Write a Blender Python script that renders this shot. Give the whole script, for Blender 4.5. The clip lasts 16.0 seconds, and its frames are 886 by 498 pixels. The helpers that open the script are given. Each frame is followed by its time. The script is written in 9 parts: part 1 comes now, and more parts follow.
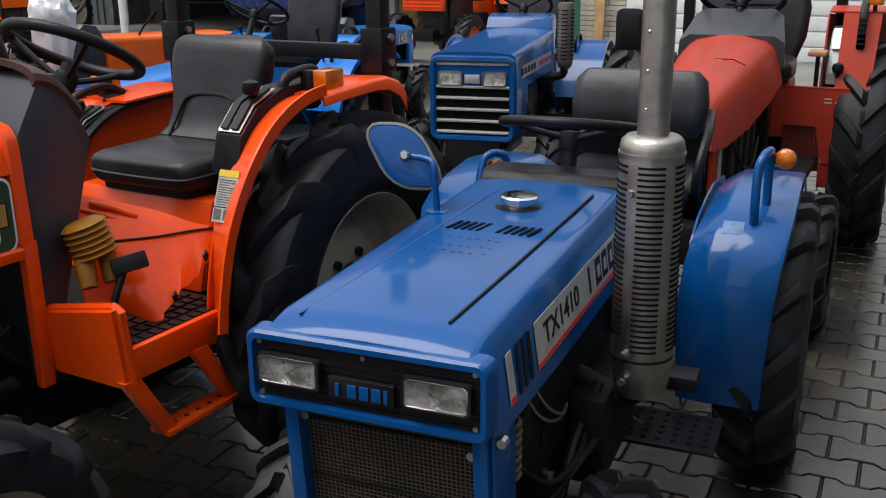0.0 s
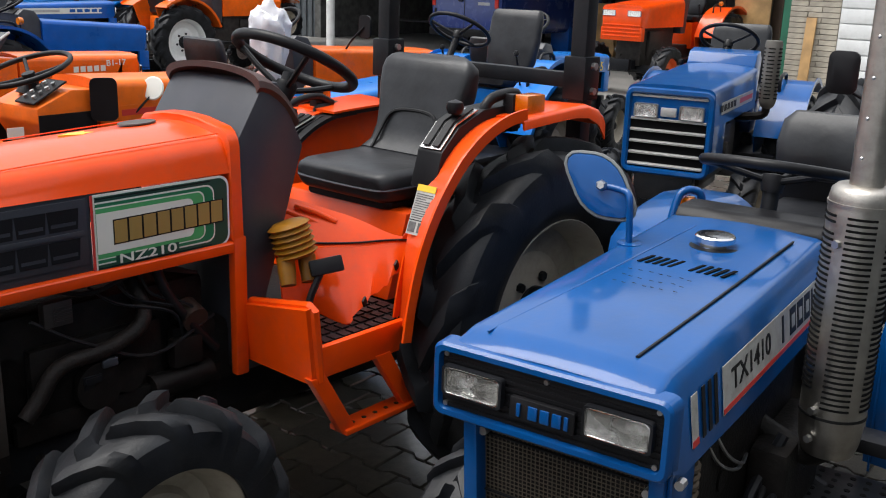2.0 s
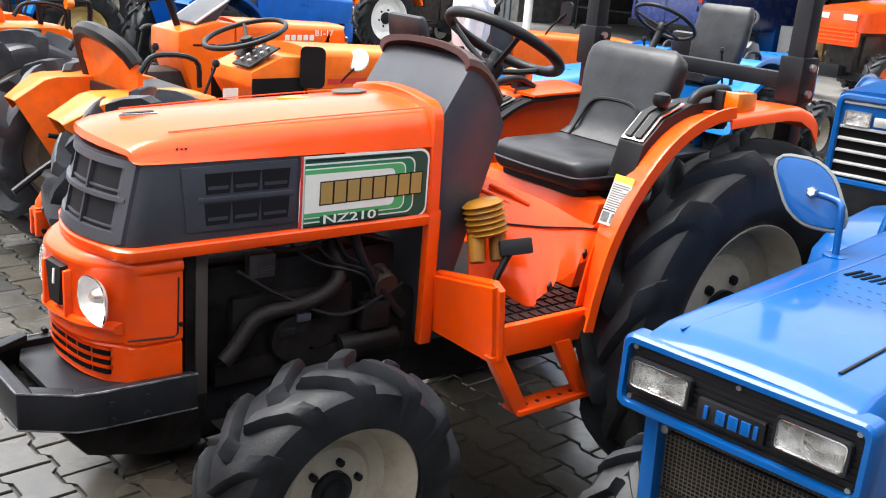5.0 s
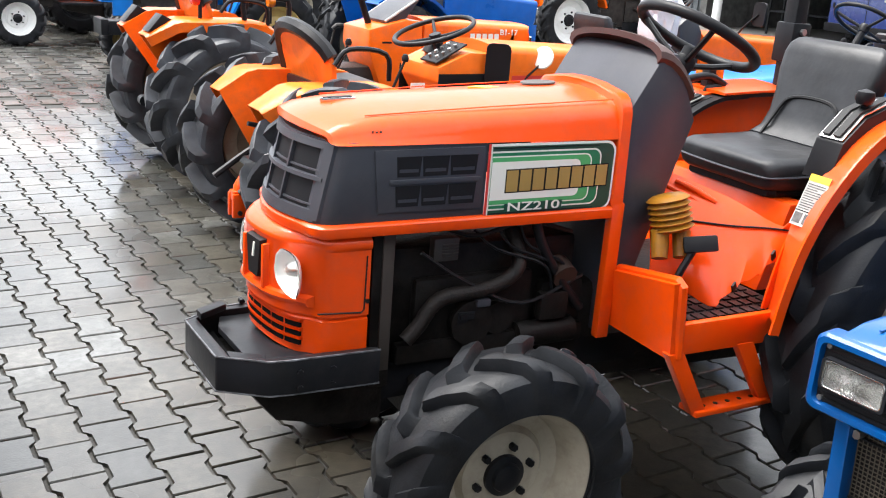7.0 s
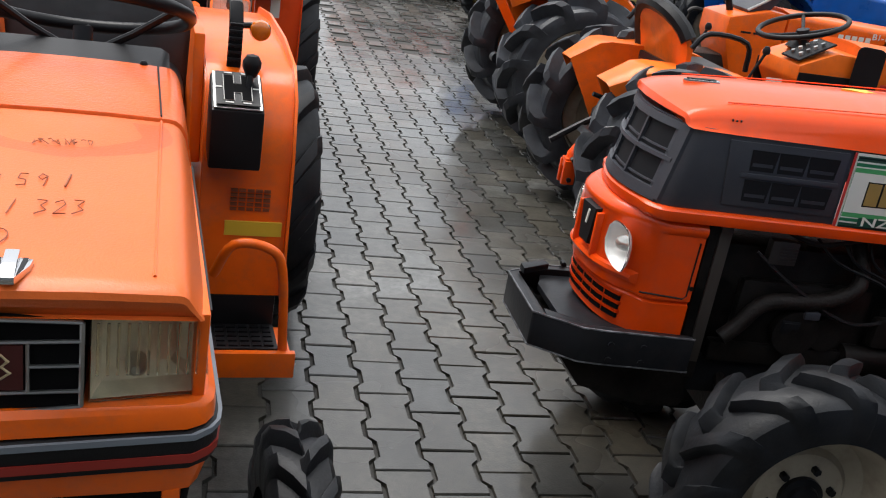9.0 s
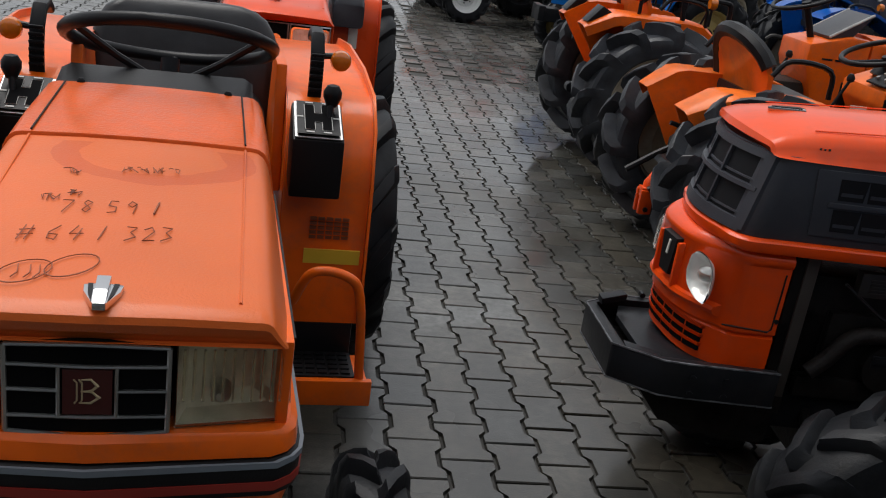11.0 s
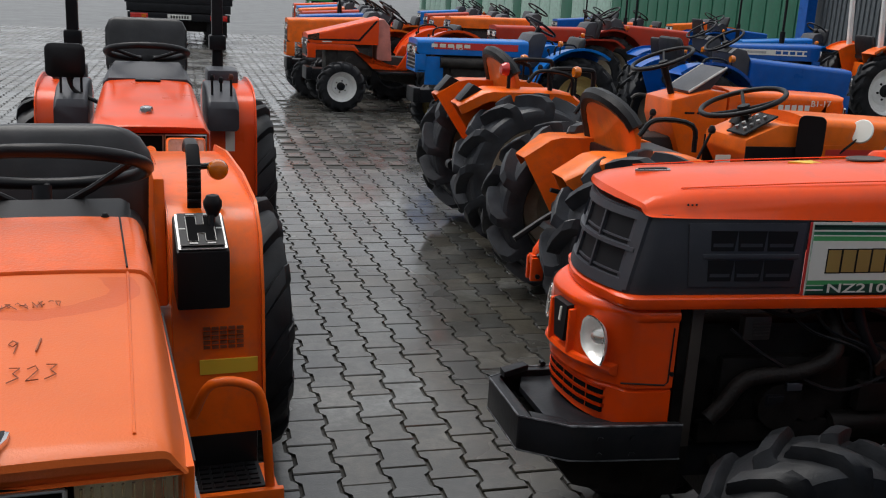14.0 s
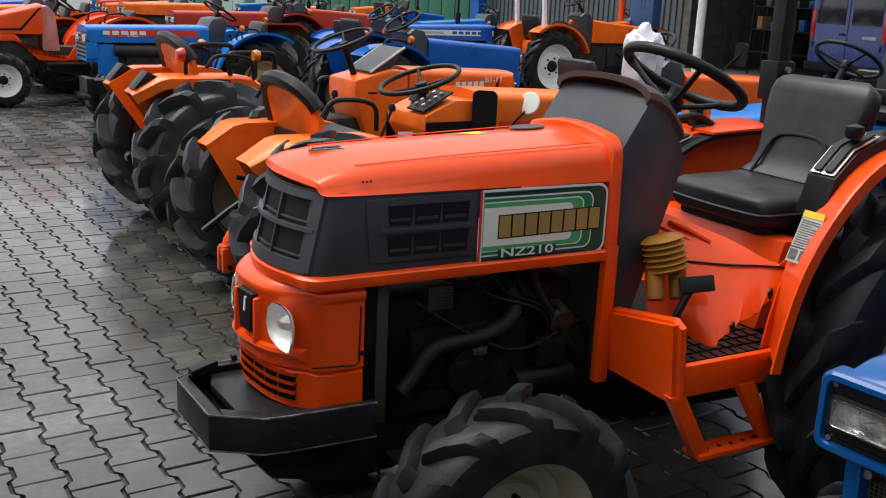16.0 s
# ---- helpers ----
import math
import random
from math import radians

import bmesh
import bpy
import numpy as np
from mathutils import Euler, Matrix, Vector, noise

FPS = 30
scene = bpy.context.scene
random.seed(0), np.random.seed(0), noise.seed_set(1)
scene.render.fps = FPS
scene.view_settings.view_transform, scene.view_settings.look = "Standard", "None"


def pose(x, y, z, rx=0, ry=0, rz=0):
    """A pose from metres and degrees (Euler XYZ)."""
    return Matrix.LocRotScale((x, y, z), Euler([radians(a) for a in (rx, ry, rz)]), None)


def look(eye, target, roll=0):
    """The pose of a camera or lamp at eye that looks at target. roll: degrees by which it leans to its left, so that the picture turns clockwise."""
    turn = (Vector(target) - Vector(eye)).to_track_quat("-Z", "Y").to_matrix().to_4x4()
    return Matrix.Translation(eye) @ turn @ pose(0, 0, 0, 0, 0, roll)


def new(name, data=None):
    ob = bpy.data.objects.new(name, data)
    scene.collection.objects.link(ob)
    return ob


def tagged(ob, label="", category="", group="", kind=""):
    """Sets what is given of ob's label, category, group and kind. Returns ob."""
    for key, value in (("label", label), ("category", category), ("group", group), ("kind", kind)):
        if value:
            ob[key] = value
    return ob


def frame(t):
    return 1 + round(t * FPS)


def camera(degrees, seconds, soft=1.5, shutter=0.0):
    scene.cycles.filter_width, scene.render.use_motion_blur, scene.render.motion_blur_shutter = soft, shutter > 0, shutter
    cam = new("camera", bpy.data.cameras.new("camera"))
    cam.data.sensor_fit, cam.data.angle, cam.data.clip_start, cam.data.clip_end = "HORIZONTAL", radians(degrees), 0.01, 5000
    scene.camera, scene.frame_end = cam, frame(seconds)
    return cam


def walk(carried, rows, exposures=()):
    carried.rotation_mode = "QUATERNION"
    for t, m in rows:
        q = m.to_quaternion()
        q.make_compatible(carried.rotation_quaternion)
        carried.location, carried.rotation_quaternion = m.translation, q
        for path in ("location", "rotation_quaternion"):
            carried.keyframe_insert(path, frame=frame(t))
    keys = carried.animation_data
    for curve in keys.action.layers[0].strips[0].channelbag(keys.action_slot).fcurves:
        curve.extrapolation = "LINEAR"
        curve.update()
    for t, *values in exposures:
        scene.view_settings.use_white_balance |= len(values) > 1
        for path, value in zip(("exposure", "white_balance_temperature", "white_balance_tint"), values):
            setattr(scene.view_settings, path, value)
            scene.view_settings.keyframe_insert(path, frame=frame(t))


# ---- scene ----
cam = camera(49.0, 16.0, soft=1.1)
PATH = [
    (0, (0.05, 0.092, 1.572), (1.771, 0.924, 0.986), -0.6),
    (0.5, (0.035, 0.097, 1.575), (1.714, 1.018, 0.995), 0.0),
    (1, (0.024, 0.108, 1.576), (1.647, 1.123, 0.999), 1.2),
    (1.5, (0.015, 0.112, 1.58), (1.618, 1.186, 1.054), 1.8),
    (2, (0.009, 0.113, 1.58), (1.558, 1.255, 1.036), 1.9),
    (2.5, (0.0, 0.125, 1.579), (1.477, 1.341, 0.995), 2.6),
    (3, (-0.012, 0.134, 1.574), (1.38, 1.438, 0.972), 3.6),
    (3.5, (-0.015, 0.135, 1.572), (1.345, 1.47, 0.965), 3.9),
    (4, (-0.018, 0.139, 1.572), (1.312, 1.502, 0.961), 4.7),
    (4.2, (-0.023, 0.143, 1.572), (1.3, 1.516, 0.969), 4.8),
    (6.3, (-0.043, 0.138, 1.546), (1.151, 1.622, 0.934), 3.6),
    (6.5, (-0.052, 0.141, 1.539), (1.072, 1.678, 0.926), 3.8),
    (7, (-0.074, 0.131, 1.538), (0.955, 1.734, 0.93), 4.4),
    (7.5, (-0.098, 0.132, 1.537), (0.719, 1.822, 0.847), 5.3),
    (8, (-0.11, 0.134, 1.532), (0.596, 1.875, 0.845), 6.7),
    (8.5, (-0.131, 0.131, 1.531), (0.47, 1.908, 0.839), 8.6),
    (9, (-0.149, 0.13, 1.524), (0.315, 1.936, 0.801), 9.5),
    (9.5, (-0.157, 0.128, 1.524), (0.25, 1.947, 0.798), 10.0),
    (10, (-0.164, 0.127, 1.52), (0.192, 1.958, 0.798), 10.4),
    (10.2, (-0.164, 0.135, 1.518), (0.181, 1.967, 0.794), 10.6),
    (12.3, (-0.171, 0.145, 1.531), (0.114, 2.044, 0.97), 3.9),
    (12.5, (-0.178, 0.127, 1.535), (0.117, 2.028, 0.99), 4.1),
    (13, (-0.172, 0.122, 1.546), (0.207, 2.013, 1.017), 4.1),
    (13.5, (-0.158, 0.126, 1.549), (0.279, 2.006, 1.028), 3.7),
    (14, (-0.149, 0.125, 1.548), (0.363, 1.989, 1.033), 3.1),
    (14.5, (-0.137, 0.128, 1.548), (0.483, 1.964, 1.052), 2.9),
    (15, (-0.12, 0.136, 1.545), (0.571, 1.944, 1.04), 2.8),
    (15.5, (-0.097, 0.145, 1.543), (0.738, 1.887, 1.023), 2.9),
    (16, (-0.065, 0.16, 1.53), (0.991, 1.779, 1.017), 2.7),
]
EXPOSURES = [(0.0, 0.16), (1.0, 0.36), (2.0, 0.54), (3.0, 1.06), (4.0, 1.52), (6.5, 1.72), (7.0, 1.68), (7.5, 1.56), (8.5, 0.95), (9.0, 0.53), (10.0, 0.02), (12.5, -0.62), (13.0, -0.58), (14.5, 0.0), (15.0, 0.05), (15.5, 0.14), (16.0, 0.36)]
walk(cam, [(t, look(eye, target, roll)) for t, eye, target, roll in PATH], EXPOSURES)

# ---- world and light ----
world = bpy.data.worlds.new("world")
scene.world = world
world.use_nodes = True
wn = world.node_tree
sky = wn.nodes.new("ShaderNodeTexSky")
sky.sky_type, sky.sun_disc = "NISHITA", False
sky.sun_elevation, sky.sun_rotation = radians(66), radians(-36)
sky.air_density, sky.dust_density, sky.ozone_density = 1.0, 6.0, 1.0
# an overcast dome, a little brighter overhead than at the horizon
geo, sep = wn.nodes.new("ShaderNodeTexCoord"), wn.nodes.new("ShaderNodeSeparateXYZ")
wn.links.new(geo.outputs["Generated"], sep.inputs[0])
grad = wn.nodes.new("ShaderNodeValToRGB")
grad.color_ramp.elements[0].position, grad.color_ramp.elements[1].position = 0.0, 1.0
grad.color_ramp.elements[0].color, grad.color_ramp.elements[1].color = (7.2, 7.5, 7.9, 1), (9.4, 9.7, 10.2, 1)
wn.links.new(sep.outputs[2], grad.inputs[0])
soft_sky = wn.nodes.new("ShaderNodeMix")
soft_sky.data_type = "RGBA"
soft_sky.inputs[0].default_value = 0.88
wn.links.new(sky.outputs[0], soft_sky.inputs[6]), wn.links.new(grad.outputs[0], soft_sky.inputs[7])
wn.links.new(soft_sky.outputs[2], wn.nodes["Background"].inputs[0])
wn.nodes["Background"].inputs[1].default_value = 0.10
sun = new("sun", bpy.data.lights.new("sun", "SUN"))
sun.data.energy, sun.data.angle, sun.data.color = 3.0, radians(45), (1.0, 0.98, 0.95)
sun.matrix_world = look((0, 0, 0), (0.30, -0.42, -1.2))


# ---- materials ----
def mat(name, color, rough=0.5, metal=0.0, var=0.12, scale=6.0, bump=0.0, bscale=60.0, coat=0.0, dirt=0.0, dirt_color=(0.12, 0.1, 0.08), rand=0.0, spec=0.5, coat_rough=0.16):
    """A painted, moulded or mineral surface: colour variation at two scales, dirt patches, gloss variation and fine relief."""
    m = bpy.data.materials.new(name)
    m.use_nodes = True
    n, l = m.node_tree.nodes, m.node_tree.links
    p = n["Principled BSDF"]
    p.inputs["Metallic"].default_value = metal
    p.inputs["Coat Weight"].default_value = coat
    p.inputs["Coat Roughness"].default_value = coat_rough
    p.inputs["Specular IOR Level"].default_value = spec
    tc = n.new("ShaderNodeTexCoord")
    a, b = n.new("ShaderNodeTexNoise"), n.new("ShaderNodeTexNoise")
    a.inputs["Scale"].default_value, a.inputs["Detail"].default_value = scale, 6
    b.inputs["Scale"].default_value, b.inputs["Detail"].default_value = bscale, 4
    l.new(tc.outputs["Object"], a.inputs[0]), l.new(tc.outputs["Object"], b.inputs[0])
    r = n.new("ShaderNodeValToRGB")
    dark = tuple(c * (1 - var * 1.6) for c in color)
    light = tuple(min(1, c * (1 + var)) for c in color)
    r.color_ramp.elements[0].position, r.color_ramp.elements[1].position = 0.3, 0.7
    r.color_ramp.elements[0].color, r.color_ramp.elements[1].color = (*dark, 1), (*light, 1)
    l.new(a.outputs[0], r.inputs[0])
    out = r.outputs[0]
    if rand:
        oi = n.new("ShaderNodeObjectInfo")
        hv = n.new("ShaderNodeHueSaturation")
        mr = n.new("ShaderNodeMapRange")
        mr.inputs[3].default_value, mr.inputs[4].default_value = 1 - rand, 1 + rand
        l.new(oi.outputs["Random"], mr.inputs[0]), l.new(mr.outputs[0], hv.inputs["Value"]), l.new(out, hv.inputs["Color"])
        out = hv.outputs[0]
    if dirt:
        d = n.new("ShaderNodeTexNoise")
        d.inputs["Scale"].default_value, d.inputs["Detail"].default_value, d.inputs["Roughness"].default_value = scale * 2.3, 8, 0.7
        l.new(tc.outputs["Object"], d.inputs[0])
        dr = n.new("ShaderNodeMapRange")
        dr.inputs[1].default_value, dr.inputs[2].default_value, dr.inputs[4].default_value = 0.48, 0.75, dirt
        l.new(d.outputs[0], dr.inputs[0])
        mx = n.new("ShaderNodeMix")
        mx.data_type = "RGBA"
        mx.inputs[7].default_value = (*dirt_color, 1)
        l.new(dr.outputs[0], mx.inputs[0]), l.new(out, mx.inputs[6])
        out = mx.outputs[2]
    l.new(out, p.inputs["Base Color"])
    rr = n.new("ShaderNodeMapRange")
    rr.inputs[3].default_value, rr.inputs[4].default_value = max(0.03, rough - 0.1), min(1, rough + 0.12)
    l.new(a.outputs[0], rr.inputs[0]), l.new(rr.outputs[0], p.inputs["Roughness"])
    if bump:
        bp = n.new("ShaderNodeBump")
        bp.inputs["Strength"].default_value, bp.inputs["Distance"].default_value = bump, 0.004
        l.new(b.outputs[0], bp.inputs["Height"]), l.new(bp.outputs[0], p.inputs["Normal"])
    return m


ORANGE = mat("orange_red_paint", (0.80, 0.068, 0.002), 0.34, var=0.08, coat=0.6, spec=0.12, dirt=0.18, bump=0.05, coat_rough=0.17)
ORANGE_B = mat("orange_paint", (0.84, 0.130, 0.006), 0.34, var=0.10, coat=0.5, spec=0.12, dirt=0.3, bump=0.05)
ORANGE_OLD = mat("faded_orange_paint", (0.84, 0.160, 0.014), 0.42, var=0.12, coat=0.36, spec=0.12, dirt=0.3, bump=0.1)
RED_OR = mat("tomato_red_paint", (0.76, 0.068, 0.004), 0.3, var=0.08, coat=0.45, spec=0.12, dirt=0.08)
RED = mat("faded_red_paint", (0.40, 0.034, 0.014), 0.45, var=0.08, coat=0.15, spec=0.2, dirt=0.25)
BLUE = mat("blue_paint", (0.0008, 0.066, 0.245), 0.32, var=0.10, coat=0.6, spec=0.12, dirt=0.10, bump=0.05, coat_rough=0.09)
BLUE_B = mat("deep_blue_paint", (0.002, 0.085, 0.38), 0.30, var=0.12, coat=0.4, spec=0.15, dirt=0.15)
DGREY = mat("dark_grey_plastic", (0.036, 0.039, 0.049), 0.42, var=0.14, bump=0.12, bscale=400, dirt=0.2, dirt_color=(0.09, 0.086, 0.08), spec=0.4, coat=0.12)
BLACK = mat("black_plastic", (0.010, 0.010, 0.0115), 0.36, var=0.15, bump=0.1, bscale=300, spec=0.2)
IRON = mat("oily_iron", (0.011, 0.0098, 0.0092), 0.45, var=0.4, scale=14, bump=0.4, bscale=90, dirt=0.35, dirt_color=(0.028, 0.020, 0.016), spec=0.12)
DARKMETAL = mat("dark_painted_steel", (0.011, 0.012, 0.0145), 0.34, var=0.25, dirt=0.25, dirt_color=(0.04, 0.034, 0.03), spec=0.18, bump=0.12, bscale=60)
RUBBER = mat("tyre_rubber", (0.0135, 0.0148, 0.0175), 0.44, var=0.4, scale=9, bump=0.2, bscale=140, dirt=0.4, dirt_color=(0.03, 0.028, 0.026), spec=0.22)
VINYL = mat("black_vinyl", (0.017, 0.018, 0.021), 0.36, var=0.3, scale=9, bump=0.7, bscale=10, dirt=0.2, dirt_color=(0.05, 0.047, 0.045), spec=0.35)
CREAM = mat("cream_wheel_paint", (0.40, 0.355, 0.28), 0.45, var=0.10, dirt=0.5, dirt_color=(0.16, 0.12, 0.08), bump=0.1)
WHITE = mat("white_paint", (0.78, 0.78, 0.76), 0.4, var=0.06, dirt=0.25, dirt_color=(0.35, 0.33, 0.3))
STEEL = mat("brushed_stainless_steel", (0.42, 0.395, 0.36), 0.4, metal=1.0, var=0.14, scale=20, bump=0.12, bscale=200, dirt=0.3, dirt_color=(0.2, 0.17, 0.14))
CHROME = mat("chrome", (0.75, 0.75, 0.76), 0.14, metal=1.0, var=0.05)
REFLECTOR = mat("lamp_reflector", (0.5, 0.5, 0.49), 0.09, metal=1.0, var=0.25, scale=60)
REFLECTOR_D = mat("dark_lamp_reflector", (0.30, 0.29, 0.25), 0.14, metal=1.0, var=0.3, scale=50)
REFLECTOR_M = mat("silvered_lamp_reflector", (0.82, 0.82, 0.80), 0.16, metal=0.75, var=0.3, scale=30, bump=0.6, bscale=35)
REFLECTOR_W = mat("white_lamp_reflector", (0.9, 0.9, 0.88), 0.2, metal=0.25, var=0.15, scale=40, bump=0.5, bscale=40)
# lighter bluish base puts the sky's sheen on wet lugs into the colour
RUBBER_WET = mat("wet_tyre_rubber", (0.031, 0.034, 0.041), 0.38, var=0.35, scale=9, bump=0.3, bscale=90, dirt=0.35, dirt_color=(0.05, 0.046, 0.042), spec=0.35)
IRON_B = mat("dusty_iron", (0.028, 0.025, 0.023), 0.5, var=0.4, scale=14, bump=0.4, bscale=90, dirt=0.4, dirt_color=(0.06, 0.045, 0.035), spec=0.3)
# the shade inside louvres, slots and holes is put into these two colours
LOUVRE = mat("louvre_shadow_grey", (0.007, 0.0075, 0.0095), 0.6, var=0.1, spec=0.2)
HOLE = mat("dark_opening", (0.006, 0.006, 0.0065), 0.95, var=0.1, spec=0.05)
SILVER = mat("silver_trim", (0.48, 0.48, 0.48), 0.32, metal=0.95, var=0.1)
YELLOW = mat("yellow_plastic", (0.27, 0.115, 0.008), 0.4, var=0.25, dirt=0.5, spec=0.25)
AMBER = mat("amber_lens", (0.62, 0.15, 0.004), 0.12, var=0.15, scale=40, coat=0.8)
REDLENS = mat("red_lens", (0.55, 0.02, 0.015), 0.15, var=0.05, coat=0.5)
DECAL_W = mat("white_sticker", (0.72, 0.72, 0.66), 0.4, var=0.04)
DECAL_G = mat("green_sticker", (0.01, 0.17, 0.07), 0.4, var=0.05)
DECAL_LG = mat("light_green_sticker", (0.07, 0.36, 0.12), 0.4, var=0.05)
DECAL_DG = mat("dark_green_sticker", (0.008, 0.06, 0.035), 0.4, var=0.05)
GOLD = mat("gold_sticker", (0.34, 0.22, 0.06), 0.4, var=0.06)
INK = mat("black_print", (0.009, 0.009, 0.010), 0.5, var=0.1, spec=0.25)
LABEL_INK = mat("grey_print", (0.12, 0.12, 0.12), 0.5, var=0.3, scale=60, spec=0.25)
DECAL_R = mat("red_sticker", (0.6, 0.04, 0.03), 0.4, var=0.05)
DECAL_Y = mat("yellow_sticker", (0.72, 0.5, 0.04), 0.45, var=0.06)
DECAL_GR = mat("pale_grey_sticker", (0.46, 0.46, 0.44), 0.45, var=0.12, scale=20, dirt=0.5, dirt_color=(0.2, 0.15, 0.11))
MIRRORGLASS = mat("mirror_glass", (0.8, 0.82, 0.84), 0.05, metal=1.0, var=0.02)
POLY = mat("cloudy_plastic_film", (0.62, 0.62, 0.66), 0.25, var=0.1, bump=0.6, bscale=25)


def glass_mat(name, color, rough=0.04):
    m = bpy.data.materials.new(name)
    m.use_nodes = True
    p = m.node_tree.nodes["Principled BSDF"]
    p.inputs["Base Color"].default_value = (*color, 1)
    p.inputs["Transmission Weight"].default_value = 1.0
    p.inputs["Roughness"].default_value = rough
    p.inputs["IOR"].default_value = 1.35
    return m


LENS = glass_mat("clear_lamp_glass", (0.95, 0.95, 0.93))
LENS_OLD = glass_mat("yellowed_lamp_glass", (0.95, 0.92, 0.76), 0.12)


# ---- mesh helpers ----
def B():
    return bmesh.new()


def join(*bms):
    """Several bmeshes as one."""
    out = bms[0]
    for b in bms[1:]:
        me = bpy.data.meshes.new("tmp")
        b.to_mesh(me)
        b.free()
        out.from_mesh(me)
        bpy.data.meshes.remove(me)
    return out


def box(x0, x1, y0, y1, z0, z1, bevel=0.0, seg=2):
    bm = B()
    bmesh.ops.create_cube(bm, size=1.0, matrix=Matrix.LocRotScale(((x0 + x1) / 2, (y0 + y1) / 2, (z0 + z1) / 2), None, (abs(x1 - x0), abs(y1 - y0), abs(z1 - z0))))
    if bevel:
        bmesh.ops.bevel(bm, geom=bm.edges[:], offset=bevel, segments=seg, profile=0.6, affect="EDGES", clamp_overlap=True)
    return bm


def prism(pts, y0, y1, bevel=0.0, seg=2):
    """A side profile of (x, z) points, drawn out from y0 to y1."""
    bm = B()
    a = [bm.verts.new((x, y0, z)) for x, z in pts]
    b = [bm.verts.new((x, y1, z)) for x, z in pts]
    n = len(pts)
    bm.faces.new(a), bm.faces.new(b[::-1])
    for i in range(n):
        bm.faces.new((a[i], b[i], b[(i + 1) % n], a[(i + 1) % n]))
    bmesh.ops.recalc_face_normals(bm, faces=bm.faces[:])
    if bevel:
        bmesh.ops.bevel(bm, geom=bm.edges[:], offset=bevel, segments=seg, profile=0.6, affect="EDGES", clamp_overlap=True)
    return bm


def slab(corners, thick):
    """A flat plate on 3D corners, thickened against its normal."""
    bm = B()
    c = [Vector(p) for p in corners]
    nrm = (c[1] - c[0]).cross(c[2] - c[0]).normalized() * thick
    a = [bm.verts.new(p) for p in c]
    b = [bm.verts.new(p - nrm) for p in c]
    n = len(c)
    bm.faces.new(a), bm.faces.new(b[::-1])
    for i in range(n):
        bm.faces.new((a[(i + 1) % n], a[i], b[i], b[(i + 1) % n]))
    bmesh.ops.recalc_face_normals(bm, faces=bm.faces[:])
    return bm


def smooth_path(pts, k=6):
    """Points on a Catmull-Rom curve through pts."""
    p = [Vector(q) for q in pts]
    p = [p[0] * 2 - p[1]] + p + [p[-1] * 2 - p[-2]]
    out = []
    for i in range(1, len(p) - 2):
        for s in range(k):
            t = s / k
            a, b, c, d = p[i - 1], p[i], p[i + 1], p[i + 2]
            out.append(0.5 * (2 * b + (c - a) * t + (2 * a - 5 * b + 4 * c - d) * t * t + (3 * b - a - 3 * c + d) * t ** 3))
    return out + [p[-2]]


def tube(pts, r, n=10, closed=False, k=0):
    if k:
        pts = smooth_path(pts, k)
    pts = [Vector(p) for p in pts]
    bm = B()
    m = len(pts)
    rings, nrm = [], None
    for i, p in enumerate(pts):
        d = (pts[(i + 1) % m] - pts[i - 1]) if closed else (pts[min(i + 1, m - 1)] - pts[max(i - 1, 0)])
        d.normalize()
        if nrm is None:
            nrm = d.orthogonal().normalized()
        nrm = (nrm - d * nrm.dot(d)).normalized()
        bi = d.cross(nrm)
        rr = r[i] if isinstance(r, (list, tuple)) else r
        rings.append([bm.verts.new(p + (nrm * math.cos(a) + bi * math.sin(a)) * rr) for a in (2 * math.pi * j / n for j in range(n))])
    for i in range(m if closed else m - 1):
        a, b = rings[i], rings[(i + 1) % m]
        for j in range(n):
            bm.faces.new((a[j], a[(j + 1) % n], b[(j + 1) % n], b[j]))
    if not closed:
        bm.faces.new(rings[0][::-1]), bm.faces.new(rings[-1])
    bmesh.ops.recalc_face_normals(bm, faces=bm.faces[:])
    return bm


def cyl(p0, p1, r, r1=None, n=18):
    return tube([p0, p1], [r, r if r1 is None else r1], n)


def lathe(profile, n=32, m=None, caps=True):
    """Revolves (radius, height) points round z."""
    bm = B()
    rings = [[bm.verts.new((r * math.cos(2 * math.pi * j / n), r * math.sin(2 * math.pi * j / n), h)) for j in range(n)] for r, h in profile]
    for a, b in zip(rings, rings[1:]):
        for j in range(n):
            bm.faces.new((a[j], a[(j + 1) % n], b[(j + 1) % n], b[j]))
    if caps and profile[0][0] > 1e-4:
        bm.faces.new(rings[0][::-1])
    if caps and profile[-1][0] > 1e-4:
        bm.faces.new(rings[-1])
    bmesh.ops.remove_doubles(bm, verts=bm.verts[:], dist=1e-5)
    bmesh.ops.recalc_face_normals(bm, faces=bm.faces[:])
    if m is not None:
        bm.transform(m)
    return bm


def loft(sections, caps=True):
    bm = B()
    rings = [[bm.verts.new(p) for p in s] for s in sections]
    n = len(rings[0])
    for a, b in zip(rings, rings[1:]):
        for j in range(n):
            bm.faces.new((a[j], a[(j + 1) % n], b[(j + 1) % n], b[j]))
    if caps:
        bm.faces.new(rings[0][::-1]), bm.faces.new(rings[-1])
    bmesh.ops.recalc_face_normals(bm, faces=bm.faces[:])
    return bm


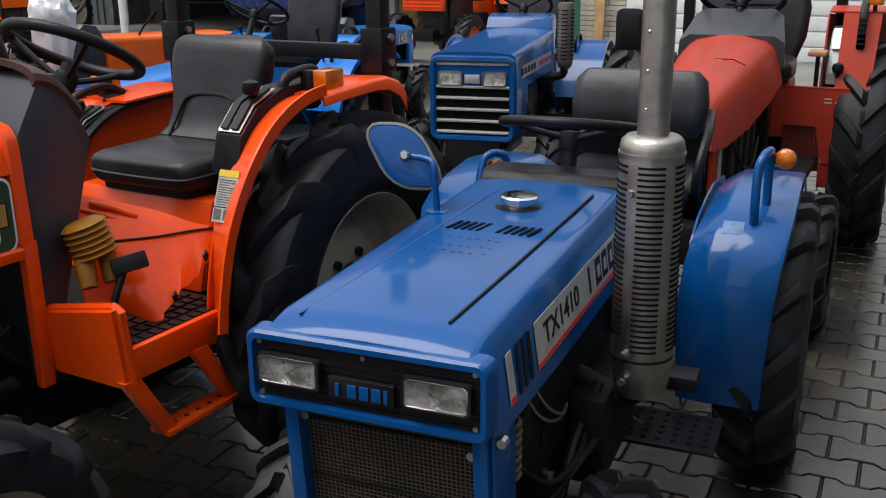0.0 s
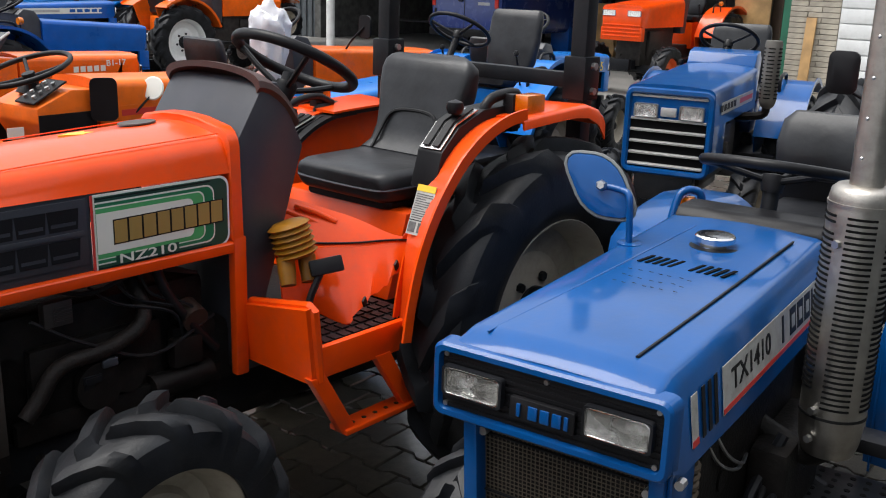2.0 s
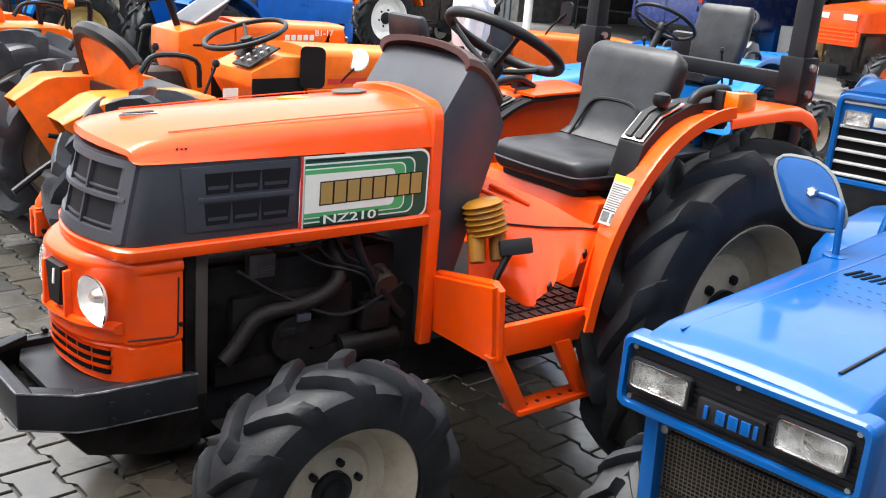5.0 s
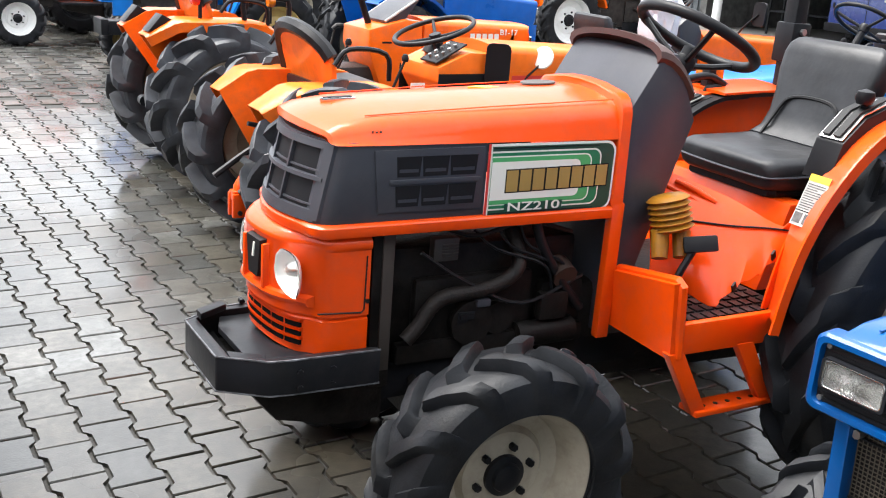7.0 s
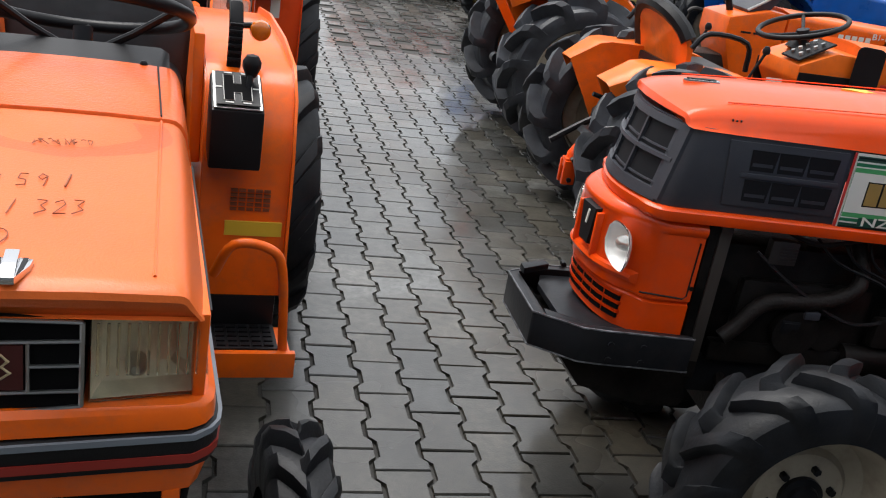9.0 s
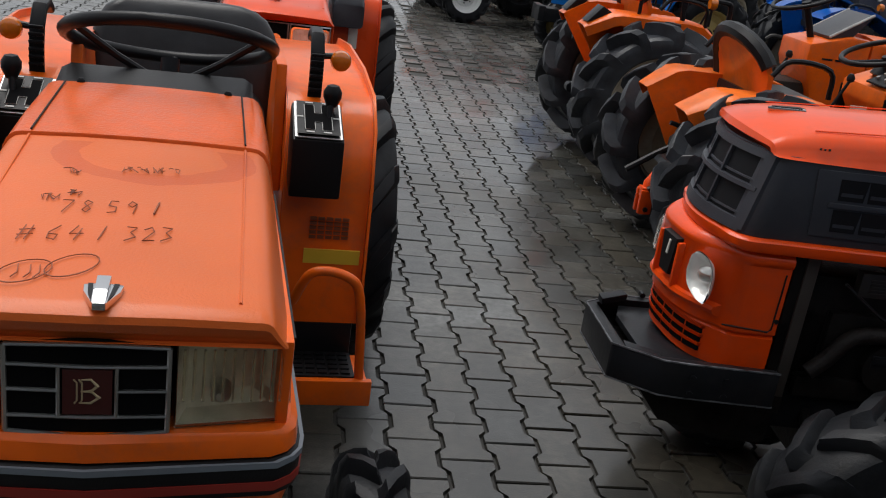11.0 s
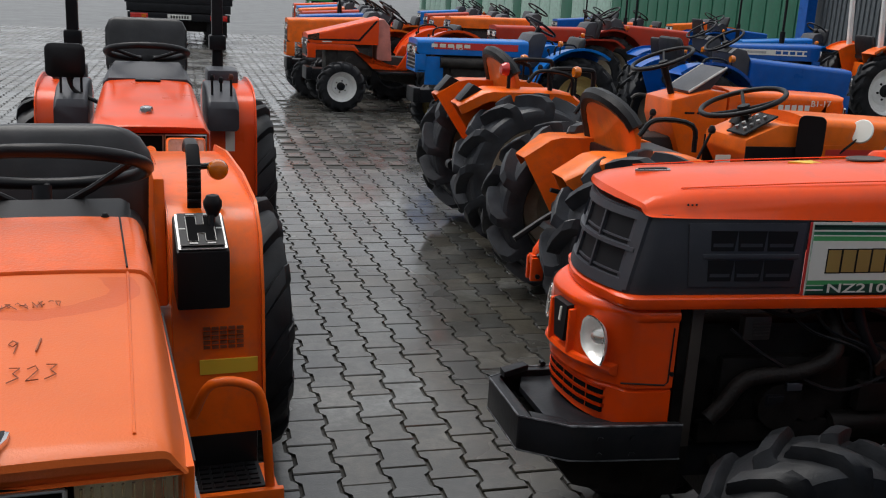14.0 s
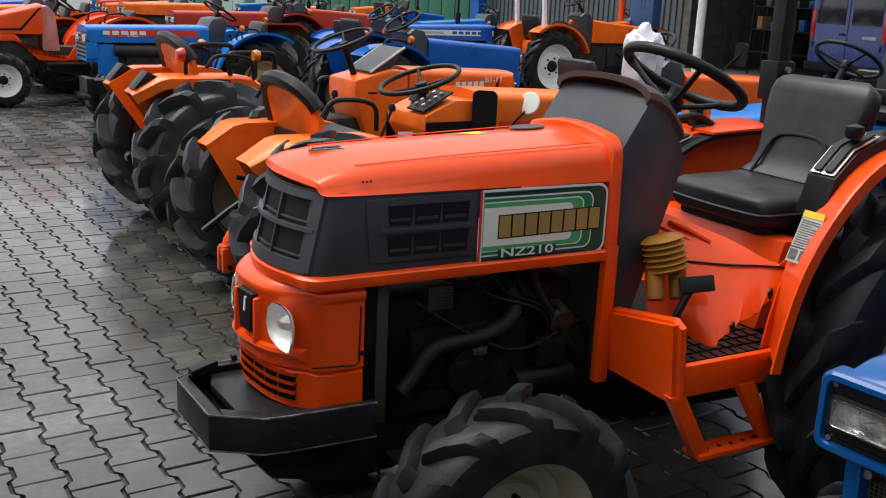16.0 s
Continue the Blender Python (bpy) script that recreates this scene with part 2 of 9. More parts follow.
def arch(x, hw, zb, zt, r, k=4, crown=0.0, lean=0.0, skew=0.0):
    """A hood's cross-section at x: upright sides, rounded shoulders, a crowned top. lean: how far in the top lies; skew: how far the foot lies behind."""
    pts = [(hw, zb), (hw - lean * 0.8, zt - r)]
    for i in range(1, k + 1):
        a = math.pi / 2 * i / k
        pts.append((hw - lean - r + r * math.cos(a), zt - r + r * math.sin(a)))
    pts.append(((hw - lean - r) * 0.5, zt + crown))
    half = [(x - skew * (zt - z) / max(zt - zb, 1e-6), y, z) for y, z in pts]
    return half + [(x, 0, zt + crown * 1.3)] + [(a, -y, z) for a, y, z in half[::-1]]


def rrect(cx, cy, w, h, r, k=4):
    """Points of a rounded rectangle in its own plane."""
    out = []
    for sx, sy, a0 in ((1, 1, 0), (-1, 1, 90), (-1, -1, 180), (1, -1, 270)):
        for i in range(k + 1):
            a = radians(a0 + 90 * i / k)
            out.append((cx + sx * (w / 2 - r) + r * math.cos(a), cy + sy * (h / 2 - r) + r * math.sin(a)))
    return out


def plan(pts, z0, z1, bevel=0.0):
    """A ground-plan outline of (x, y) points, drawn up from z0 to z1."""
    bm = B()
    a = [bm.verts.new((x, y, z0)) for x, y in pts]
    b = [bm.verts.new((x, y, z1)) for x, y in pts]
    n = len(pts)
    bm.faces.new(a[::-1]), bm.faces.new(b)
    for i in range(n):
        bm.faces.new((a[i], a[(i + 1) % n], b[(i + 1) % n], b[i]))
    bmesh.ops.recalc_face_normals(bm, faces=bm.faces[:])
    if bevel:
        bmesh.ops.bevel(bm, geom=bm.edges[:], offset=bevel, segments=2, profile=0.6, affect="EDGES", clamp_overlap=True)
    return bm


def place(bm, m):
    bm.transform(m)
    return bm


def as_mesh(name, bm, material, sharp=38):
    me = bpy.data.meshes.new(name)
    bm.to_mesh(me)
    bm.free()
    me.materials.append(material)
    me.polygons.foreach_set("use_smooth", [True] * len(me.polygons))
    me.set_sharp_from_angle(angle=radians(sharp))
    return me


def part(name, bm, material, parent, label=""):
    """One mesh object, a part of a thing or of a part."""
    ob = new(name, bm if isinstance(bm, bpy.types.Mesh) else as_mesh(name, bm, material))
    ob.parent = parent
    return tagged(ob, label)


def thing(name, label, category, m, group="", kind=""):
    ob = new(name)
    ob.matrix_basis = m
    ob.empty_display_size = 0.2
    return tagged(ob, label, category, group, kind)


def solid(name, bm, material, label, category, m=None, group="", kind=""):
    ob = new(name, as_mesh(name, bm, material))
    if m is not None:
        ob.matrix_basis = m
    return tagged(ob, label, category, group, kind)


def text_part(name, body, size, material, parent, m, depth=0.0008, thin=0.0):
    """Letters of the built-in font as a thin mesh; m carries the text's plane (x along the line, y up, z out)."""
    cu = bpy.data.curves.new("t", "FONT")
    cu.body, cu.size, cu.extrude, cu.align_x, cu.align_y = body, size, depth, "CENTER", "CENTER"
    cu.offset = size * (0.012 - thin)
    tmp = bpy.data.objects.new("t", cu)
    me = bpy.data.meshes.new_from_object(tmp)
    bpy.data.objects.remove(tmp), bpy.data.curves.remove(cu)
    me.transform(m)
    me.materials.clear(), me.materials.append(material)
    return part(name, me, material, parent)


# ---- pieces of tractors ----
CACHE = {}


def tyre_mesh(R, w, rim, lugs, lug, fine=1, rubber=None, shoulder=1.0):
    """One moulded casing: the lugs rise out of the tread along slanting lines, left and right in turn."""
    key = ("tyre", R, w, rim, lugs, lug, fine, rubber is None, shoulder)
    if key in CACHE:
        return CACHE[key]
    h, c = w / 2, R - lug
    # half profile from the middle of the tread to the bead: place across, valley, lug top, slant
    half = [(0.0, c, 0.45, 0.0), (0.10, c, 0.95, 0.05), (0.45, c - 0.002, 1.0, 0.32), (0.80, c - 0.008, 0.97, 0.58), (0.97, c - 0.022, 0.80, 0.70), (1.03, c - 0.045, 0.5, 0.76), (1.02, c - 0.075, 0.15, 0.80), (1.0, c - 0.10, 0.0, 0.82)]
    low = c - 0.10
    half += [(1.0, rim + (low - rim) * 0.6, 0, 0.82), (0.94, rim + (low - rim) * 0.25, 0, 0.82), (0.8, rim + 0.012, 0, 0.82), (0.62, rim - 0.01, 0, 0.82)]
    half = [(ax, base, up * (shoulder if ax > 0.85 else 1), da) for ax, base, up, da in half]
    if not fine:
        half = [half[q] for q in (0, 1, 3, 4, 5, 7, 9, 11)]
    cuts = [(0.0, 0), (0.055, 0.0), (0.085, 0.7), (0.12, 1.0), (0.25, 1.04), (0.38, 1.0), (0.415, 0.7), (0.445, 0.0)] if fine else [(0.0, 0), (0.06, 0.0), (0.11, 1.0), (0.39, 1.0), (0.44, 0.0)]
    if fine == 2:
        cuts = [(0.0, 0), (0.09, 0.0), (0.12, 0.97), (0.30, 1.0), (0.335, 0.92), (0.37, 0.0)]
    cuts = [(a, k, 0.0) for a, k in cuts] + [(a + 0.5, 0.0, k) for a, k in cuts]
    body = B()
    step = 2 * math.pi / lugs
    rings = []
    for side in (-1, 1):
        for ax, base, up, da in (half[::-1] if side < 0 else half[1:]):
            ring = []
            for i in range(lugs):
                for a, ka, kb in cuts:
                    k = ka if side > 0 else kb
                    if ax == 0.0:
                        k = max(ka, kb)
                    rise = up * k * (lug if up > 0 else 0)
                    an = step * (i + a + da * 0.95)
                    wide = 1.0 + 0.03 * k * (1 if 0.9 < ax and up > 0 else 0)
                    ring.append(body.verts.new(((base + rise) * math.cos(an), side * ax * h * wide, (base + rise) * math.sin(an))))
            rings.append(ring)
    n = len(rings[0])
    for a, b in zip(rings, rings[1:] + rings[:1]):
        for j in range(n):
            body.faces.new((a[j], a[(j + 1) % n], b[(j + 1) % n], b[j]))
    bmesh.ops.recalc_face_normals(body, faces=body.faces[:])
    CACHE[key] = as_mesh("tyre", body, rubber or RUBBER, 34 if fine < 2 else 24)
    return CACHE[key]


TOY = Matrix.Rotation(radians(-90), 4, "X")  # lathe axis z to +y


def rim_mesh(w, rim, dish, material):
    key = ("rim", w, rim, dish, material.name)
    if key not in CACHE:
        h = w * 0.36
        prof = [(rim + 0.006, -h), (rim + 0.006, -h + 0.012), (rim - 0.012, -h + 0.02), (rim - 0.03, 0), (rim - 0.014, h - 0.03), (rim + 0.004, h - 0.012), (rim + 0.012, h), (rim + 0.004, h + 0.006),
                (rim - 0.008, h - 0.004), (rim - 0.02, h - 0.03), (rim - 0.035, h - 0.05 - dish), (rim * 0.62, h - 0.06 - dish), (rim * 0.55, h - 0.045 - dish), (rim * 0.3, h - 0.04 - dish), (0.0, h - 0.04 - dish)]
        CACHE[key] = as_mesh("wheel", lathe(prof, 40, TOY, caps=False), material)
    return CACHE[key]


def hub_mesh(w, rim, dish, material):
    key = ("hub", w, rim, dish, material.name)
    if key not in CACHE:
        y = w * 0.36 - 0.04 - dish
        CACHE[key] = as_mesh("hub", lathe([(0, -0.004), (rim * 0.27, -0.004), (rim * 0.27, 0.012), (rim * 0.2, 0.016), (rim * 0.18, 0.026), (rim * 0.12, 0.03), (0, 0.03)], 24, Matrix.Translation((0, y, 0)) @ TOY), material)
    return CACHE[key]


def nut_mesh(rim, material):
    key = ("nut", rim, material.name)
    if key not in CACHE:
        CACHE[key] = as_mesh("nut", cyl((0, 0, 0), (0, 0.016, 0), rim * 0.05, n=6), material)
    return CACHE[key]


def wheel(parent, x, y, R, w, rim, rim_mat, lugs=18, lug=0.028, dish=0.03, turn=0.0, steer=0.0, hub=None, fine=1, rubber=None, shoulder=1.0):
    """A wheel at the local axle point; its outer face looks away from the tractor's middle."""
    ob = part("wheel", rim_mesh(w, rim, dish, rim_mat), None, parent)
    ob.matrix_basis = pose(x, y, R, 0, 0, (0 if y > 0 else 180) + steer) @ pose(0, 0, 0, 0, turn, 0)
    part("tyre", tyre_mesh(R, w, rim, lugs, lug, fine, rubber, shoulder), None, ob, "black lugged rubber tyre with dried mud")
    part("hub", hub_mesh(w, rim, dish, hub or DARKMETAL), None, ob)
    for i in range(6 if fine else 0):
        a = 2 * math.pi * i / 6
        nut = part("nut", nut_mesh(rim, hub or DARKMETAL), None, ob)
        nut.matrix_basis = pose(math.cos(a) * rim * 0.38, w * 0.36 - 0.042 - dish, math.sin(a) * rim * 0.38)
    return ob


def steering(parent, x, z, r=0.19, tilt=35, y=0.0, tube_r=0.013, column=0.3, spokes=3, mat_=None, deep=0.035):
    m = pose(x, y, z, 0, -tilt, 0)
    ring = [(r * math.cos(a), r * math.sin(a), 0) for a in (2 * math.pi * i / 32 for i in range(32))]
    w = part("steering_wheel", place(tube(ring, tube_r, 10, closed=True), m), mat_ or BLACK, parent)
    for i in range(spokes):
        a = 2 * math.pi * i / spokes + math.pi
        part("spoke", place(tube([(0.02 * math.cos(a), 0.02 * math.sin(a), -deep), (r * 0.55 * math.cos(a), r * 0.55 * math.sin(a), -deep * 0.55), (r * math.cos(a), r * math.sin(a), 0)], 0.009, 8), m), mat_ or BLACK, w)
    part("hub", place(lathe([(0, -0.06), (0.028, -0.06), (0.034, -0.03), (0.03, -0.012), (0, -0.008)], 16), m @ Matrix.Translation((0, 0, 0.03 - deep))), mat_ or BLACK, w)
    part("steering_column", place(cyl((0, 0, -column), (0, 0, -0.04), 0.022, n=12), m), DARKMETAL, parent)
    return w


def cushion(sections, k=3):
    """An upholstered form, from rounded cross-sections."""
    return loft(sections)


def seat(parent, x, y, z, w=0.42, d=0.4, back=0.34, mat_=None, lean=12, base=True):
    """A bucket seat: x, z of the cushion's front top edge."""
    m = mat_ or VINYL
    secs = []
    for t, hh, top in ((0, 0.05, -0.015), (0.06, 0.075, 0.0), (0.5, 0.085, -0.015), (0.85, 0.085, 0.0), (1.0, 0.06, 0.03)):
        secs.append([(x - d * t, y + a, z + top - hh / 2 + b) for a, b in rrect(0, 0, w * (0.92 if t in (0, 1.0) else 1.0), hh, hh * 0.42)])
    part("seat", loft(secs), m, parent)
    secs = []
    for t, th, ww in ((0, 0.06, 0.8), (0.1, 0.08, 0.92), (0.5, 0.085, 1.0), (0.85, 0.075, 0.98), (0.96, 0.06, 0.93), (1.0, 0.03, 0.85)):
        xx = x - d + 0.03 - math.sin(radians(lean)) * back * t
        secs.append([(xx + b, y + a, z + 0.01 + back * t) for a, b in rrect(0, 0, w * ww, th, th * 0.45)])
    part("backrest", loft(secs), m, parent)
    if base:
        part("seat_frame", box(x - d * 0.8, x - d * 0.2, y - w * 0.3, y + w * 0.3, z - 0.2, z - 0.07, 0.01), DARKMETAL, parent)


def strip_on(pts, y0, y1, th):
    """A bent sheet along (x, z) points, from y0 to y1."""
    secs = []
    for i, (x, z) in enumerate(pts):
        a, b = Vector(pts[max(i - 1, 0)]), Vector(pts[min(i + 1, len(pts) - 1)])
        d = (b - a).normalized()
        nx, nz = -d.y * th, d.x * th
        secs.append([(x, y0, z), (x, y1, z), (x - nx, y1, z - nz), (x - nx, y0, z - nz)])
    return loft(secs)


def arc(cx, cz, r, a0, a1, n=12):
    return [(cx + r * math.cos(radians(a0 + (a1 - a0) * i / n)), cz + r * math.sin(radians(a0 + (a1 - a0) * i / n))) for i in range(n + 1)]


def headlamp(parent, x, y, z, w, h, name="headlight", glass=None, rim_mat=None, round_=False, depth=0.016, ribs=5, bowl=None, thin=False, lip=1.07):
    """A lamp in the front: bowl, bulb shield and glass, facing +x."""
    k = min(w, h) / 2 * round_ if round_ else min(w, h) * 0.14
    ring = lambda s, xx: [(xx, y + a, z + b) for a, b in rrect(0, 0, w * s, h * s, k * s * 0.999)]
    ob = part(name, loft([ring(0.12, x - depth), ring(0.35, x - depth * 0.96), ring(0.62, x - depth * 0.8), ring(0.84, x - depth * 0.48), ring(0.98, x - 0.001)]), bowl or REFLECTOR, parent)
    part("bezel", loft([ring(lip, x - 0.012), ring(lip, x + 0.003), ring(0.95, x + 0.003), ring(0.95, x - 0.008)], caps=False), rim_mat or CHROME, ob)
    part("bulb", lathe([(0, 0), (0.009, 0.001), (0.011, 0.012), (0.008, 0.02), (0, 0.024)], 12, pose(x - depth, y, z, 0, 90, 0) @ Matrix.Diagonal((1, 1, 0.6, 1))), SILVER, ob)
    part("bulb_shield", place(tube([(0, h * 0.17 * math.cos(a), h * 0.17 * math.sin(a)) for a in (2 * math.pi * q / 18 for q in range(18))], 0.0022, 6, closed=True), pose(x - depth * 0.55, y, z)), DARKMETAL, ob)
    gl = part("lens", loft([ring(0.95, x - 0.001), ring(0.94, x + 0.001), ring(0.9, x + 0.0016)] if thin else [ring(0.95, x - 0.006), ring(0.93, x + 0.002), ring(0.5, x + 0.008)]), glass or LENS, ob)
    gl.visible_shadow = False
    for i in range(1, ribs + 1):
        yy = y - w * 0.45 + w * 0.9 * i / (ribs + 1)
        fl = part("lens_rib", box(x + 0.002, x + 0.006, yy - 0.0015, yy + 0.0015, z - h * 0.36, z + h * 0.36), glass or LENS, ob)
        fl.visible_shadow = False
    return ob


ALLOY = mat("bright_alloy_bar", (0.62, 0.62, 0.61), 0.35, metal=0.6, var=0.1)


def tractor(label, x, y, heading, paint, *, L=0.95, hw=0.2, zb=0.74, zf=0.98, zr=1.06, r=0.04, nose=0.04, fr=0.29, fw=0.16, frim=0.16, ft=0.42, fx=-0.28, rr=0.44, rw=0.24, rrim=0.26, rt=0.44, rx=-1.42,
            rim=None, grille="bars", stripe=None, fender="round", fpaint=None, seat_z=0.82, seat_high=False, wheel_z=1.2, rops=None, stack=None, mirror=None, lamps=True, signals=True, lights_low=False, dash=True, linkage=True, sw=0.19, steer=0.0, pan=None, ftop=None, inboard=False, drive=None, rlug=0.035, rlugs=16, detail=0, rubber=None, group="tractors in the yard", cowl=None, forward=0.0):
    """A small tractor. Its origin is on the ground below the hood's front; x points ahead."""
    t = thing("tractor", label, "tractor", pose(x, y, 0, 0, 0, heading), group)
    rim, fpaint = rim or CREAM, fpaint or paint
    # running gear
    part("gearbox", join(prism([(-0.95, 0.38), (-0.95, 0.68), (rx - 0.1, 0.66), (rx - 0.22, 0.56), (rx - 0.22, 0.3), (rx + 0.2, 0.28)], -0.13, 0.13, 0.03), cyl((rx, -rt + rw / 2, rr), (rx, rt - rw / 2, rr), 0.075, n=14), box(rx - 0.12, rx + 0.12, -0.2, 0.2, rr - 0.1, rr + 0.14, 0.02)), IRON_B, t)
    part("engine", box(-L + 0.05, -0.2, -hw * 0.62, hw * 0.62, 0.42, zb + 0.02, 0.02), IRON_B, t)
    for s in (1, -1):
        part("crankcase", box(-0.75, -0.35, s * hw * 0.63, s * hw * 0.78, 0.5, zb - 0.05, 0.015), IRON_B, t)
    part("pulley", cyl((-0.5, hw * 0.79, 0.6), (-0.5, hw * 0.95, 0.6), 0.06), IRON_B, t)
    part("exhaust_pipe", tube([(-0.2, -0.1, 0.55), (-0.35, -hw * 0.9, 0.62), (-0.6, -hw * 0.9, 0.7)], 0.02, 8, k=4), IRON_B, t)
    part("front_frame", join(box(-0.75, 0.0, -0.13, 0.13, 0.36, 0.5, 0.015), box(-0.03, 0.05, -0.17, 0.17, 0.36, 0.52, 0.015)), DARKMETAL, t)
    part("front_axle", join(prism([(fx - 0.05, fr - 0.04), (fx - 0.05, fr + 0.07), (fx + 0.05, fr + 0.07), (fx + 0.05, fr - 0.04)], -ft + fw / 2, ft - fw / 2, 0.012), cyl((fx, -ft, fr), (fx, ft, fr), 0.03, n=12)), DARKMETAL, t)
    for s in (1, -1):
        wheel(t, fx, s * ft, fr, fw, frim, rim, 14, 0.024, 0.02, turn=random.uniform(0, 360), steer=steer, fine=detail)
        wheel(t, rx, s * rt, rr, rw, rrim, rim, rlugs, rlug, 0.05, turn=random.uniform(0, 360), fine=detail, rubber=rubber)
    # hood
    n = 6
    secs = [arch(nose - 0.035, hw - 0.02, zb + 0.03, zf - 0.03, r)] + [arch(nose + (-L - nose) * i / n, hw, zb, zf + (zr - zf) * i / n, r, crown=0.008, skew=nose * (1 if i == 0 else 0)) for i in range(n + 1)]
    secs[0] = [(nose + 0.002, y_, z_) for _, y_, z_ in secs[0]]
    hood = part("hood", loft(secs), paint, t)
    gz0, gz1 = zb - 0.16, zf - 0.05
    if grille == "bars":
        g = part("grille", box(-0.05, nose + 0.006, -hw + 0.025, hw - 0.025, gz0, gz1, 0.006), BLACK, t)
        for i in range(6):
            z = gz0 + 0.03 + (gz1 - gz0 - 0.06) * i / 5
            part("slat", box(nose + 0.004, nose + 0.014, -hw + 0.04, hw - 0.04, z - 0.006, z + 0.006), SILVER, g)
        part("grille_frame", join(box(-0.06, nose + 0.012, -hw, -hw + 0.03, gz0 - 0.02, zb, 0.006), box(-0.06, nose + 0.012, hw - 0.03, hw, gz0 - 0.02, zb, 0.006), box(-0.06, nose + 0.012, -hw, hw, gz0 - 0.03, gz0, 0.006)), paint, t)
    elif grille == "chrome":
        g0 = gz0 - 0.10
        g = part("grille", box(-0.05, nose - 0.004, -hw + 0.02, hw - 0.02, g0, zf - 0.035, 0.006), HOLE, t, "dark grille with six chrome bars")
        part("grille_frame", tube([(nose + 0.004, a, (g0 + zf) / 2 - 0.02 + b) for a, b in rrect(0, 0, 2 * hw - 0.028, zf - g0 - 0.02, 0.035)], 0.019, 6, closed=True), paint, t)
        for i in range(7):
            z = g0 + 0.026 + (zf - 0.083 - g0) * i / 6
            if i != 5:
                part("slat", prism([(nose - 0.006, z - 0.010), (nose + 0.010, z - 0.008), (nose + 0.013, z + 0.002), (nose - 0.006, z + 0.010)], -hw + 0.035, hw - 0.035, 0.002), ALLOY, g)
        for s in (1, -1):
            headlamp(t, nose + 0.014, s * hw * 0.52, zf - 0.14, hw * 0.52, 0.075, rim_mat=SILVER, ribs=0, bowl=REFLECTOR_M)
        part("lamp_link", box(nose - 0.004, nose + 0.014, -hw * 0.18, hw * 0.18, zf - 0.168, zf - 0.118, 0.004), ALLOY, g)
        lamps = False
        for s in (1, -1):
            part("side_panel", box(-0.3, 0.0, s * (hw - 0.012), s * hw, g0, zb + 0.01, 0.004), paint, t)
    else:
        part("grille", join(box(-0.04, nose + 0.008, -hw + 0.02, hw - 0.02, gz0, gz1, 0.01), *[box(nose + 0.004, nose + 0.016, -hw + 0.03, hw - 0.03, gz0 + 0.03 + 0.05 * i, gz0 + 0.05 + 0.05 * i, 0.004) for i in range(4)]), paint if grille == "paint" else BLACK, t)
        part("nose_panel", box(-0.06, nose + 0.004, -hw, hw, gz0 - 0.02, zb, 0.01), paint, t)
    if lamps:
        for s in (1, -1):
            headlamp(t, nose + 0.014, s * hw * 0.62, gz1 - 0.06 if not lights_low else gz0 + 0.08, hw * 0.62, 0.075, bowl=REFLECTOR_W)
    if stripe:
        for s in (1, -1):
            base = part("stripe", box(-L * 0.9, -L * 0.12, s * hw, s * (hw + 0.003), zb + 0.06, zb + 0.13), stripe[0], t)
            for i in range(5):
                xx = -L * 0.45 + i * L * 0.075
                part("mark", box(xx, xx + L * 0.055, s * (hw + 0.003), s * (hw + 0.0045), zb + 0.077, zb + 0.115), stripe[1], base)
            part("band", box(-L * 0.88, -L * 0.55, s * (hw + 0.003), s * (hw + 0.0045), zb + 0.08, zb + 0.11), stripe[2], base)
    # dash, wheel, seat
    cz = zr + 0.08
    if dash:
        part("dashboard", prism([(-L, zb - 0.1), (-L, zr), (-L - 0.05, cz), (-L - 0.16, cz + 0.02), (-L - 0.22, cz - 0.03), (-L - 0.14, zb - 0.1)], -hw * 0.9, hw * 0.9, 0.015), cowl or DGREY, t)
        part("instrument_panel", slab([(-L - 0.163, -0.12, cz + 0.018), (-L - 0.222, -0.12, cz - 0.03), (-L - 0.222, 0.12, cz - 0.03), (-L - 0.163, 0.12, cz + 0.018)], 0.006), BLACK, t)
    if drive:
        steering(t, drive[0], drive[1], sw, drive[2], column=drive[3])
    else:
        steering(t, -L - 0.2, max(wheel_z, cz + 0.08), sw, 32, column=0.25)
    sx = rx + 0.28 + forward
    if pan:
        part("seat", loft([[(sx - 0.36 * k, a, seat_z - 0.03 + top + b) for a, b in rrect(0, 0, w_, h_, h_ * 0.4)] for k, w_, h_, top in ((0, 0.38, 0.05, 0), (0.1, 0.42, 0.07, 0.01), (0.7, 0.42, 0.07, 0), (1.0, 0.38, 0.05, 0.02))]), VINYL, t)
        out_ = [(-0.22, -0.08), (-0.25, 0.05)] + [(0.25 * math.cos(radians(a)), 0.05 + 0.17 * math.sin(radians(a))) for a in range(165, 0, -15)] + [(0.25, 0.05), (0.22, -0.08)]
        mk = pose(sx - 0.37, 0, seat_z + 0.04, 0, -14, 0) @ Matrix.Diagonal((1, 1.15, 1.05, 1))
        bk = part("backrest", place(loft([[(k + 0.8 * a * a, a * q, b * q) for a, b in out_] for k, q in ((-0.02, 0.96), (-0.012, 1.0), (0.012, 1.0), (0.03, 0.8))]), mk), pan, t, "orange seat pan with black rubber edge")
        part("edge_pad", place(tube([(0.8 * a * a, a, b) for a, b in out_[2:]], 0.036, 8), mk), BLACK, bk)
    else:
        seat(t, sx, 0, seat_z, back=0.4 if seat_high else 0.28)
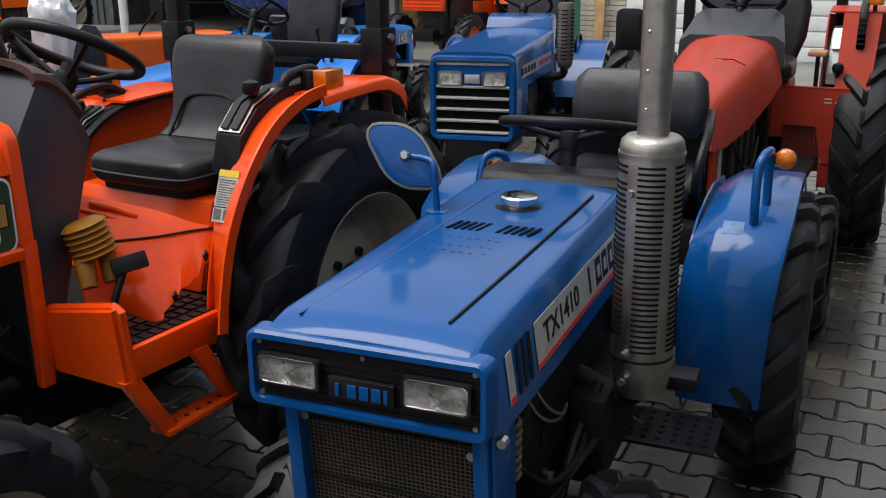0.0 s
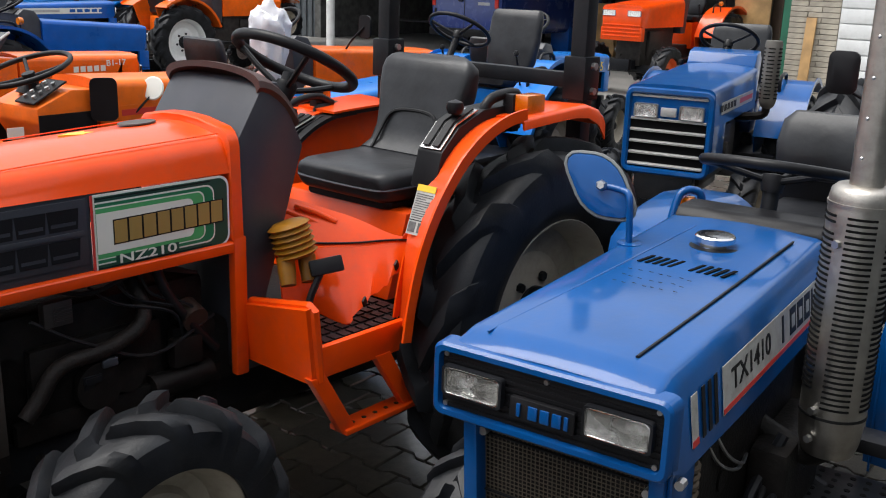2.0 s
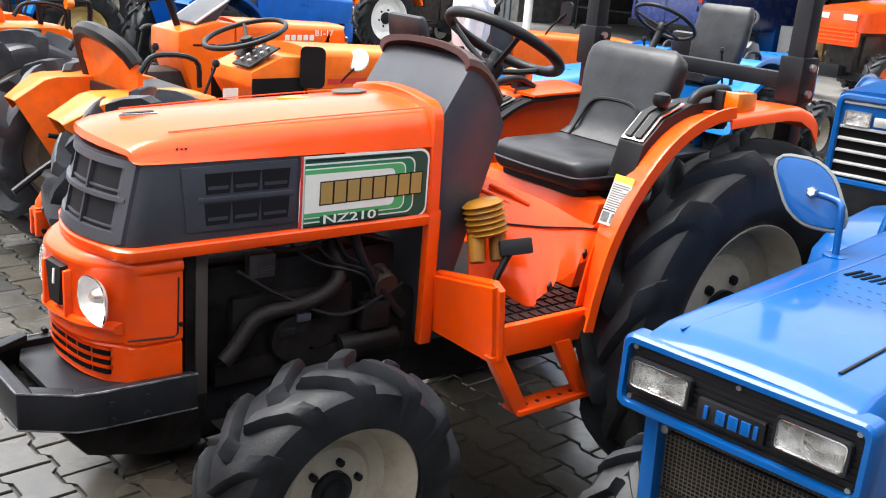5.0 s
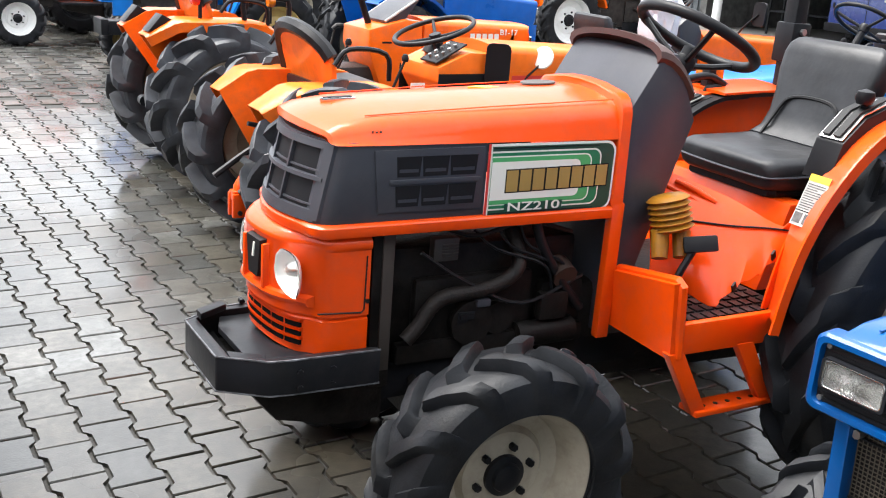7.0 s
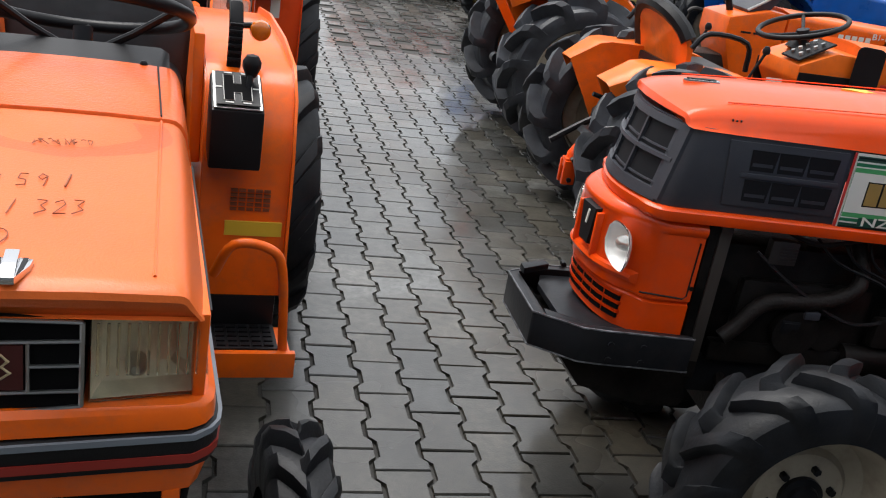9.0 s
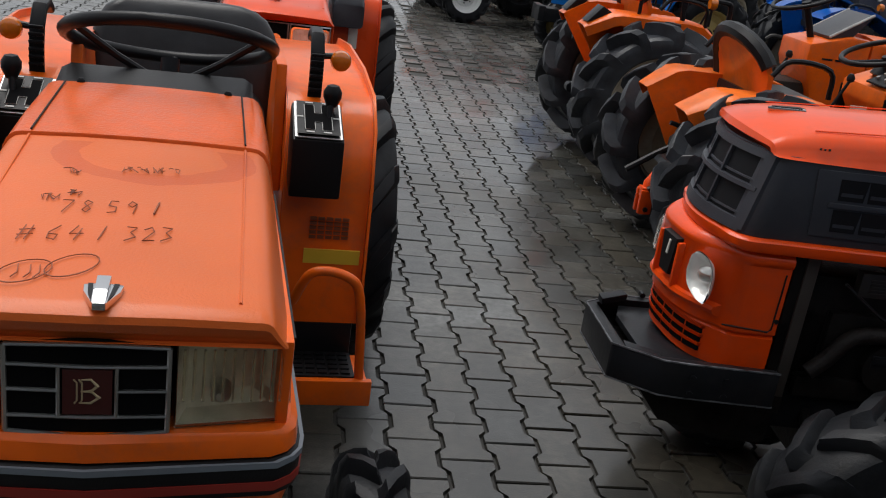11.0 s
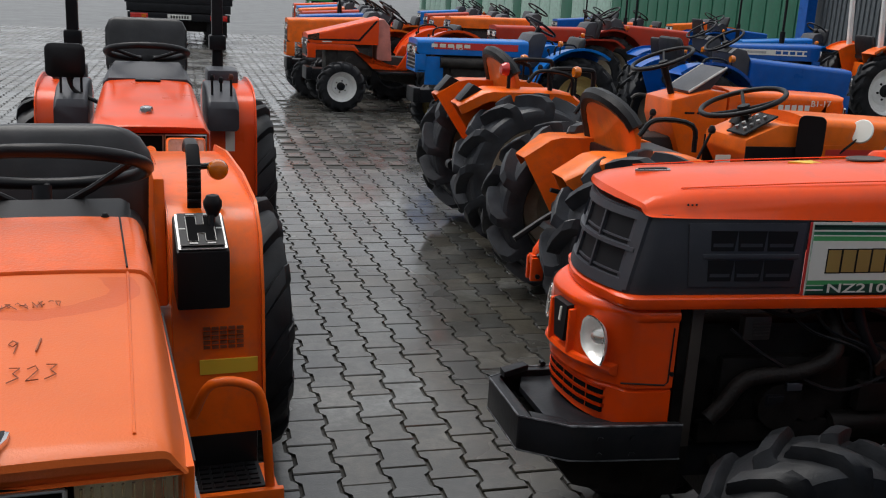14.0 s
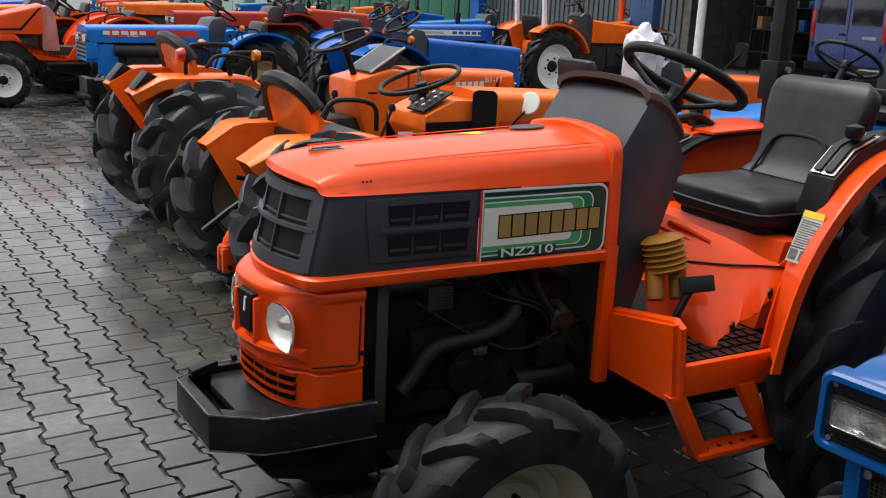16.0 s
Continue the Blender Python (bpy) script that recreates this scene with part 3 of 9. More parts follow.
    part("seat_pedestal", prism([(sx - 0.05, 0.6), (sx - 0.02, seat_z - 0.1), (sx - 0.4, seat_z - 0.08), (sx - 0.42, 0.6)], -0.2, 0.2, 0.02), fpaint, t)
    part("floor_plate", box(-L - 0.5, -L + 0.02, -0.42, 0.42, 0.47, 0.5, 0.008), DARKMETAL, t)
    # fenders
    for s in (1, -1):
        yi, yo = (s * (rt - rw / 2 - 0.14), s * (rt - rw / 2 + 0.07)) if inboard else (s * (rt - rw / 2 - 0.05), s * (rt + rw / 2 + 0.01))
        ft_ = ftop or rr * 2 + 0.06
        a = arc(rx, rr, rr + 0.07, 20, 125, 12) if fender == "round" else [(rx + rr * 1.02, rr + 0.05), (rx + rr * 0.70, ft_ - 0.07), (rx + rr * 0.55, ft_ - 0.015), (rx + rr * 0.35, ft_), (rx - rr * 0.5, ft_), (rx - rr * 0.62, ft_ - 0.012), (rx - rr * 0.92, ft_ - 0.10)]
        a = [(px + forward, pz) for px, pz in a]
        if inboard:
            def bent(i):
                (xa, za), (xb, zb_) = a[max(i - 1, 0)], a[min(i + 1, len(a) - 1)]
                d = Vector((xa - xb, za - zb_)).normalized()
                nx, nz = d.y, -d.x
                if nz > 0:
                    nx, nz = -nx, -nz
                w_ = yo if i < len(a) - 1 else yi + (yo - yi) * 0.7
                ring = [(yi, 0.0), (w_ - s * 0.022, 0.0), (w_, 0.016), (w_, 0.072), (w_ - s * 0.006, 0.072), (w_ - s * 0.008, 0.02), (w_ - s * 0.026, 0.007), (yi, 0.007)]
                return [(a[i][0] + nx * k, y_, a[i][1] + nz * k) for y_, k in ring]
            part("fender", join(loft([bent(i) for i in range(len(a))]), prism([*a, (rx - rr * 0.3, rr - 0.05), (rx + rr * 0.9, 0.5)], yi - 0.005, yi + 0.005)), fpaint, t)
        else:
            part("fender", join(strip_on(a, min(yi, yo), max(yi, yo), 0.008), prism([*a, (rx - rr * 0.3, rr), (rx + rr * 0.9, 0.5)], yi - 0.005, yi + 0.005), strip_on([(px + (px - rx) * -0.0, pz - 0.0) for px, pz in a], yo - 0.006 if s > 0 else yo, yo if s > 0 else yo + 0.006, 0.035)), fpaint, t)
        if signals:
            part("turn_signal", lathe([(0, -0.02), (0.03, -0.02), (0.036, 0), (0.03, 0.02), (0, 0.026)], 16, pose(rx + rr * 0.5, s * (rt + 0.02), rr * 2 + 0.13, 0, 90, 0)), AMBER, t)
            part("signal_stem", cyl((rx + rr * 0.5, s * (rt + 0.02), rr * 2), (rx + rr * 0.5, s * (rt + 0.02), rr * 2 + 0.13), 0.008, n=8), BLACK, t)
        part("grab_rail", tube([(rx + rr * 0.55, s * (rt - 0.08), rr * 2 - 0.02), (rx + rr * 0.5, s * (rt - 0.08), rr * 2 + 0.1), (rx + rr * 0.1, s * (rt - 0.08), rr * 2 + 0.12), (rx - rr * 0.05, s * (rt - 0.08), rr * 2 + 0.05)], 0.012, 8, k=4), BLACK, t)
    for s, yy in ((1, 0.3), (-1, -0.3)):
        lv = part("lever", cyl((sx - 0.1, yy, 0.7), (sx + 0.02, yy, seat_z + 0.14), 0.007, n=8), DARKMETAL, t)
        part("knob", lathe([(0, -0.02), (0.016, -0.012), (0.018, 0.004), (0.01, 0.02), (0, 0.022)], 12, pose(sx + 0.022, yy, seat_z + 0.15)), BLACK, lv)
    if linkage:
        for s in (1, -1):
            part("lift_arm", join(tube([(rx - 0.1, s * 0.14, 0.62), (rx - 0.35, s * 0.17, 0.66), (rx - 0.42, s * 0.18, 0.62)], 0.022, 8, k=3), cyl((rx - 0.4, s * 0.18, 0.62), (rx - 0.45, s * 0.22, 0.32), 0.013, n=8), tube([(rx - 0.05, s * 0.16, 0.3), (rx - 0.6, s * 0.24, 0.3)], 0.018, 8)), IRON_B, t)
        part("drawbar", join(box(rx - 0.4, rx - 0.1, -0.04, 0.04, 0.28, 0.34, 0.008), cyl((rx - 0.36, 0, 0.24), (rx - 0.36, 0, 0.4), 0.014, n=8)), IRON_B, t)
    if rops:
        z1, m_, xo, tilt = rops
        for s in (1, -1):
            part("rollbar_post", loft([[(xo + a - tilt * k, s * 0.36 + b, z) for a, b in rrect(0, 0, 0.06, 0.06, 0.012, 2)] for k, z in ((0, 0.66), (1, z1))]), m_, t)
        part("rollbar_top", box(xo - tilt - 0.03, xo - tilt + 0.03, -0.39, 0.39, z1 - 0.03, z1 + 0.03, 0.012), m_, t)
    if stack:
        sx_, sy_, z1, m_ = stack
        part("silencer", cyl((sx_, sy_, zb), (sx_, sy_, zr + 0.1), 0.045, n=16), m_, t)
        part("tail_pipe", cyl((sx_, sy_, zr + 0.1), (sx_, sy_, z1), 0.022, n=12), m_, t)
    if mirror:
        mx_, my_, mz_ = mirror
        arm = part("mirror_arm", tube([(mx_, my_ * 0.45, zr - 0.02), (mx_ - 0.02, my_ * 0.7, mz_ - 0.1), (mx_, my_, mz_)], 0.008, 8, k=4), BLACK, t)
        part("mirror", place(loft([[(k, a, b) for a, b in rrect(0, 0, 0.12 * q, 0.17 * q, 0.035 * q)] for k, q in ((0.03, 0.7), (0.018, 1), (0, 1))]), pose(mx_, my_, mz_, 0, 0, 0)), BLACK, arm)
    return t


# ---- ground ----
def paver_outline():
    """A double-T paving block: 0.2 long, 0.165 at its ends, narrow at its waist; columns lie 0.14 apart."""
    l, e, w = 0.0960, 0.0782, 0.0562
    half = [(e, -l), (e, -0.062), (w, -0.038), (w, 0.038), (e, 0.062), (e, l)]
    return half + [(-a, -b) for a, b in half]


COLP, ROWP = 0.1462, 0.2
OFFX, OFFY = 0.2552, 2.5012


def wet_pavers(name, island):
    m = bpy.data.materials.new(name)
    m.use_nodes = True
    n, l = m.node_tree.nodes, m.node_tree.links
    p = n["Principled BSDF"]
    g = n.new("ShaderNodeNewGeometry")
    tc = n.new("ShaderNodeTexCoord")
    oi = n.new("ShaderNodeObjectInfo")
    big, mid, fine = (n.new("ShaderNodeTexNoise") for _ in range(3))
    for t_, s, d in ((big, 1.1, 4), (mid, 3.2, 7), (fine, 160.0, 5)):
        t_.inputs["Scale"].default_value, t_.inputs["Detail"].default_value = s, d
        l.new(g.outputs["Position"], t_.inputs[0])
    rnd = g.outputs["Random Per Island"] if island else oi.outputs["Random"]
    ramp = n.new("ShaderNodeValToRGB")
    ramp.color_ramp.elements[0].color, ramp.color_ramp.elements[1].color = (0.046, 0.049, 0.050, 1), (0.135, 0.141, 0.145, 1)
    e = ramp.color_ramp.elements.new(0.82)
    e.color = (0.095, 0.085, 0.068, 1)
    l.new(rnd, ramp.inputs[0])
    soil = n.new("ShaderNodeMix")
    soil.data_type, soil.blend_type = "RGBA", "MULTIPLY"
    mr = n.new("ShaderNodeValToRGB")
    mr.color_ramp.elements[0].position, mr.color_ramp.elements[1].position = 0.35, 0.62
    mr.color_ramp.elements[0].color, mr.color_ramp.elements[1].color = (0.55, 0.52, 0.44, 1), (1, 1, 1, 1)
    l.new(mid.outputs[0], mr.inputs[0]), l.new(mr.outputs[0], soil.inputs[7]), l.new(ramp.outputs[0], soil.inputs[6])
    soil.inputs[0].default_value = 1.0
    spot, stain = n.new("ShaderNodeTexNoise"), n.new("ShaderNodeTexNoise")
    outc = soil.outputs[2]
    for t_, sc, lo, hi, dark in ((spot, 26.0, 0.40, 0.66, (0.55, 0.55, 0.53, 1)), (stain, 0.8, 0.42, 0.60, (0.58, 0.57, 0.50, 1))):
        t_.inputs["Scale"].default_value, t_.inputs["Detail"].default_value, t_.inputs["Roughness"].default_value = sc, 6, 0.65
        l.new(g.outputs["Position"], t_.inputs[0])
        rp, mu = n.new("ShaderNodeValToRGB"), n.new("ShaderNodeMix")
        rp.color_ramp.elements[0].position, rp.color_ramp.elements[1].position = lo, hi
        rp.color_ramp.elements[0].color, rp.color_ramp.elements[1].color = dark, (1.12, 1.12, 1.12, 1)
        mu.data_type, mu.blend_type = "RGBA", "MULTIPLY"
        mu.inputs[0].default_value = 1.0
        l.new(t_.outputs[0], rp.inputs[0]), l.new(outc, mu.inputs[6]), l.new(rp.outputs[0], mu.inputs[7])
        outc = mu.outputs[2]
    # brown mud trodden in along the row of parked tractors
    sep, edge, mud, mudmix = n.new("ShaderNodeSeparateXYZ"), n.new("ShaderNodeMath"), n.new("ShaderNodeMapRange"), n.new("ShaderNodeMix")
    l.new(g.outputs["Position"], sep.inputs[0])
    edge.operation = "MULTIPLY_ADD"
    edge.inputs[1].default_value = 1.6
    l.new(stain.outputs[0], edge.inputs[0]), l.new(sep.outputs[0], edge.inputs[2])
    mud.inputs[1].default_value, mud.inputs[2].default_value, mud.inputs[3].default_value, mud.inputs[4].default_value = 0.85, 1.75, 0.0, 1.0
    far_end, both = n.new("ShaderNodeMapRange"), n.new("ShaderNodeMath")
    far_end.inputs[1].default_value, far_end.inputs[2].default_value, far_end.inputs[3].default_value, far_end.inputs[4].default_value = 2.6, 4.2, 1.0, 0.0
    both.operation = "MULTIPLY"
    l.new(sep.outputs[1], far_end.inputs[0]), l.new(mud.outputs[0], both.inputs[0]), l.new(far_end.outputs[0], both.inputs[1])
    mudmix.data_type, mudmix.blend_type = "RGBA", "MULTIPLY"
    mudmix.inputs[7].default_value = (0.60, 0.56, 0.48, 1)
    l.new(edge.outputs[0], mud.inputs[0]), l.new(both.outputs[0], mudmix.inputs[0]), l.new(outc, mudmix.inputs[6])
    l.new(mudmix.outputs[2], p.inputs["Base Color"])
    wet = n.new("ShaderNodeMapRange")
    wet.inputs[1].default_value, wet.inputs[2].default_value, wet.inputs[3].default_value, wet.inputs[4].default_value = 0.38, 0.62, 0.10, 0.36
    l.new(big.outputs[0], wet.inputs[0]), l.new(wet.outputs[0], p.inputs["Coat Roughness"])
    p.inputs["Roughness"].default_value, p.inputs["Coat Weight"].default_value, p.inputs["Coat IOR"].default_value = 0.45, 1.0, 1.5
    bp = n.new("ShaderNodeBump")
    bp.inputs["Strength"].default_value, bp.inputs["Distance"].default_value = 0.35, 0.003
    l.new(fine.outputs[0], bp.inputs["Height"]), l.new(bp.outputs[0], p.inputs["Normal"])
    return m


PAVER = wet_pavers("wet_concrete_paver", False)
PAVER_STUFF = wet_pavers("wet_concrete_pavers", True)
JOINT = mat("dark_joint_sand", (0.021, 0.0195, 0.0165), 0.7, var=0.3, scale=20, bump=0.6, bscale=200)

gm = B()
bmesh.ops.create_grid(gm, x_segments=8, y_segments=8, size=1.0, matrix=Matrix.Diagonal((600, 600, 1, 1)))
ground = solid("ground", gm, JOINT, "wide wet yard ground with dark sand between the paving blocks", "ground", pose(0, 200, -0.012), kind="structure")


def field(cols, rows, keep, name, label):
    """All the blocks of a stretch as one mesh."""
    out = paver_outline()
    k = len(out)
    vs, fs = [], []
    for c in cols:
        for r_ in rows:
            x, y = OFFX + c * COLP, OFFY + (r_ + (0.5 if c % 2 else 0)) * ROWP
            if not keep(x, y):
                continue
            if 8.3 < y < 13.6 and -0.2 < x - 0.1 * (y - 8) < 2.6 and c % 2 == 0 and r_ % 2 == 0:
                continue  # open cells of the grass-paver strip
            b = len(vs)
            dz, tx, ty = random.uniform(-0.0015, 0.0015), random.uniform(-0.008, 0.008), random.uniform(-0.008, 0.008)
            for s, z in ((0.972, 0.0), (1.0, -0.004), (1.0, -0.02)):
                vs += [(x + a * s, y + q * s, z + dz + a * tx + q * ty) for a, q in out]
            fs.append([b + i for i in range(k)])
            for lv in (0, 1):
                fs += [(b + lv * k + i, b + (lv + 1) * k + i, b + (lv + 1) * k + (i + 1) % k, b + lv * k + (i + 1) % k) for i in range(k)]
    me = bpy.data.meshes.new(name)
    me.from_pydata(vs, [], fs)
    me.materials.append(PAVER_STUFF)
    return tagged(new(name, me), label, "paving", kind="stuff")


def near_patch(x, y):
    return 0.0 < x < 1.3 and 1.95 < y < 8.2


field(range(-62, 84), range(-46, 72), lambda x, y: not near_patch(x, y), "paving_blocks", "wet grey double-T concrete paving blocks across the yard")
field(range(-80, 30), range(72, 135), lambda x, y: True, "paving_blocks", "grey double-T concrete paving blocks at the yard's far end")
# ---- surroundings ----
def far_paving_mat():
    m = mat("distant_wet_paving", (0.17, 0.172, 0.168), 0.4, var=0.18, scale=0.9)
    n, l = m.node_tree.nodes, m.node_tree.links
    br = n.new("ShaderNodeTexBrick")
    br.inputs["Scale"].default_value, br.inputs["Brick Width"].default_value, br.inputs["Row Height"].default_value, br.inputs["Mortar Size"].default_value = 1.0, 0.2, 0.1462, 0.008
    br.inputs[1].default_value, br.inputs[2].default_value, br.inputs[3].default_value = (0.075, 0.079, 0.082, 1), (0.135, 0.141, 0.146, 1), (0.04, 0.038, 0.035, 1)
    g = n.new("ShaderNodeNewGeometry")
    l.new(g.outputs["Position"], br.inputs[0]), l.new(br.outputs[0], n["Principled BSDF"].inputs["Base Color"])
    return m


FARPAVE = far_paving_mat()
GREEN = mat("green_painted_sheet", (0.018, 0.13, 0.075), 0.45, var=0.1, dirt=0.2)
GREYSHEET = mat("grey_painted_sheet", (0.10, 0.115, 0.125), 0.5, var=0.1, dirt=0.2)
SIDING = mat("white_siding", (0.72, 0.73, 0.72), 0.45, var=0.05, dirt=0.15)
BRICK = mat("pale_silicate_brick", (0.42, 0.38, 0.31), 0.8, var=0.15, bump=0.5, bscale=80, rand=0.14)
MORTAR = mat("mortar", (0.22, 0.2, 0.17), 0.9, var=0.15)
# the dimness inside the open workshop is put into this grey
SHADE = mat("shaded_interior", (0.11, 0.11, 0.105), 0.8, var=0.3)
WOOD = mat("raw_board", (0.45, 0.27, 0.11), 0.6, var=0.25, scale=4, bump=0.3, bscale=40)
CONCRETE = mat("wet_concrete_apron", (0.2, 0.195, 0.185), 0.5, var=0.2, scale=1.2, bump=0.2, dirt=0.3)
VANBLUE = mat("navy_van_paint", (0.018, 0.045, 0.22), 0.25, var=0.06, coat=0.5)
GLASS = mat("dark_window_glass", (0.02, 0.024, 0.03), 0.06, var=0.02, coat=0.6)
for nm, x0, x1, y0, y1 in (("far", -90, 90, 29.5, 160), ("west", -90, -11.6, -30, 29.5), ("mid", -9.2, 90, 18.0, 29.5), ("south", -9.2, 90, -30, -6.95), ("gap", -11.6, -9.2, -30, 16.5)):
    solid("pavement", box(x0, x1, y0, y1, -0.02, -0.004), FARPAVE, "wet grey paving in the yard's distance", "paving", kind="structure")
solid("pavement", box(12.0, 24, -1.3, 17.9, -0.02, 0.006), CONCRETE, "wet concrete apron before the workshop", "paving", kind="structure")


def wall(name, bm, m_, label):
    return solid(name, bm, m_, label, "wall", kind="structure")


WX = 17.5
gw = wall("wall_east_green", box(WX, WX + 0.3, 25.3, 39.5, 0, 6), GREEN, "green painted sheet-metal hall wall")
for i in range(17):
    part("panel", box(WX - 0.03, WX, 25.4 + i * 0.82, 26.12 + i * 0.82, 0.05, 5.9, 0.012), GREEN, gw)
MINT = mat("pale_mint_sheet", (0.36, 0.52, 0.44), 0.5, var=0.12, dirt=0.3)
mw = wall("wall_east_mint", box(WX, WX + 0.3, 39.5, 75, 0, 6), MINT, "pale mint sheet wall of the far hall")
for i in range(24):
    part("panel", box(WX - 0.03, WX, 39.6 + i * 1.45, 40.9 + i * 1.45, 0.05, 5.9, 0.012), GREEN if i % 5 == 3 else MINT, mw)
cw = wall("wall_east_grey", box(WX, WX + 0.3, 17.1, 25.3, 0, 6), GREYSHEET, "grey corrugated sheet wall beside the green hall")
for i in range(40):
    part("panel", box(WX - 0.04, WX, 17.15 + i * 0.2, 17.26 + i * 0.2, 0.02, 5.9, 0.015), GREYSHEET, cw)
solid("column", box(WX - 0.5, WX - 0.2, 25.0, 25.4, 0, 5), BLUE_B, "tall blue painted steel column by the green hall", "column")
sw_ = wall("wall_east_white", box(14.55, 14.85, -30, 4.05, 0, 6), SIDING, "white siding on the workshop wall")
for i in range(26):
    part("panel", box(14.52, 14.55, -8, 4.04, 0.05 + i * 0.21, 0.245 + i * 0.21, 0.008), SIDING, sw_)
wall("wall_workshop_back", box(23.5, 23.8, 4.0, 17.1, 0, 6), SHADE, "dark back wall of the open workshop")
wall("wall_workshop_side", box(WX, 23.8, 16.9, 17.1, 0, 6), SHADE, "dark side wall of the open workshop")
bw = wall("wall_brick", box(14.56, 23.5, 4.05, 4.75, 0, 6), MORTAR, "pale brick pier beside the workshop opening")
brick_me = as_mesh("brick", box(-0.012, 0.02, -0.122, 0.122, -0.034, 0.034, 0.004, 1), BRICK)
for r_ in range(34):
    for c in range(3):
        y0 = 4.05 + 0.125 + c * 0.257 - (0.06 if r_ % 2 else 0)
        b_ = part("brick", brick_me, None, bw)
        b_.matrix_basis = pose(14.553, min(max(y0, 4.18), 4.63), 0.05 + r_ * 0.076)
wall("wall_beside_door", box(14.56, 14.8, 4.755, 4.86, 0, 3.4), GREEN, "green door post of the workshop")
solid("board", box(14.9, 14.94, 5.16, 5.72, 0.006, 2.3, 0.003), WOOD, "raw plywood board leaning in the doorway", "board")
solid("board", place(box(-0.02, 0.02, -0.07, 0.07, 0.0, 1.15, 0.003), pose(14.38, 4.42, 0.006, 0, 6, 0)), WOOD, "short raw plank leaning on the brick pier", "board")
solid("post", box(14.62, 14.74, 5.80, 5.90, 0.006, 3.4, 0.004), DARKMETAL, "dark steel door post of the workshop", "post")
solid("cupboard", join(box(15.1, 15.5, 4.87, 5.2, 0.006, 2.2, 0.01), box(15.06, 15.1, 5.03, 5.05, 0.15, 2.15)), mat("dark_brown_wood", (0.06, 0.035, 0.02), 0.5, var=0.2), "dark brown wooden cupboard inside the doorway", "cupboard")
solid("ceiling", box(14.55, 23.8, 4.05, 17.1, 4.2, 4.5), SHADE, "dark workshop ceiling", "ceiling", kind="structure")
wall("wall_lintel", box(14.6, 14.9, 4.75, 17.1, 3.4, 6), GREYSHEET, "grey sheet lintel over the workshop opening")

# plain walls that close the yard behind the camera; the south one blocks light
wall("wall_west", box(-60, -59.7, -30, 160, 0, 3.5), GREYSHEET, "grey sheet fence along the yard's far side")
# added out of view to keep low southern sky off the nearest tractors
wall("wall_south", box(-9.0, 14.5, -2.0, -1.7, 0, 3.7), GREYSHEET, "unseen grey wall added to shade the near tractors")
wall("wall_north", box(-60, 60, 160, 160.3, 0, 3.5), GREYSHEET, "grey sheet fence at the yard's end")


def van(x, y, heading):
    t = thing("van", "navy blue delivery van parked inside the workshop opening", "van", pose(x, y, 0, 0, 0, heading))
    part("body", loft([[(px, a * w_, 0.42 + (b + 0.5) * h_) for a, b in rrect(0, 0, 1, 1, 0.09)] for px, w_, h_ in ((0, 1.72, 1.5), (-0.05, 1.84, 1.58), (-3.2, 1.86, 1.6), (-3.6, 1.8, 1.3), (-4.4, 1.75, 0.75), (-4.5, 1.6, 0.6))]), VANBLUE, t)
    for s in (1, -1):
        part("rear_window", box(0.001, 0.012, s * 0.08, s * 0.74, 1.25, 1.82, 0.004), GLASS, t)
        part("tail_light", box(-0.02, 0.016, s * 0.78, s * 0.87, 0.95, 1.5, 0.008), REDLENS, t)
        part("hinge", box(0.0, 0.016, s * 0.76, s * 0.8, 0.8, 0.9, 0.004), BLACK, t)
        for px in (-0.9, -3.6):
            w_ = part("wheel", rim_mesh(0.2, 0.2, 0.02, SILVER), None, t)
            w_.matrix_basis = pose(px, s * 0.8, 0.33, 0, 0, 0 if s > 0 else 180)
            part("tyre", tyre_mesh(0.33, 0.2, 0.2, 24, 0.008), None, w_)
    part("door_seam", box(0.0, 0.006, -0.006, 0.006, 0.5, 1.95), INK, t)
    part("rear_bumper", box(-0.1, 0.08, -0.88, 0.88, 0.36, 0.52, 0.02), BLACK, t)
    part("door_handle", box(0.0, 0.03, -0.16, -0.05, 1.05, 1.09, 0.006), BLACK, t)
    part("model_mark", box(0.0, 0.005, 0.35, 0.65, 1.0, 1.06), SILVER, t)
    return t


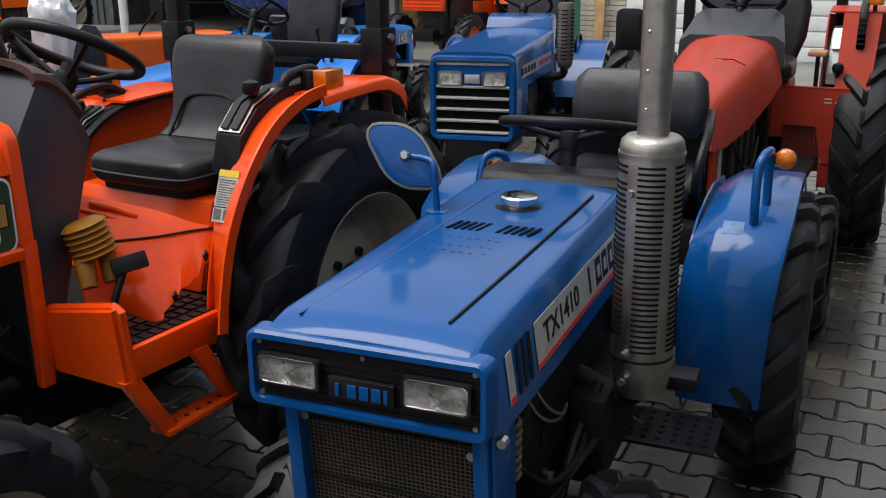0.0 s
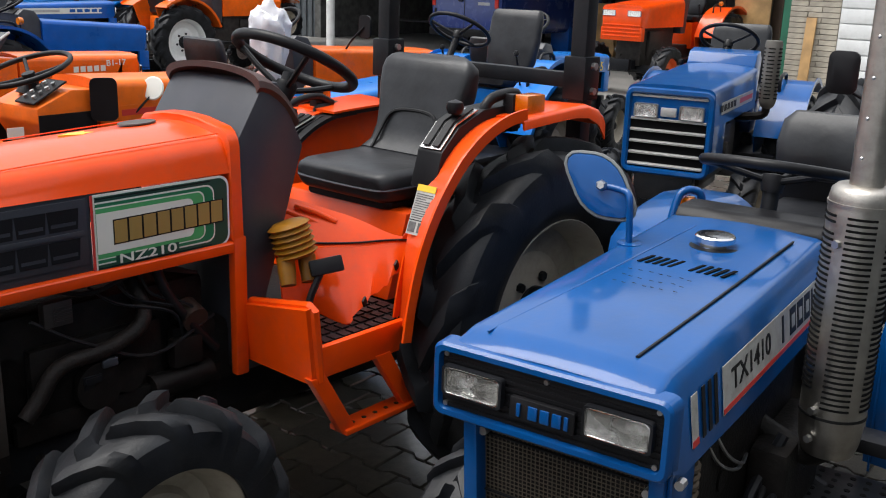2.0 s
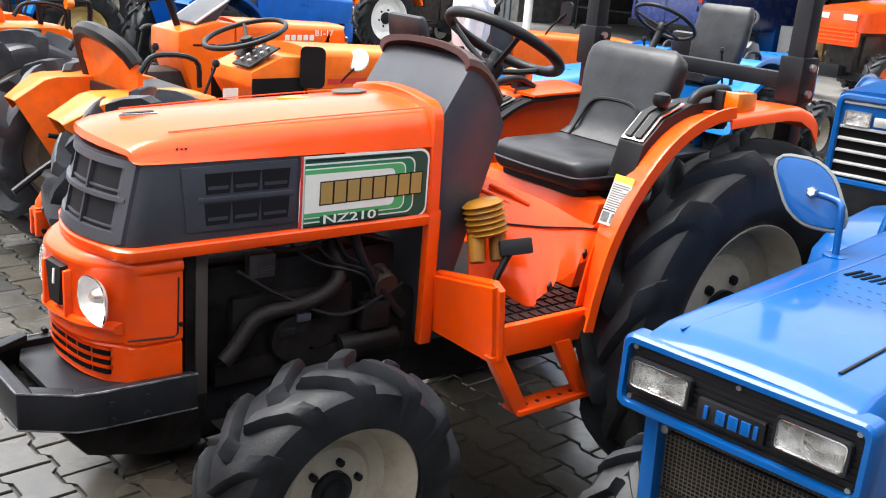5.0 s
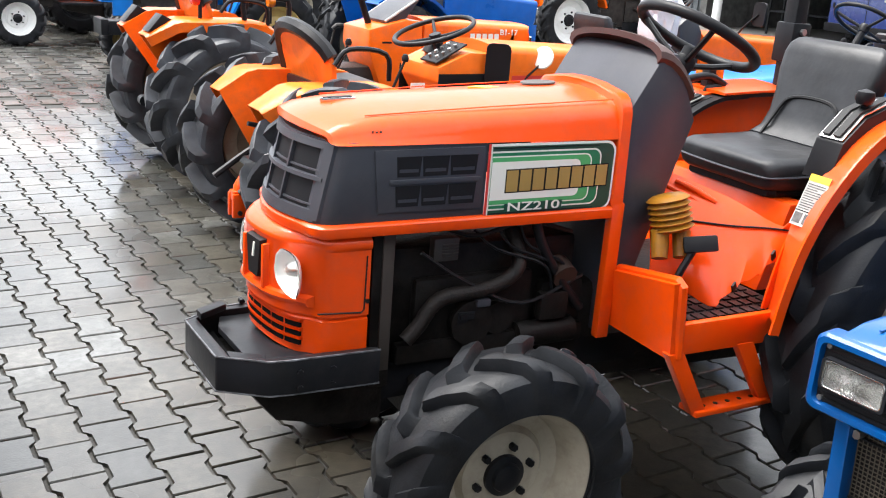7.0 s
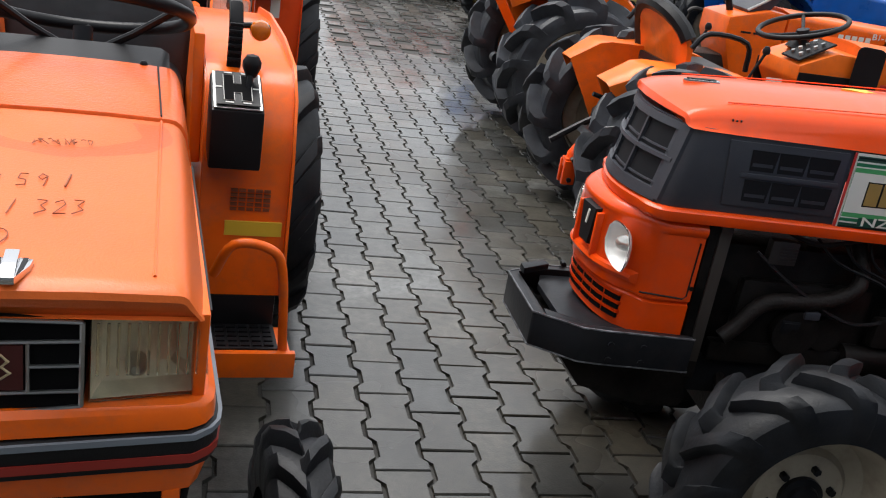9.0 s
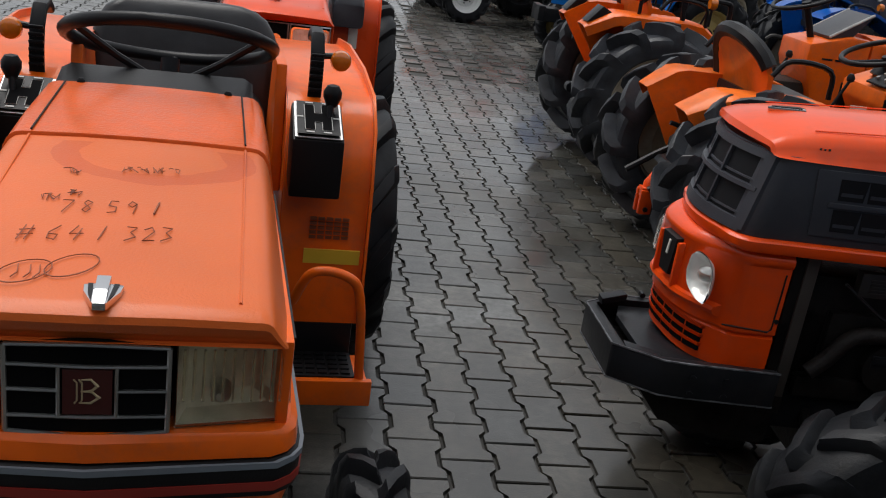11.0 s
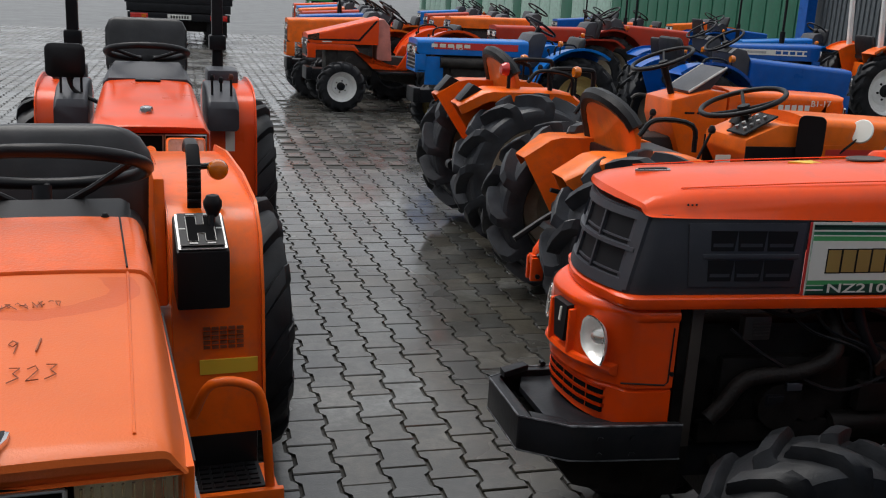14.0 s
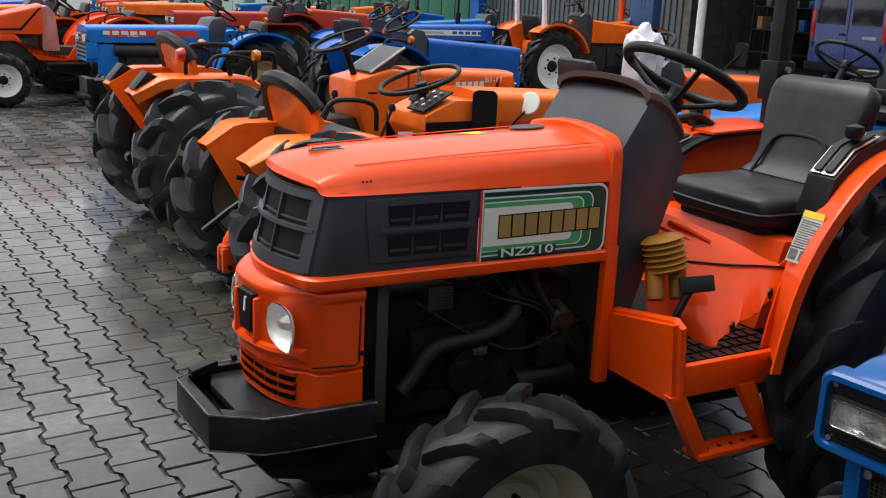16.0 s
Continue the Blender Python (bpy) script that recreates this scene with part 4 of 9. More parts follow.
def truck(x, y, heading):
    """Seen from behind: x ahead, so the tail is at x = 0."""
    t = thing("truck", "dark flatbed truck seen from behind at the aisle's end", "truck", pose(x, y, 0, 0, 0, heading))
    part("chassis", box(0.1, 5.2, -0.42, 0.42, 0.55, 0.8, 0.02), DARKMETAL, t)
    part("tail_beam", box(0.0, 0.14, -1.12, 1.12, 0.55, 0.72, 0.02), DARKMETAL, t)
    bed = part("bed", box(0.0, 4.2, -1.18, 1.18, 0.92, 1.05, 0.01), DARKMETAL, t)
    for s in (1, -1):
        part("drop_side", box(0.0, 4.2, s * 1.15, s * 1.19, 1.05, 1.45, 0.008), DARKMETAL, bed)
        lt = part("tail_light", box(-0.012, 0.02, s * 0.68, s * 1.06, 0.58, 0.70, 0.008), REDLENS, t)
        part("lamp_field", box(-0.016, -0.012, s * 0.72, s * 0.82, 0.60, 0.68), AMBER, lt)
        part("mud_flap", box(0.35, 0.37, s * 0.62, s * 1.08, 0.18, 0.62, 0.004), BLACK, t)
        w_ = part("wheel", rim_mesh(0.42, 0.24, 0.04, DARKMETAL), None, t)
        w_.matrix_basis = pose(0.9, s * 0.86, 0.4, 0, 0, 0 if s > 0 else 180)
        part("tyre", tyre_mesh(0.4, 0.42, 0.24, 26, 0.012), None, w_)
        w_ = part("wheel", rim_mesh(0.22, 0.24, 0.03, DARKMETAL), None, t)
        w_.matrix_basis = pose(4.6, s * 0.9, 0.4, 0, 0, 0 if s > 0 else 180)
        part("tyre", tyre_mesh(0.4, 0.22, 0.24, 26, 0.012), None, w_)
    part("drop_side", box(-0.02, 0.02, -1.15, 1.15, 1.05, 1.45, 0.008), DARKMETAL, bed)
    part("underbody", box(0.5, 4.0, -0.95, 0.95, 0.3, 0.92, 0.03), IRON, t)
    part("lamp_board", box(0.0, 0.03, -1.14, 1.14, 0.74, 0.92, 0.01), DARKMETAL, t)
    plate = part("number_plate", box(-0.012, 0.0, -0.26, 0.26, 0.58, 0.69, 0.004), DECAL_W, t)
    for i in range(7):
        part("plate_bar", box(-0.015, -0.012, -0.2 + i * 0.06, -0.165 + i * 0.06, 0.605, 0.665), INK, plate)
    part("cab", loft([[(px, a * w_, 0.75 + (b + 0.5) * h_) for a, b in rrect(0, 0, 1, 1, 0.08)] for px, w_, h_ in ((4.3, 2.0, 1.5), (4.4, 2.05, 1.55), (5.6, 2.05, 1.5), (5.9, 1.9, 0.9))]), WHITE, t)
    return t


van(16.6, 12.0, 180 - 4)
truck(-0.2, 23.5, 92)
# workshop clutter
solid("control_cabinet", join(box(15.0, 15.25, 15.6, 16.3, 0.95, 1.75, 0.015), *[box(14.99, 15.0, 15.72 + 0.12 * i, 15.78 + 0.12 * i, 1.35 + 0.12 * j, 1.41 + 0.12 * j) for i in range(3) for j in range(2)], cyl((15.12, 15.95, 0), (15.12, 15.95, 0.95), 0.05)), mat("blue_cabinet_paint", (0.03, 0.08, 0.2), 0.4), "blue electrical control cabinet on a post", "cabinet")
solid("post", cyl((15.0, 16.55, 0.0), (15.0, 16.55, 3.4), 0.07), RED_OR, "red painted steel post at the workshop opening", "post")
solid("post", cyl((15.4, 14.6, 0.0), (15.4, 14.6, 3.4), 0.09), WHITE, "white painted steel post inside the workshop", "post")
rs_ = random.Random(4)
for i in range(7):
    yy, zz = 7.6 + i * 0.55, 0.45
    solid("crate", box(19.0, 19.5, yy, yy + 0.45, 0.0, zz + rs_.uniform(0, 0.7), 0.015), rs_.choice([WOOD, BLUE_B, DARKMETAL, GREYSHEET, WHITE]), "stacked workshop box against the dark wall", "box", group="boxes in the workshop")
shelf = thing("shelf", "steel workshop shelf loaded with small parts", "shelf", pose(18.0, 14.3, 0))
for z in (0.5, 1.0, 1.5, 2.0):
    part("shelf_board", box(0, 0.5, -1.2, 1.2, z, z + 0.03, 0.004), DARKMETAL, shelf)
for px in (0.02, 0.48):
    for py in (-1.18, 1.18):
        part("upright", box(px - 0.02, px + 0.02, py - 0.02, py + 0.02, 0, 2.2), DARKMETAL, shelf)
for i in range(12):
    solid("crate", box(18.1, 18.4, 13.2 + 0.19 * i, 13.34 + 0.19 * i, 1.03 if i % 2 else 1.53, (1.03 if i % 2 else 1.53) + rs_.uniform(0.12, 0.3), 0.008), rs_.choice([WOOD, WHITE, BLUE_B, YELLOW, GREYSHEET]), "small parts box on the workshop shelf", "box", group="boxes on the shelf")


# ---- tractors ----
def at(px, py, deg):
    return pose(px, py, 0, 0, 0, deg)


SIDE = Matrix(((-1, 0, 0, 0), (0, 0, 1, 0), (0, 1, 0, 0), (0, 0, 0, 1)))  # text plane on a tractor's left side


def sticker(name, outline, y, material, parent, th=0.0008):
    """A thin sheet on the left side: outline of (x, z) points, outer face at y."""
    return part(name, prism(outline, y - th, y), material, parent)


def dee(x0, x1, z0, z1, r, k=6):
    """A panel whose rear end (x1, the lower x) has rounded corners."""
    pts = [(x0, z0), (x0, z1)]
    pts += [(x1 + r - r * math.sin(radians(90 * i / k)), z1 - r + r * math.cos(radians(90 * i / k))) for i in range(k + 1)]
    pts += [(x1 + r - r * math.cos(radians(90 * i / k)), z0 + r - r * math.sin(radians(90 * i / k))) for i in range(k + 1)]
    return pts


# ---- the orange tractor with the grey louvred nose ----
def orange_tractor(m):
    t = thing("tractor", "bright orange compact tractor with grey louvred nose and torn footwell panel", "tractor", m, "tractors in the yard")
    hw = 0.2
    # hood: orange shell over the grey nose
    def sec(x, w, zb, zt, r=0.05, crown=0.012, bow=0.0):
        pts = arch(x, w, zb, zt, r, crown=crown, lean=0.012)
        return [(px + bow * (1 - (py / w) ** 2), py, pz) for px, py, pz in pts]
    hood = part("hood", loft([sec(-0.246, 0.190, 1.083, 1.097, 0.010, 0.004, 0.042), sec(-0.254, 0.199, 1.081, 1.108, 0.022, 0.008, 0.044), sec(-0.285, 0.202, 1.080, 1.123, 0.036, 0.011, 0.036), sec(-0.36, 0.203, 1.079, 1.138, 0.046, 0.012, 0.014), sec(-0.65, 0.203, 1.078, 1.154), sec(-1.035, 0.203, 1.076, 1.170)]), ORANGE, t)
    orn_m = pose(-0.331, 0.0, 1.1495, 0, 2, 0)
    wedge = [(0.046, 0.0), (0.030, 0.009), (-0.040, 0.0165), (-0.046, 0.0), (-0.040, -0.0165), (0.030, -0.009)]
    part("ornament", place(plan(wedge, -0.004, 0.0065, 0.0025), orn_m), CHROME, hood, "small chrome hood ornament")
    part("ornament_inlay", place(plan([(x * 0.82, y_ * 0.62) for x, y_ in wedge], 0.006, 0.0082), orn_m), INK, hood)
    cap_m = pose(-0.93, -0.045, 1.1815, 0, 2, 0)
    part("vent_cap", lathe([(0, 0), (0.050, 0), (0.054, 0.002), (0.052, 0.005), (0.040, 0.0035), (0, 0.003)], 28, cap_m @ Matrix.Diagonal((1, 0.62, 1, 1))), mat("dull_brown_cap", (0.06, 0.045, 0.038), 0.5, var=0.3, scale=30), hood, "dull brown round cap")
    part("paint_chip", plan([(-0.74, -0.05), (-0.705, -0.032), (-0.73, -0.026), (-0.76, -0.012), (-0.775, -0.026), (-0.80, -0.03), (-0.782, -0.044), (-0.79, -0.06), (-0.765, -0.052)], 1.1665, 1.1745), DECAL_Y, hood)
    for s in (1, -1):
        part("hood_crease", tube([(-0.34, s * 0.150, 1.1385), (-0.65, s * 0.158, 1.1565), (-1.03, s * 0.162, 1.1725)], 0.0016, 5), ORANGE, hood)
    for a in range(3):
        part("pen_mark", box(-0.345 - a * 0.010, -0.341 - a * 0.010, 0.19, 0.1923, 1.106, 1.111 - 0.001 * (a % 2)), DARKMETAL, hood)
    # lower rim of the hood, running round the nose
    def nose_ring(w, z, back_, xc, n=7):
        """The nose in plan: nearly flat in front, rounded corners, straight flanks."""
        half = [(back_, w)] + [(xc - 0.085 + 0.055 * math.sin(radians(15 * i)), 0.14 + (w - 0.14) * math.cos(radians(15 * i))) for i in range(7)]
        half += [(xc - 0.03 * (1 - i / n) ** 2, 0.14 * (1 - i / n)) for i in range(1, n + 1)]
        return [(x, y, z) for x, y in half + [(x, -y) for x, y in half[-2::-1]]]
    back = -1.035
    rim = [nose_ring(w, z, back, -0.170 + o) for w, z, o in ((hw - 0.004, 0.862, -0.012), (hw + 0.010, 0.866, 0.004), (hw + 0.013, 0.874, 0.010), (hw + 0.012, 0.890, 0.010), (hw + 0.006, 0.896, 0.004), (hw - 0.004, 0.898, -0.008))]
    part("hood_rim", loft(rim), ORANGE, t)
    # grey nose with louvres: sides and a slanted front
    def lean(z):
        return -0.172 - 0.041 * (z - 0.893) / 0.19
    nose = part("nose_cowl", loft([nose_ring(w, z, -0.645, lean(z)) for w, z in ((hw - 0.002, 0.894), (hw + 0.001, 0.905), (hw + 0.001, 1.06), (hw - 0.003, 1.086))]), DGREY, t, "dark grey plastic nose with louvres")
    for s in (1, -1):
        fr = part("louvre_frame", prism([(-0.36, 0.918), (-0.345, 1.068), (-0.635, 1.070), (-0.635, 0.916)], s * (hw + 0.001), s * (hw + 0.005), 0.002), DGREY, nose)
        for z0, z1 in ((1.004, 1.052), (0.932, 0.982)):
            for x0, x1 in ((-0.405, -0.462), (-0.472, -0.535), (-0.545, -0.612)):
                # dark sheet in place of the shade inside the opening
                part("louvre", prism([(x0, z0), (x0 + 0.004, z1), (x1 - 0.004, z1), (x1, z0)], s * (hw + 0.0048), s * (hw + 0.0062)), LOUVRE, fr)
                part("louvre_blade", slab([(x0 - 0.004, s * (hw + 0.006), z0 + 0.006), (x1 + 0.004, s * (hw + 0.006), z0 + 0.006), (x1 + 0.004, s * (hw + 0.0066), z0 + 0.018), (x0 - 0.004, s * (hw + 0.0066), z0 + 0.018)], 0.002), DGREY, fr)
        part("louvre_bar", box(-0.625, -0.385, s * (hw + 0.005), s * (hw + 0.009), 0.986, 0.998, 0.002), DGREY, fr)
    # openings on the slanted front, their shade one dark sheet between ledges and posts
    def onf(y, z, o):
        return Vector((lean(z) - 0.03 * (y / 0.14) ** 2 + o, y, z))
    def front_strip(y0, y1, z0, z1, o0, o1, n=8):
        """A bent bar on the slanted front, from depth o0 to o1."""
        ys = [y0 + (y1 - y0) * i / n for i in range(n + 1)]
        return loft([[onf(y, z0, o0), onf(y, z0, o1), onf(y, z1, o1), onf(y, z1, o0)] for y in ys])
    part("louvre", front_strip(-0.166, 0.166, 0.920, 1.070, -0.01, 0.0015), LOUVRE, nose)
    for z0, z1, o in ((0.900, 0.926, 0.012), (0.994, 1.003, 0.015), (1.066, 1.084, 0.012)):
        part("louvre_bar", front_strip(-0.178, 0.178, z0, z1, -0.006, o), DGREY, nose)
    for yc, w_ in ((-0.175, 0.012), (-0.05, 0.0035), (0.05, 0.0035), (0.175, 0.012)):
        part("louvre_post", front_strip(yc - w_, yc + w_, 0.905, 1.08, -0.006, 0.0125 if abs(yc) > 0.1 else 0.0095, 2), DGREY, nose)
    for z in (0.934, 1.012):
        part("louvre_blade", front_strip(-0.164, 0.164, z, z + 0.004, 0.0, 0.006), DGREY, nose)
    # decal on both sides
    d0 = part("decal", prism(dee(-0.652, -1.028, 0.890, 1.074, 0.03), hw + 0.0025, hw + 0.0045), DECAL_W, t, "white and green side sticker")
    y = hw + 0.0045
    for nm, x1, z0, z1, r, mm in (("border", -1.022, 0.896, 1.068, 0.026, DECAL_DG), ("band", -0.982, 0.908, 1.056, 0.024, DECAL_W), ("band", -0.978, 0.912, 1.052, 0.022, DECAL_G), ("band", -0.952, 0.920, 1.044, 0.02, DECAL_W), ("band", -0.948, 0.923, 1.041, 0.018, DECAL_LG), ("band", -0.918, 0.934, 1.030, 0.016, DECAL_W)):
        y += 0.0006
        sticker(nm, dee(-0.656, x1, z0, z1, r), y, mm, d0, 0.0006)
    for z in (0.9, 1.064):
        sticker("line", [(-0.656, z - 0.001), (-0.656, z + 0.0015), (-0.97, z + 0.0015), (-0.97, z - 0.001)], y + 0.0004, INK, d0, 0.0003)
    y += 0.0006
    for i in range(8):
        x0 = -0.700 - i * 0.0385
        z0, z1 = 0.954 + 0.0006 * i, 1.008 + 0.0006 * i
        sticker("mark_edge", [(x0 + 0.003, z0 - 0.003), (x0 + 0.003, z1 + 0.003), (x0 - 0.037, z1 + 0.003), (x0 - 0.037, z0 - 0.003)], y, INK, d0, 0.0005)
        sticker("mark", [(x0, z0), (x0, z1), (x0 - 0.033, z1), (x0 - 0.033, z0)], y + 0.0006, GOLD, d0, 0.0005)
    sticker("plate", [(-0.70, 0.902), (-0.70, 0.924), (-0.872, 0.926), (-0.872, 0.904)], y, DECAL_DG, d0, 0.0004)
    text_part("lettering", "NZ210", 0.031, DECAL_W, d0, Matrix.Translation((-0.786, y + 0.0006, 0.914)) @ SIDE @ Matrix.Diagonal((1.75, 1, 1, 1)), 0.0004)
    sticker("red_edge", [(-0.645, 0.892), (-0.645, 1.074), (-0.651, 1.074), (-0.651, 0.892)], hw + 0.0055, DECAL_R, t, 0.0015)
    # orange hoop at the hood's rear
    part("hood_hoop", loft([arch(-1.032, 0.207, 0.90, 1.186, 0.05, crown=0.012, lean=0.01), arch(-1.036, 0.212, 0.90, 1.19, 0.05, crown=0.012, lean=0.01), arch(-1.066, 0.212, 0.90, 1.192, 0.05, crown=0.012, lean=0.01), arch(-1.07, 0.207, 0.90, 1.188, 0.05, crown=0.012, lean=0.01)]), ORANGE, t)
    for s in (1, -1):
        part("side_post", box(-1.075, -1.035, s * 0.185, s * 0.213, 0.52, 0.905, 0.006), ORANGE, t)
    # face below the nose, with lamps, badge and slots
    def bow(y_, d):
        return -0.197 + (0.046 + d) * (1 - (min(abs(y_), 0.159) / 0.159) ** 3)

    def face(z, d, w=hw - 0.006, back=-0.355):
        half = [(back, w), (-0.25, w), (-0.222, w - 0.008), (-0.2, w - 0.035)] + [(bow((w - 0.035) * (1 - i / 6), d), (w - 0.035) * (1 - i / 6)) for i in range(1, 7)]
        return [(x, y_, z) for x, y_ in half] + [(x, -y_, z) for x, y_ in half[-2::-1]]
    lo_w = hw - 0.009
    mask = part("front_mask", loft([face(0.560, -0.016, lo_w), face(0.566, -0.004, lo_w), face(0.652, 0.0, lo_w), face(0.656, -0.006, lo_w - 0.006), face(0.662, -0.004, lo_w - 0.004), face(0.665, 0.012), face(0.828, 0.012), face(0.834, 0.016, hw - 0.001), face(0.842, 0.018, hw + 0.001), face(0.850, 0.015, hw), face(0.858, 0.004, hw - 0.008), face(0.868, -0.014, hw - 0.02)]), ORANGE, t, "orange front mask with two oval headlights")
    for s in (1, -1):
        # lamp glass: arched top, bulging outer side, bottom rising inwards
        edge = [tuple(p)[:2] for p in smooth_path([(-0.041, 0.036, 0), (-0.026, 0.052, 0), (0.0, 0.053, 0), (0.024, 0.042, 0), (0.037, 0.018, 0), (0.041, -0.012, 0), (0.039, -0.040, 0), (0.031, -0.053, 0), (0.004, -0.050, 0), (-0.030, -0.030, 0), (-0.043, 0.0, 0)], 3)]
        def lens_ring(x, q):
            return [(x, s * a * q, b * q) for a, b in edge]
        lamp = part("headlight", loft([lens_ring(-0.024, 0.35), lens_ring(-0.021, 0.6), lens_ring(-0.012, 0.85), lens_ring(0.0, 1.0)], caps=False), REFLECTOR_W, mask)
        part("bulb", lathe([(0, 0), (0.016, 0.001), (0.018, 0.008), (0.010, 0.016), (0, 0.018)], 14, pose(-0.023, s * -0.004, 0.004, 0, 90, 0)), REFLECTOR_M, lamp)
        part("reflector_back", loft([lens_ring(-0.028, 0.36), lens_ring(-0.0235, 0.36)]), REFLECTOR_M, lamp)
        gl = part("lens", loft([lens_ring(-0.001, 0.99), lens_ring(0.003, 0.97), lens_ring(0.008, 0.72), lens_ring(0.0095, 0.35)]), LENS, lamp)
        gl.visible_shadow = False
        lamp.matrix_basis = pose(-0.164 if s > 0 else -0.150, s * 0.150, 0.773, 0, -4, s * 20) @ Matrix.Diagonal((1, 1.1, 1, 1))
        part("cheek", prism([(-0.160, 0.70), (-0.126, 0.705), (-0.126, 0.815), (-0.160, 0.82)], s * 0.046, s * 0.058, 0.004), ORANGE, mask)
        part("seam", tube([(-0.20, s * (hw - 0.0055), 0.680), (-0.335, s * (hw - 0.0055), 0.672), (-0.343, s * (hw - 0.0055), 0.68), (-0.345, s * (hw - 0.0055), 0.815)], 0.0022, 5), INK, mask)
        part("bolt", cyl((-0.35, s * (hw - 0.008), 0.70), (-0.35, s * (hw - 0.002), 0.70), 0.006, n=6), IRON, mask)
        for i in range(3):
            z = 0.584 + i * 0.0225
            for ya, yb in ((0.004, 0.048), (0.054, 0.098), (0.104, 0.142)):
                ys = [ya + (yb - ya) * q / 3 for q in range(4)]
                part("slot", loft([[(bow(y_, -0.003) + o, s * y_, z + dz) for o, dz in ((-0.004, 0), (0.003, 0), (0.003, 0.0125), (-0.004, 0.0125))] for y_ in ys]), HOLE, mask)
            part("slot_bar", loft([[(bow(y_, -0.003) + o, y_, z + dz) for o, dz in ((-0.004, 0.013), (0.006, 0.014), (0.006, 0.021), (-0.004, 0.022))] for y_ in [-0.145 + 0.029 * q for q in range(11)]]), ORANGE, mask)
    part("lamp_sill", loft([[(bow(y_, 0.010) + o, y_, z) for o, z in ((-0.006, 0.686), (0.010, 0.690), (0.016, 0.700), (0.012, 0.709), (-0.006, 0.716))] for y_ in [-0.168 + 0.028 * q for q in range(13)]]), ORANGE, mask)
    part("badge", place(loft([[(k, a * q, b * q) for a, b in ((0.040, 0.050), (-0.040, 0.050), (-0.026, -0.050), (0.026, -0.050))] for k, q in ((-0.006, 1), (0.010, 0.94))]), pose(-0.134, 0.008, 0.775)), INK, mask, "black badge")
    part("badge_mark", place(loft([[(k, a, b) for a, b in ((0.007, 0.016), (0.001, 0.016), (-0.004, -0.012), (0.002, -0.012))] for k in (0, 0.002)]), pose(-0.1235, 0.012, 0.79) @ Matrix.Scale(1.3, 4)), DECAL_W, mask)
    # the pressed front stands a little askew
    for ob in [mask] + [c for c in mask.children if not c.name.startswith("headlight")]:
        for v in ob.data.vertices:
            v.co.x -= 0.13 * v.co.y * min(1.0, max(0.0, (v.co.x + 0.33) / 0.13))
    # bumper
    u = [(-0.37, 0.247), (-0.155, 0.240), (-0.10, 0.232), (0.003, 0.150)]
    v = [(-0.028, 0.158), (-0.10, 0.2), (-0.37, 0.218)]
    outline = u + [(x, -y_) for x, y_ in u[::-1]] + [(x, -y_) for x, y_ in v[::-1]] + v
    bent = Matrix(((1, 0, 0, 0), (0, 1, 0, 0), (0, 0.085, 1, -0.0145), (0, 0, 0, 1)))  # the far end hangs lower
    bumper = part("bumper", place(plan(outline, 0.497, 0.586, 0.006), bent), DARKMETAL, t, "black steel front bumper with scraped edges")
    for zz, oo in ((0.5855, 0.0), (0.499, 0.0)):
        part("worn_edge", place(tube([(x + oo, y_ - 0.002, zz) for x, y_ in u] + [(x + oo, -y_ + 0.002, zz) for x, y_ in u[::-1]], 0.0028, 5), bent), mat("scraped_steel_edge", (0.10, 0.105, 0.115), 0.45, var=0.5, scale=40, dirt=0.8, dirt_color=(0.01, 0.01, 0.011)), bumper)
    part("bumper_plate", place(plan([(-0.37, 0.219), (-0.10, 0.2), (-0.075, 0.12), (-0.075, -0.12), (-0.10, -0.2), (-0.37, -0.219)], 0.55, 0.568, 0.003), bent), DARKMETAL, bumper)
    part("bumper_floor", plan([(-0.08, 0.19), (-0.03, 0.155), (-0.03, -0.155), (-0.08, -0.19)], 0.498, 0.504), HOLE, bumper)
    for s in (1, -1):
        part("bumper_gusset", plan([(-0.028, s * 0.158), (-0.03, s * 0.12), (-0.11, s * 0.17), (-0.10, s * 0.2)], 0.565, 0.583, 0.003), DARKMETAL, bumper)
        for x, z in ((-0.17, 0.56), (-0.17, 0.52), (-0.25, 0.56), (-0.25, 0.52)):
            part("bolt", cyl((x, s * 0.228, z), (x, s * 0.2465, z), 0.008, n=6), DARKMETAL, bumper)
    part("chin", prism([(-0.06, 0.497), (-0.14, 0.40), (-0.30, 0.36), (-0.42, 0.36), (-0.42, 0.497)], -0.165, 0.165, 0.015), IRON, t)
    # engine bay
    for nm, bm in (("engine", box(-1.0, -0.40, -0.12, 0.12, 0.42, 0.80, 0.02)), ("crankcase", box(-0.85, -0.5, 0.115, 0.15, 0.5, 0.72, 0.015)), ("flywheel_housing", box(-1.02, -0.88, -0.14, 0.15, 0.4, 0.68, 0.02)),
                   ("pulley", lathe([(0, 0), (0.06, 0), (0.06, 0.012), (0.045, 0.02), (0.06, 0.03), (0.06, 0.055), (0.02, 0.06), (0, 0.06)], 24, pose(-0.655, 0.125, 0.60) @ TOY)), ("fan_shroud", cyl((-0.44, -0.1, 0.62), (-0.44, 0.12, 0.62), 0.09)), ("alternator", cyl((-0.74, 0.12, 0.60), (-0.74, 0.17, 0.60), 0.045)),
                   ("injection_pump", box(-0.95, -0.86, 0.15, 0.185, 0.58, 0.66, 0.012)), ("starter", cyl((-0.98, 0.16, 0.54), (-0.80, 0.16, 0.54), 0.036)), ("lower_tray", box(-1.02, -0.45, 0.13, 0.165, 0.50, 0.555, 0.01))):
        part(nm, bm, IRON, t)
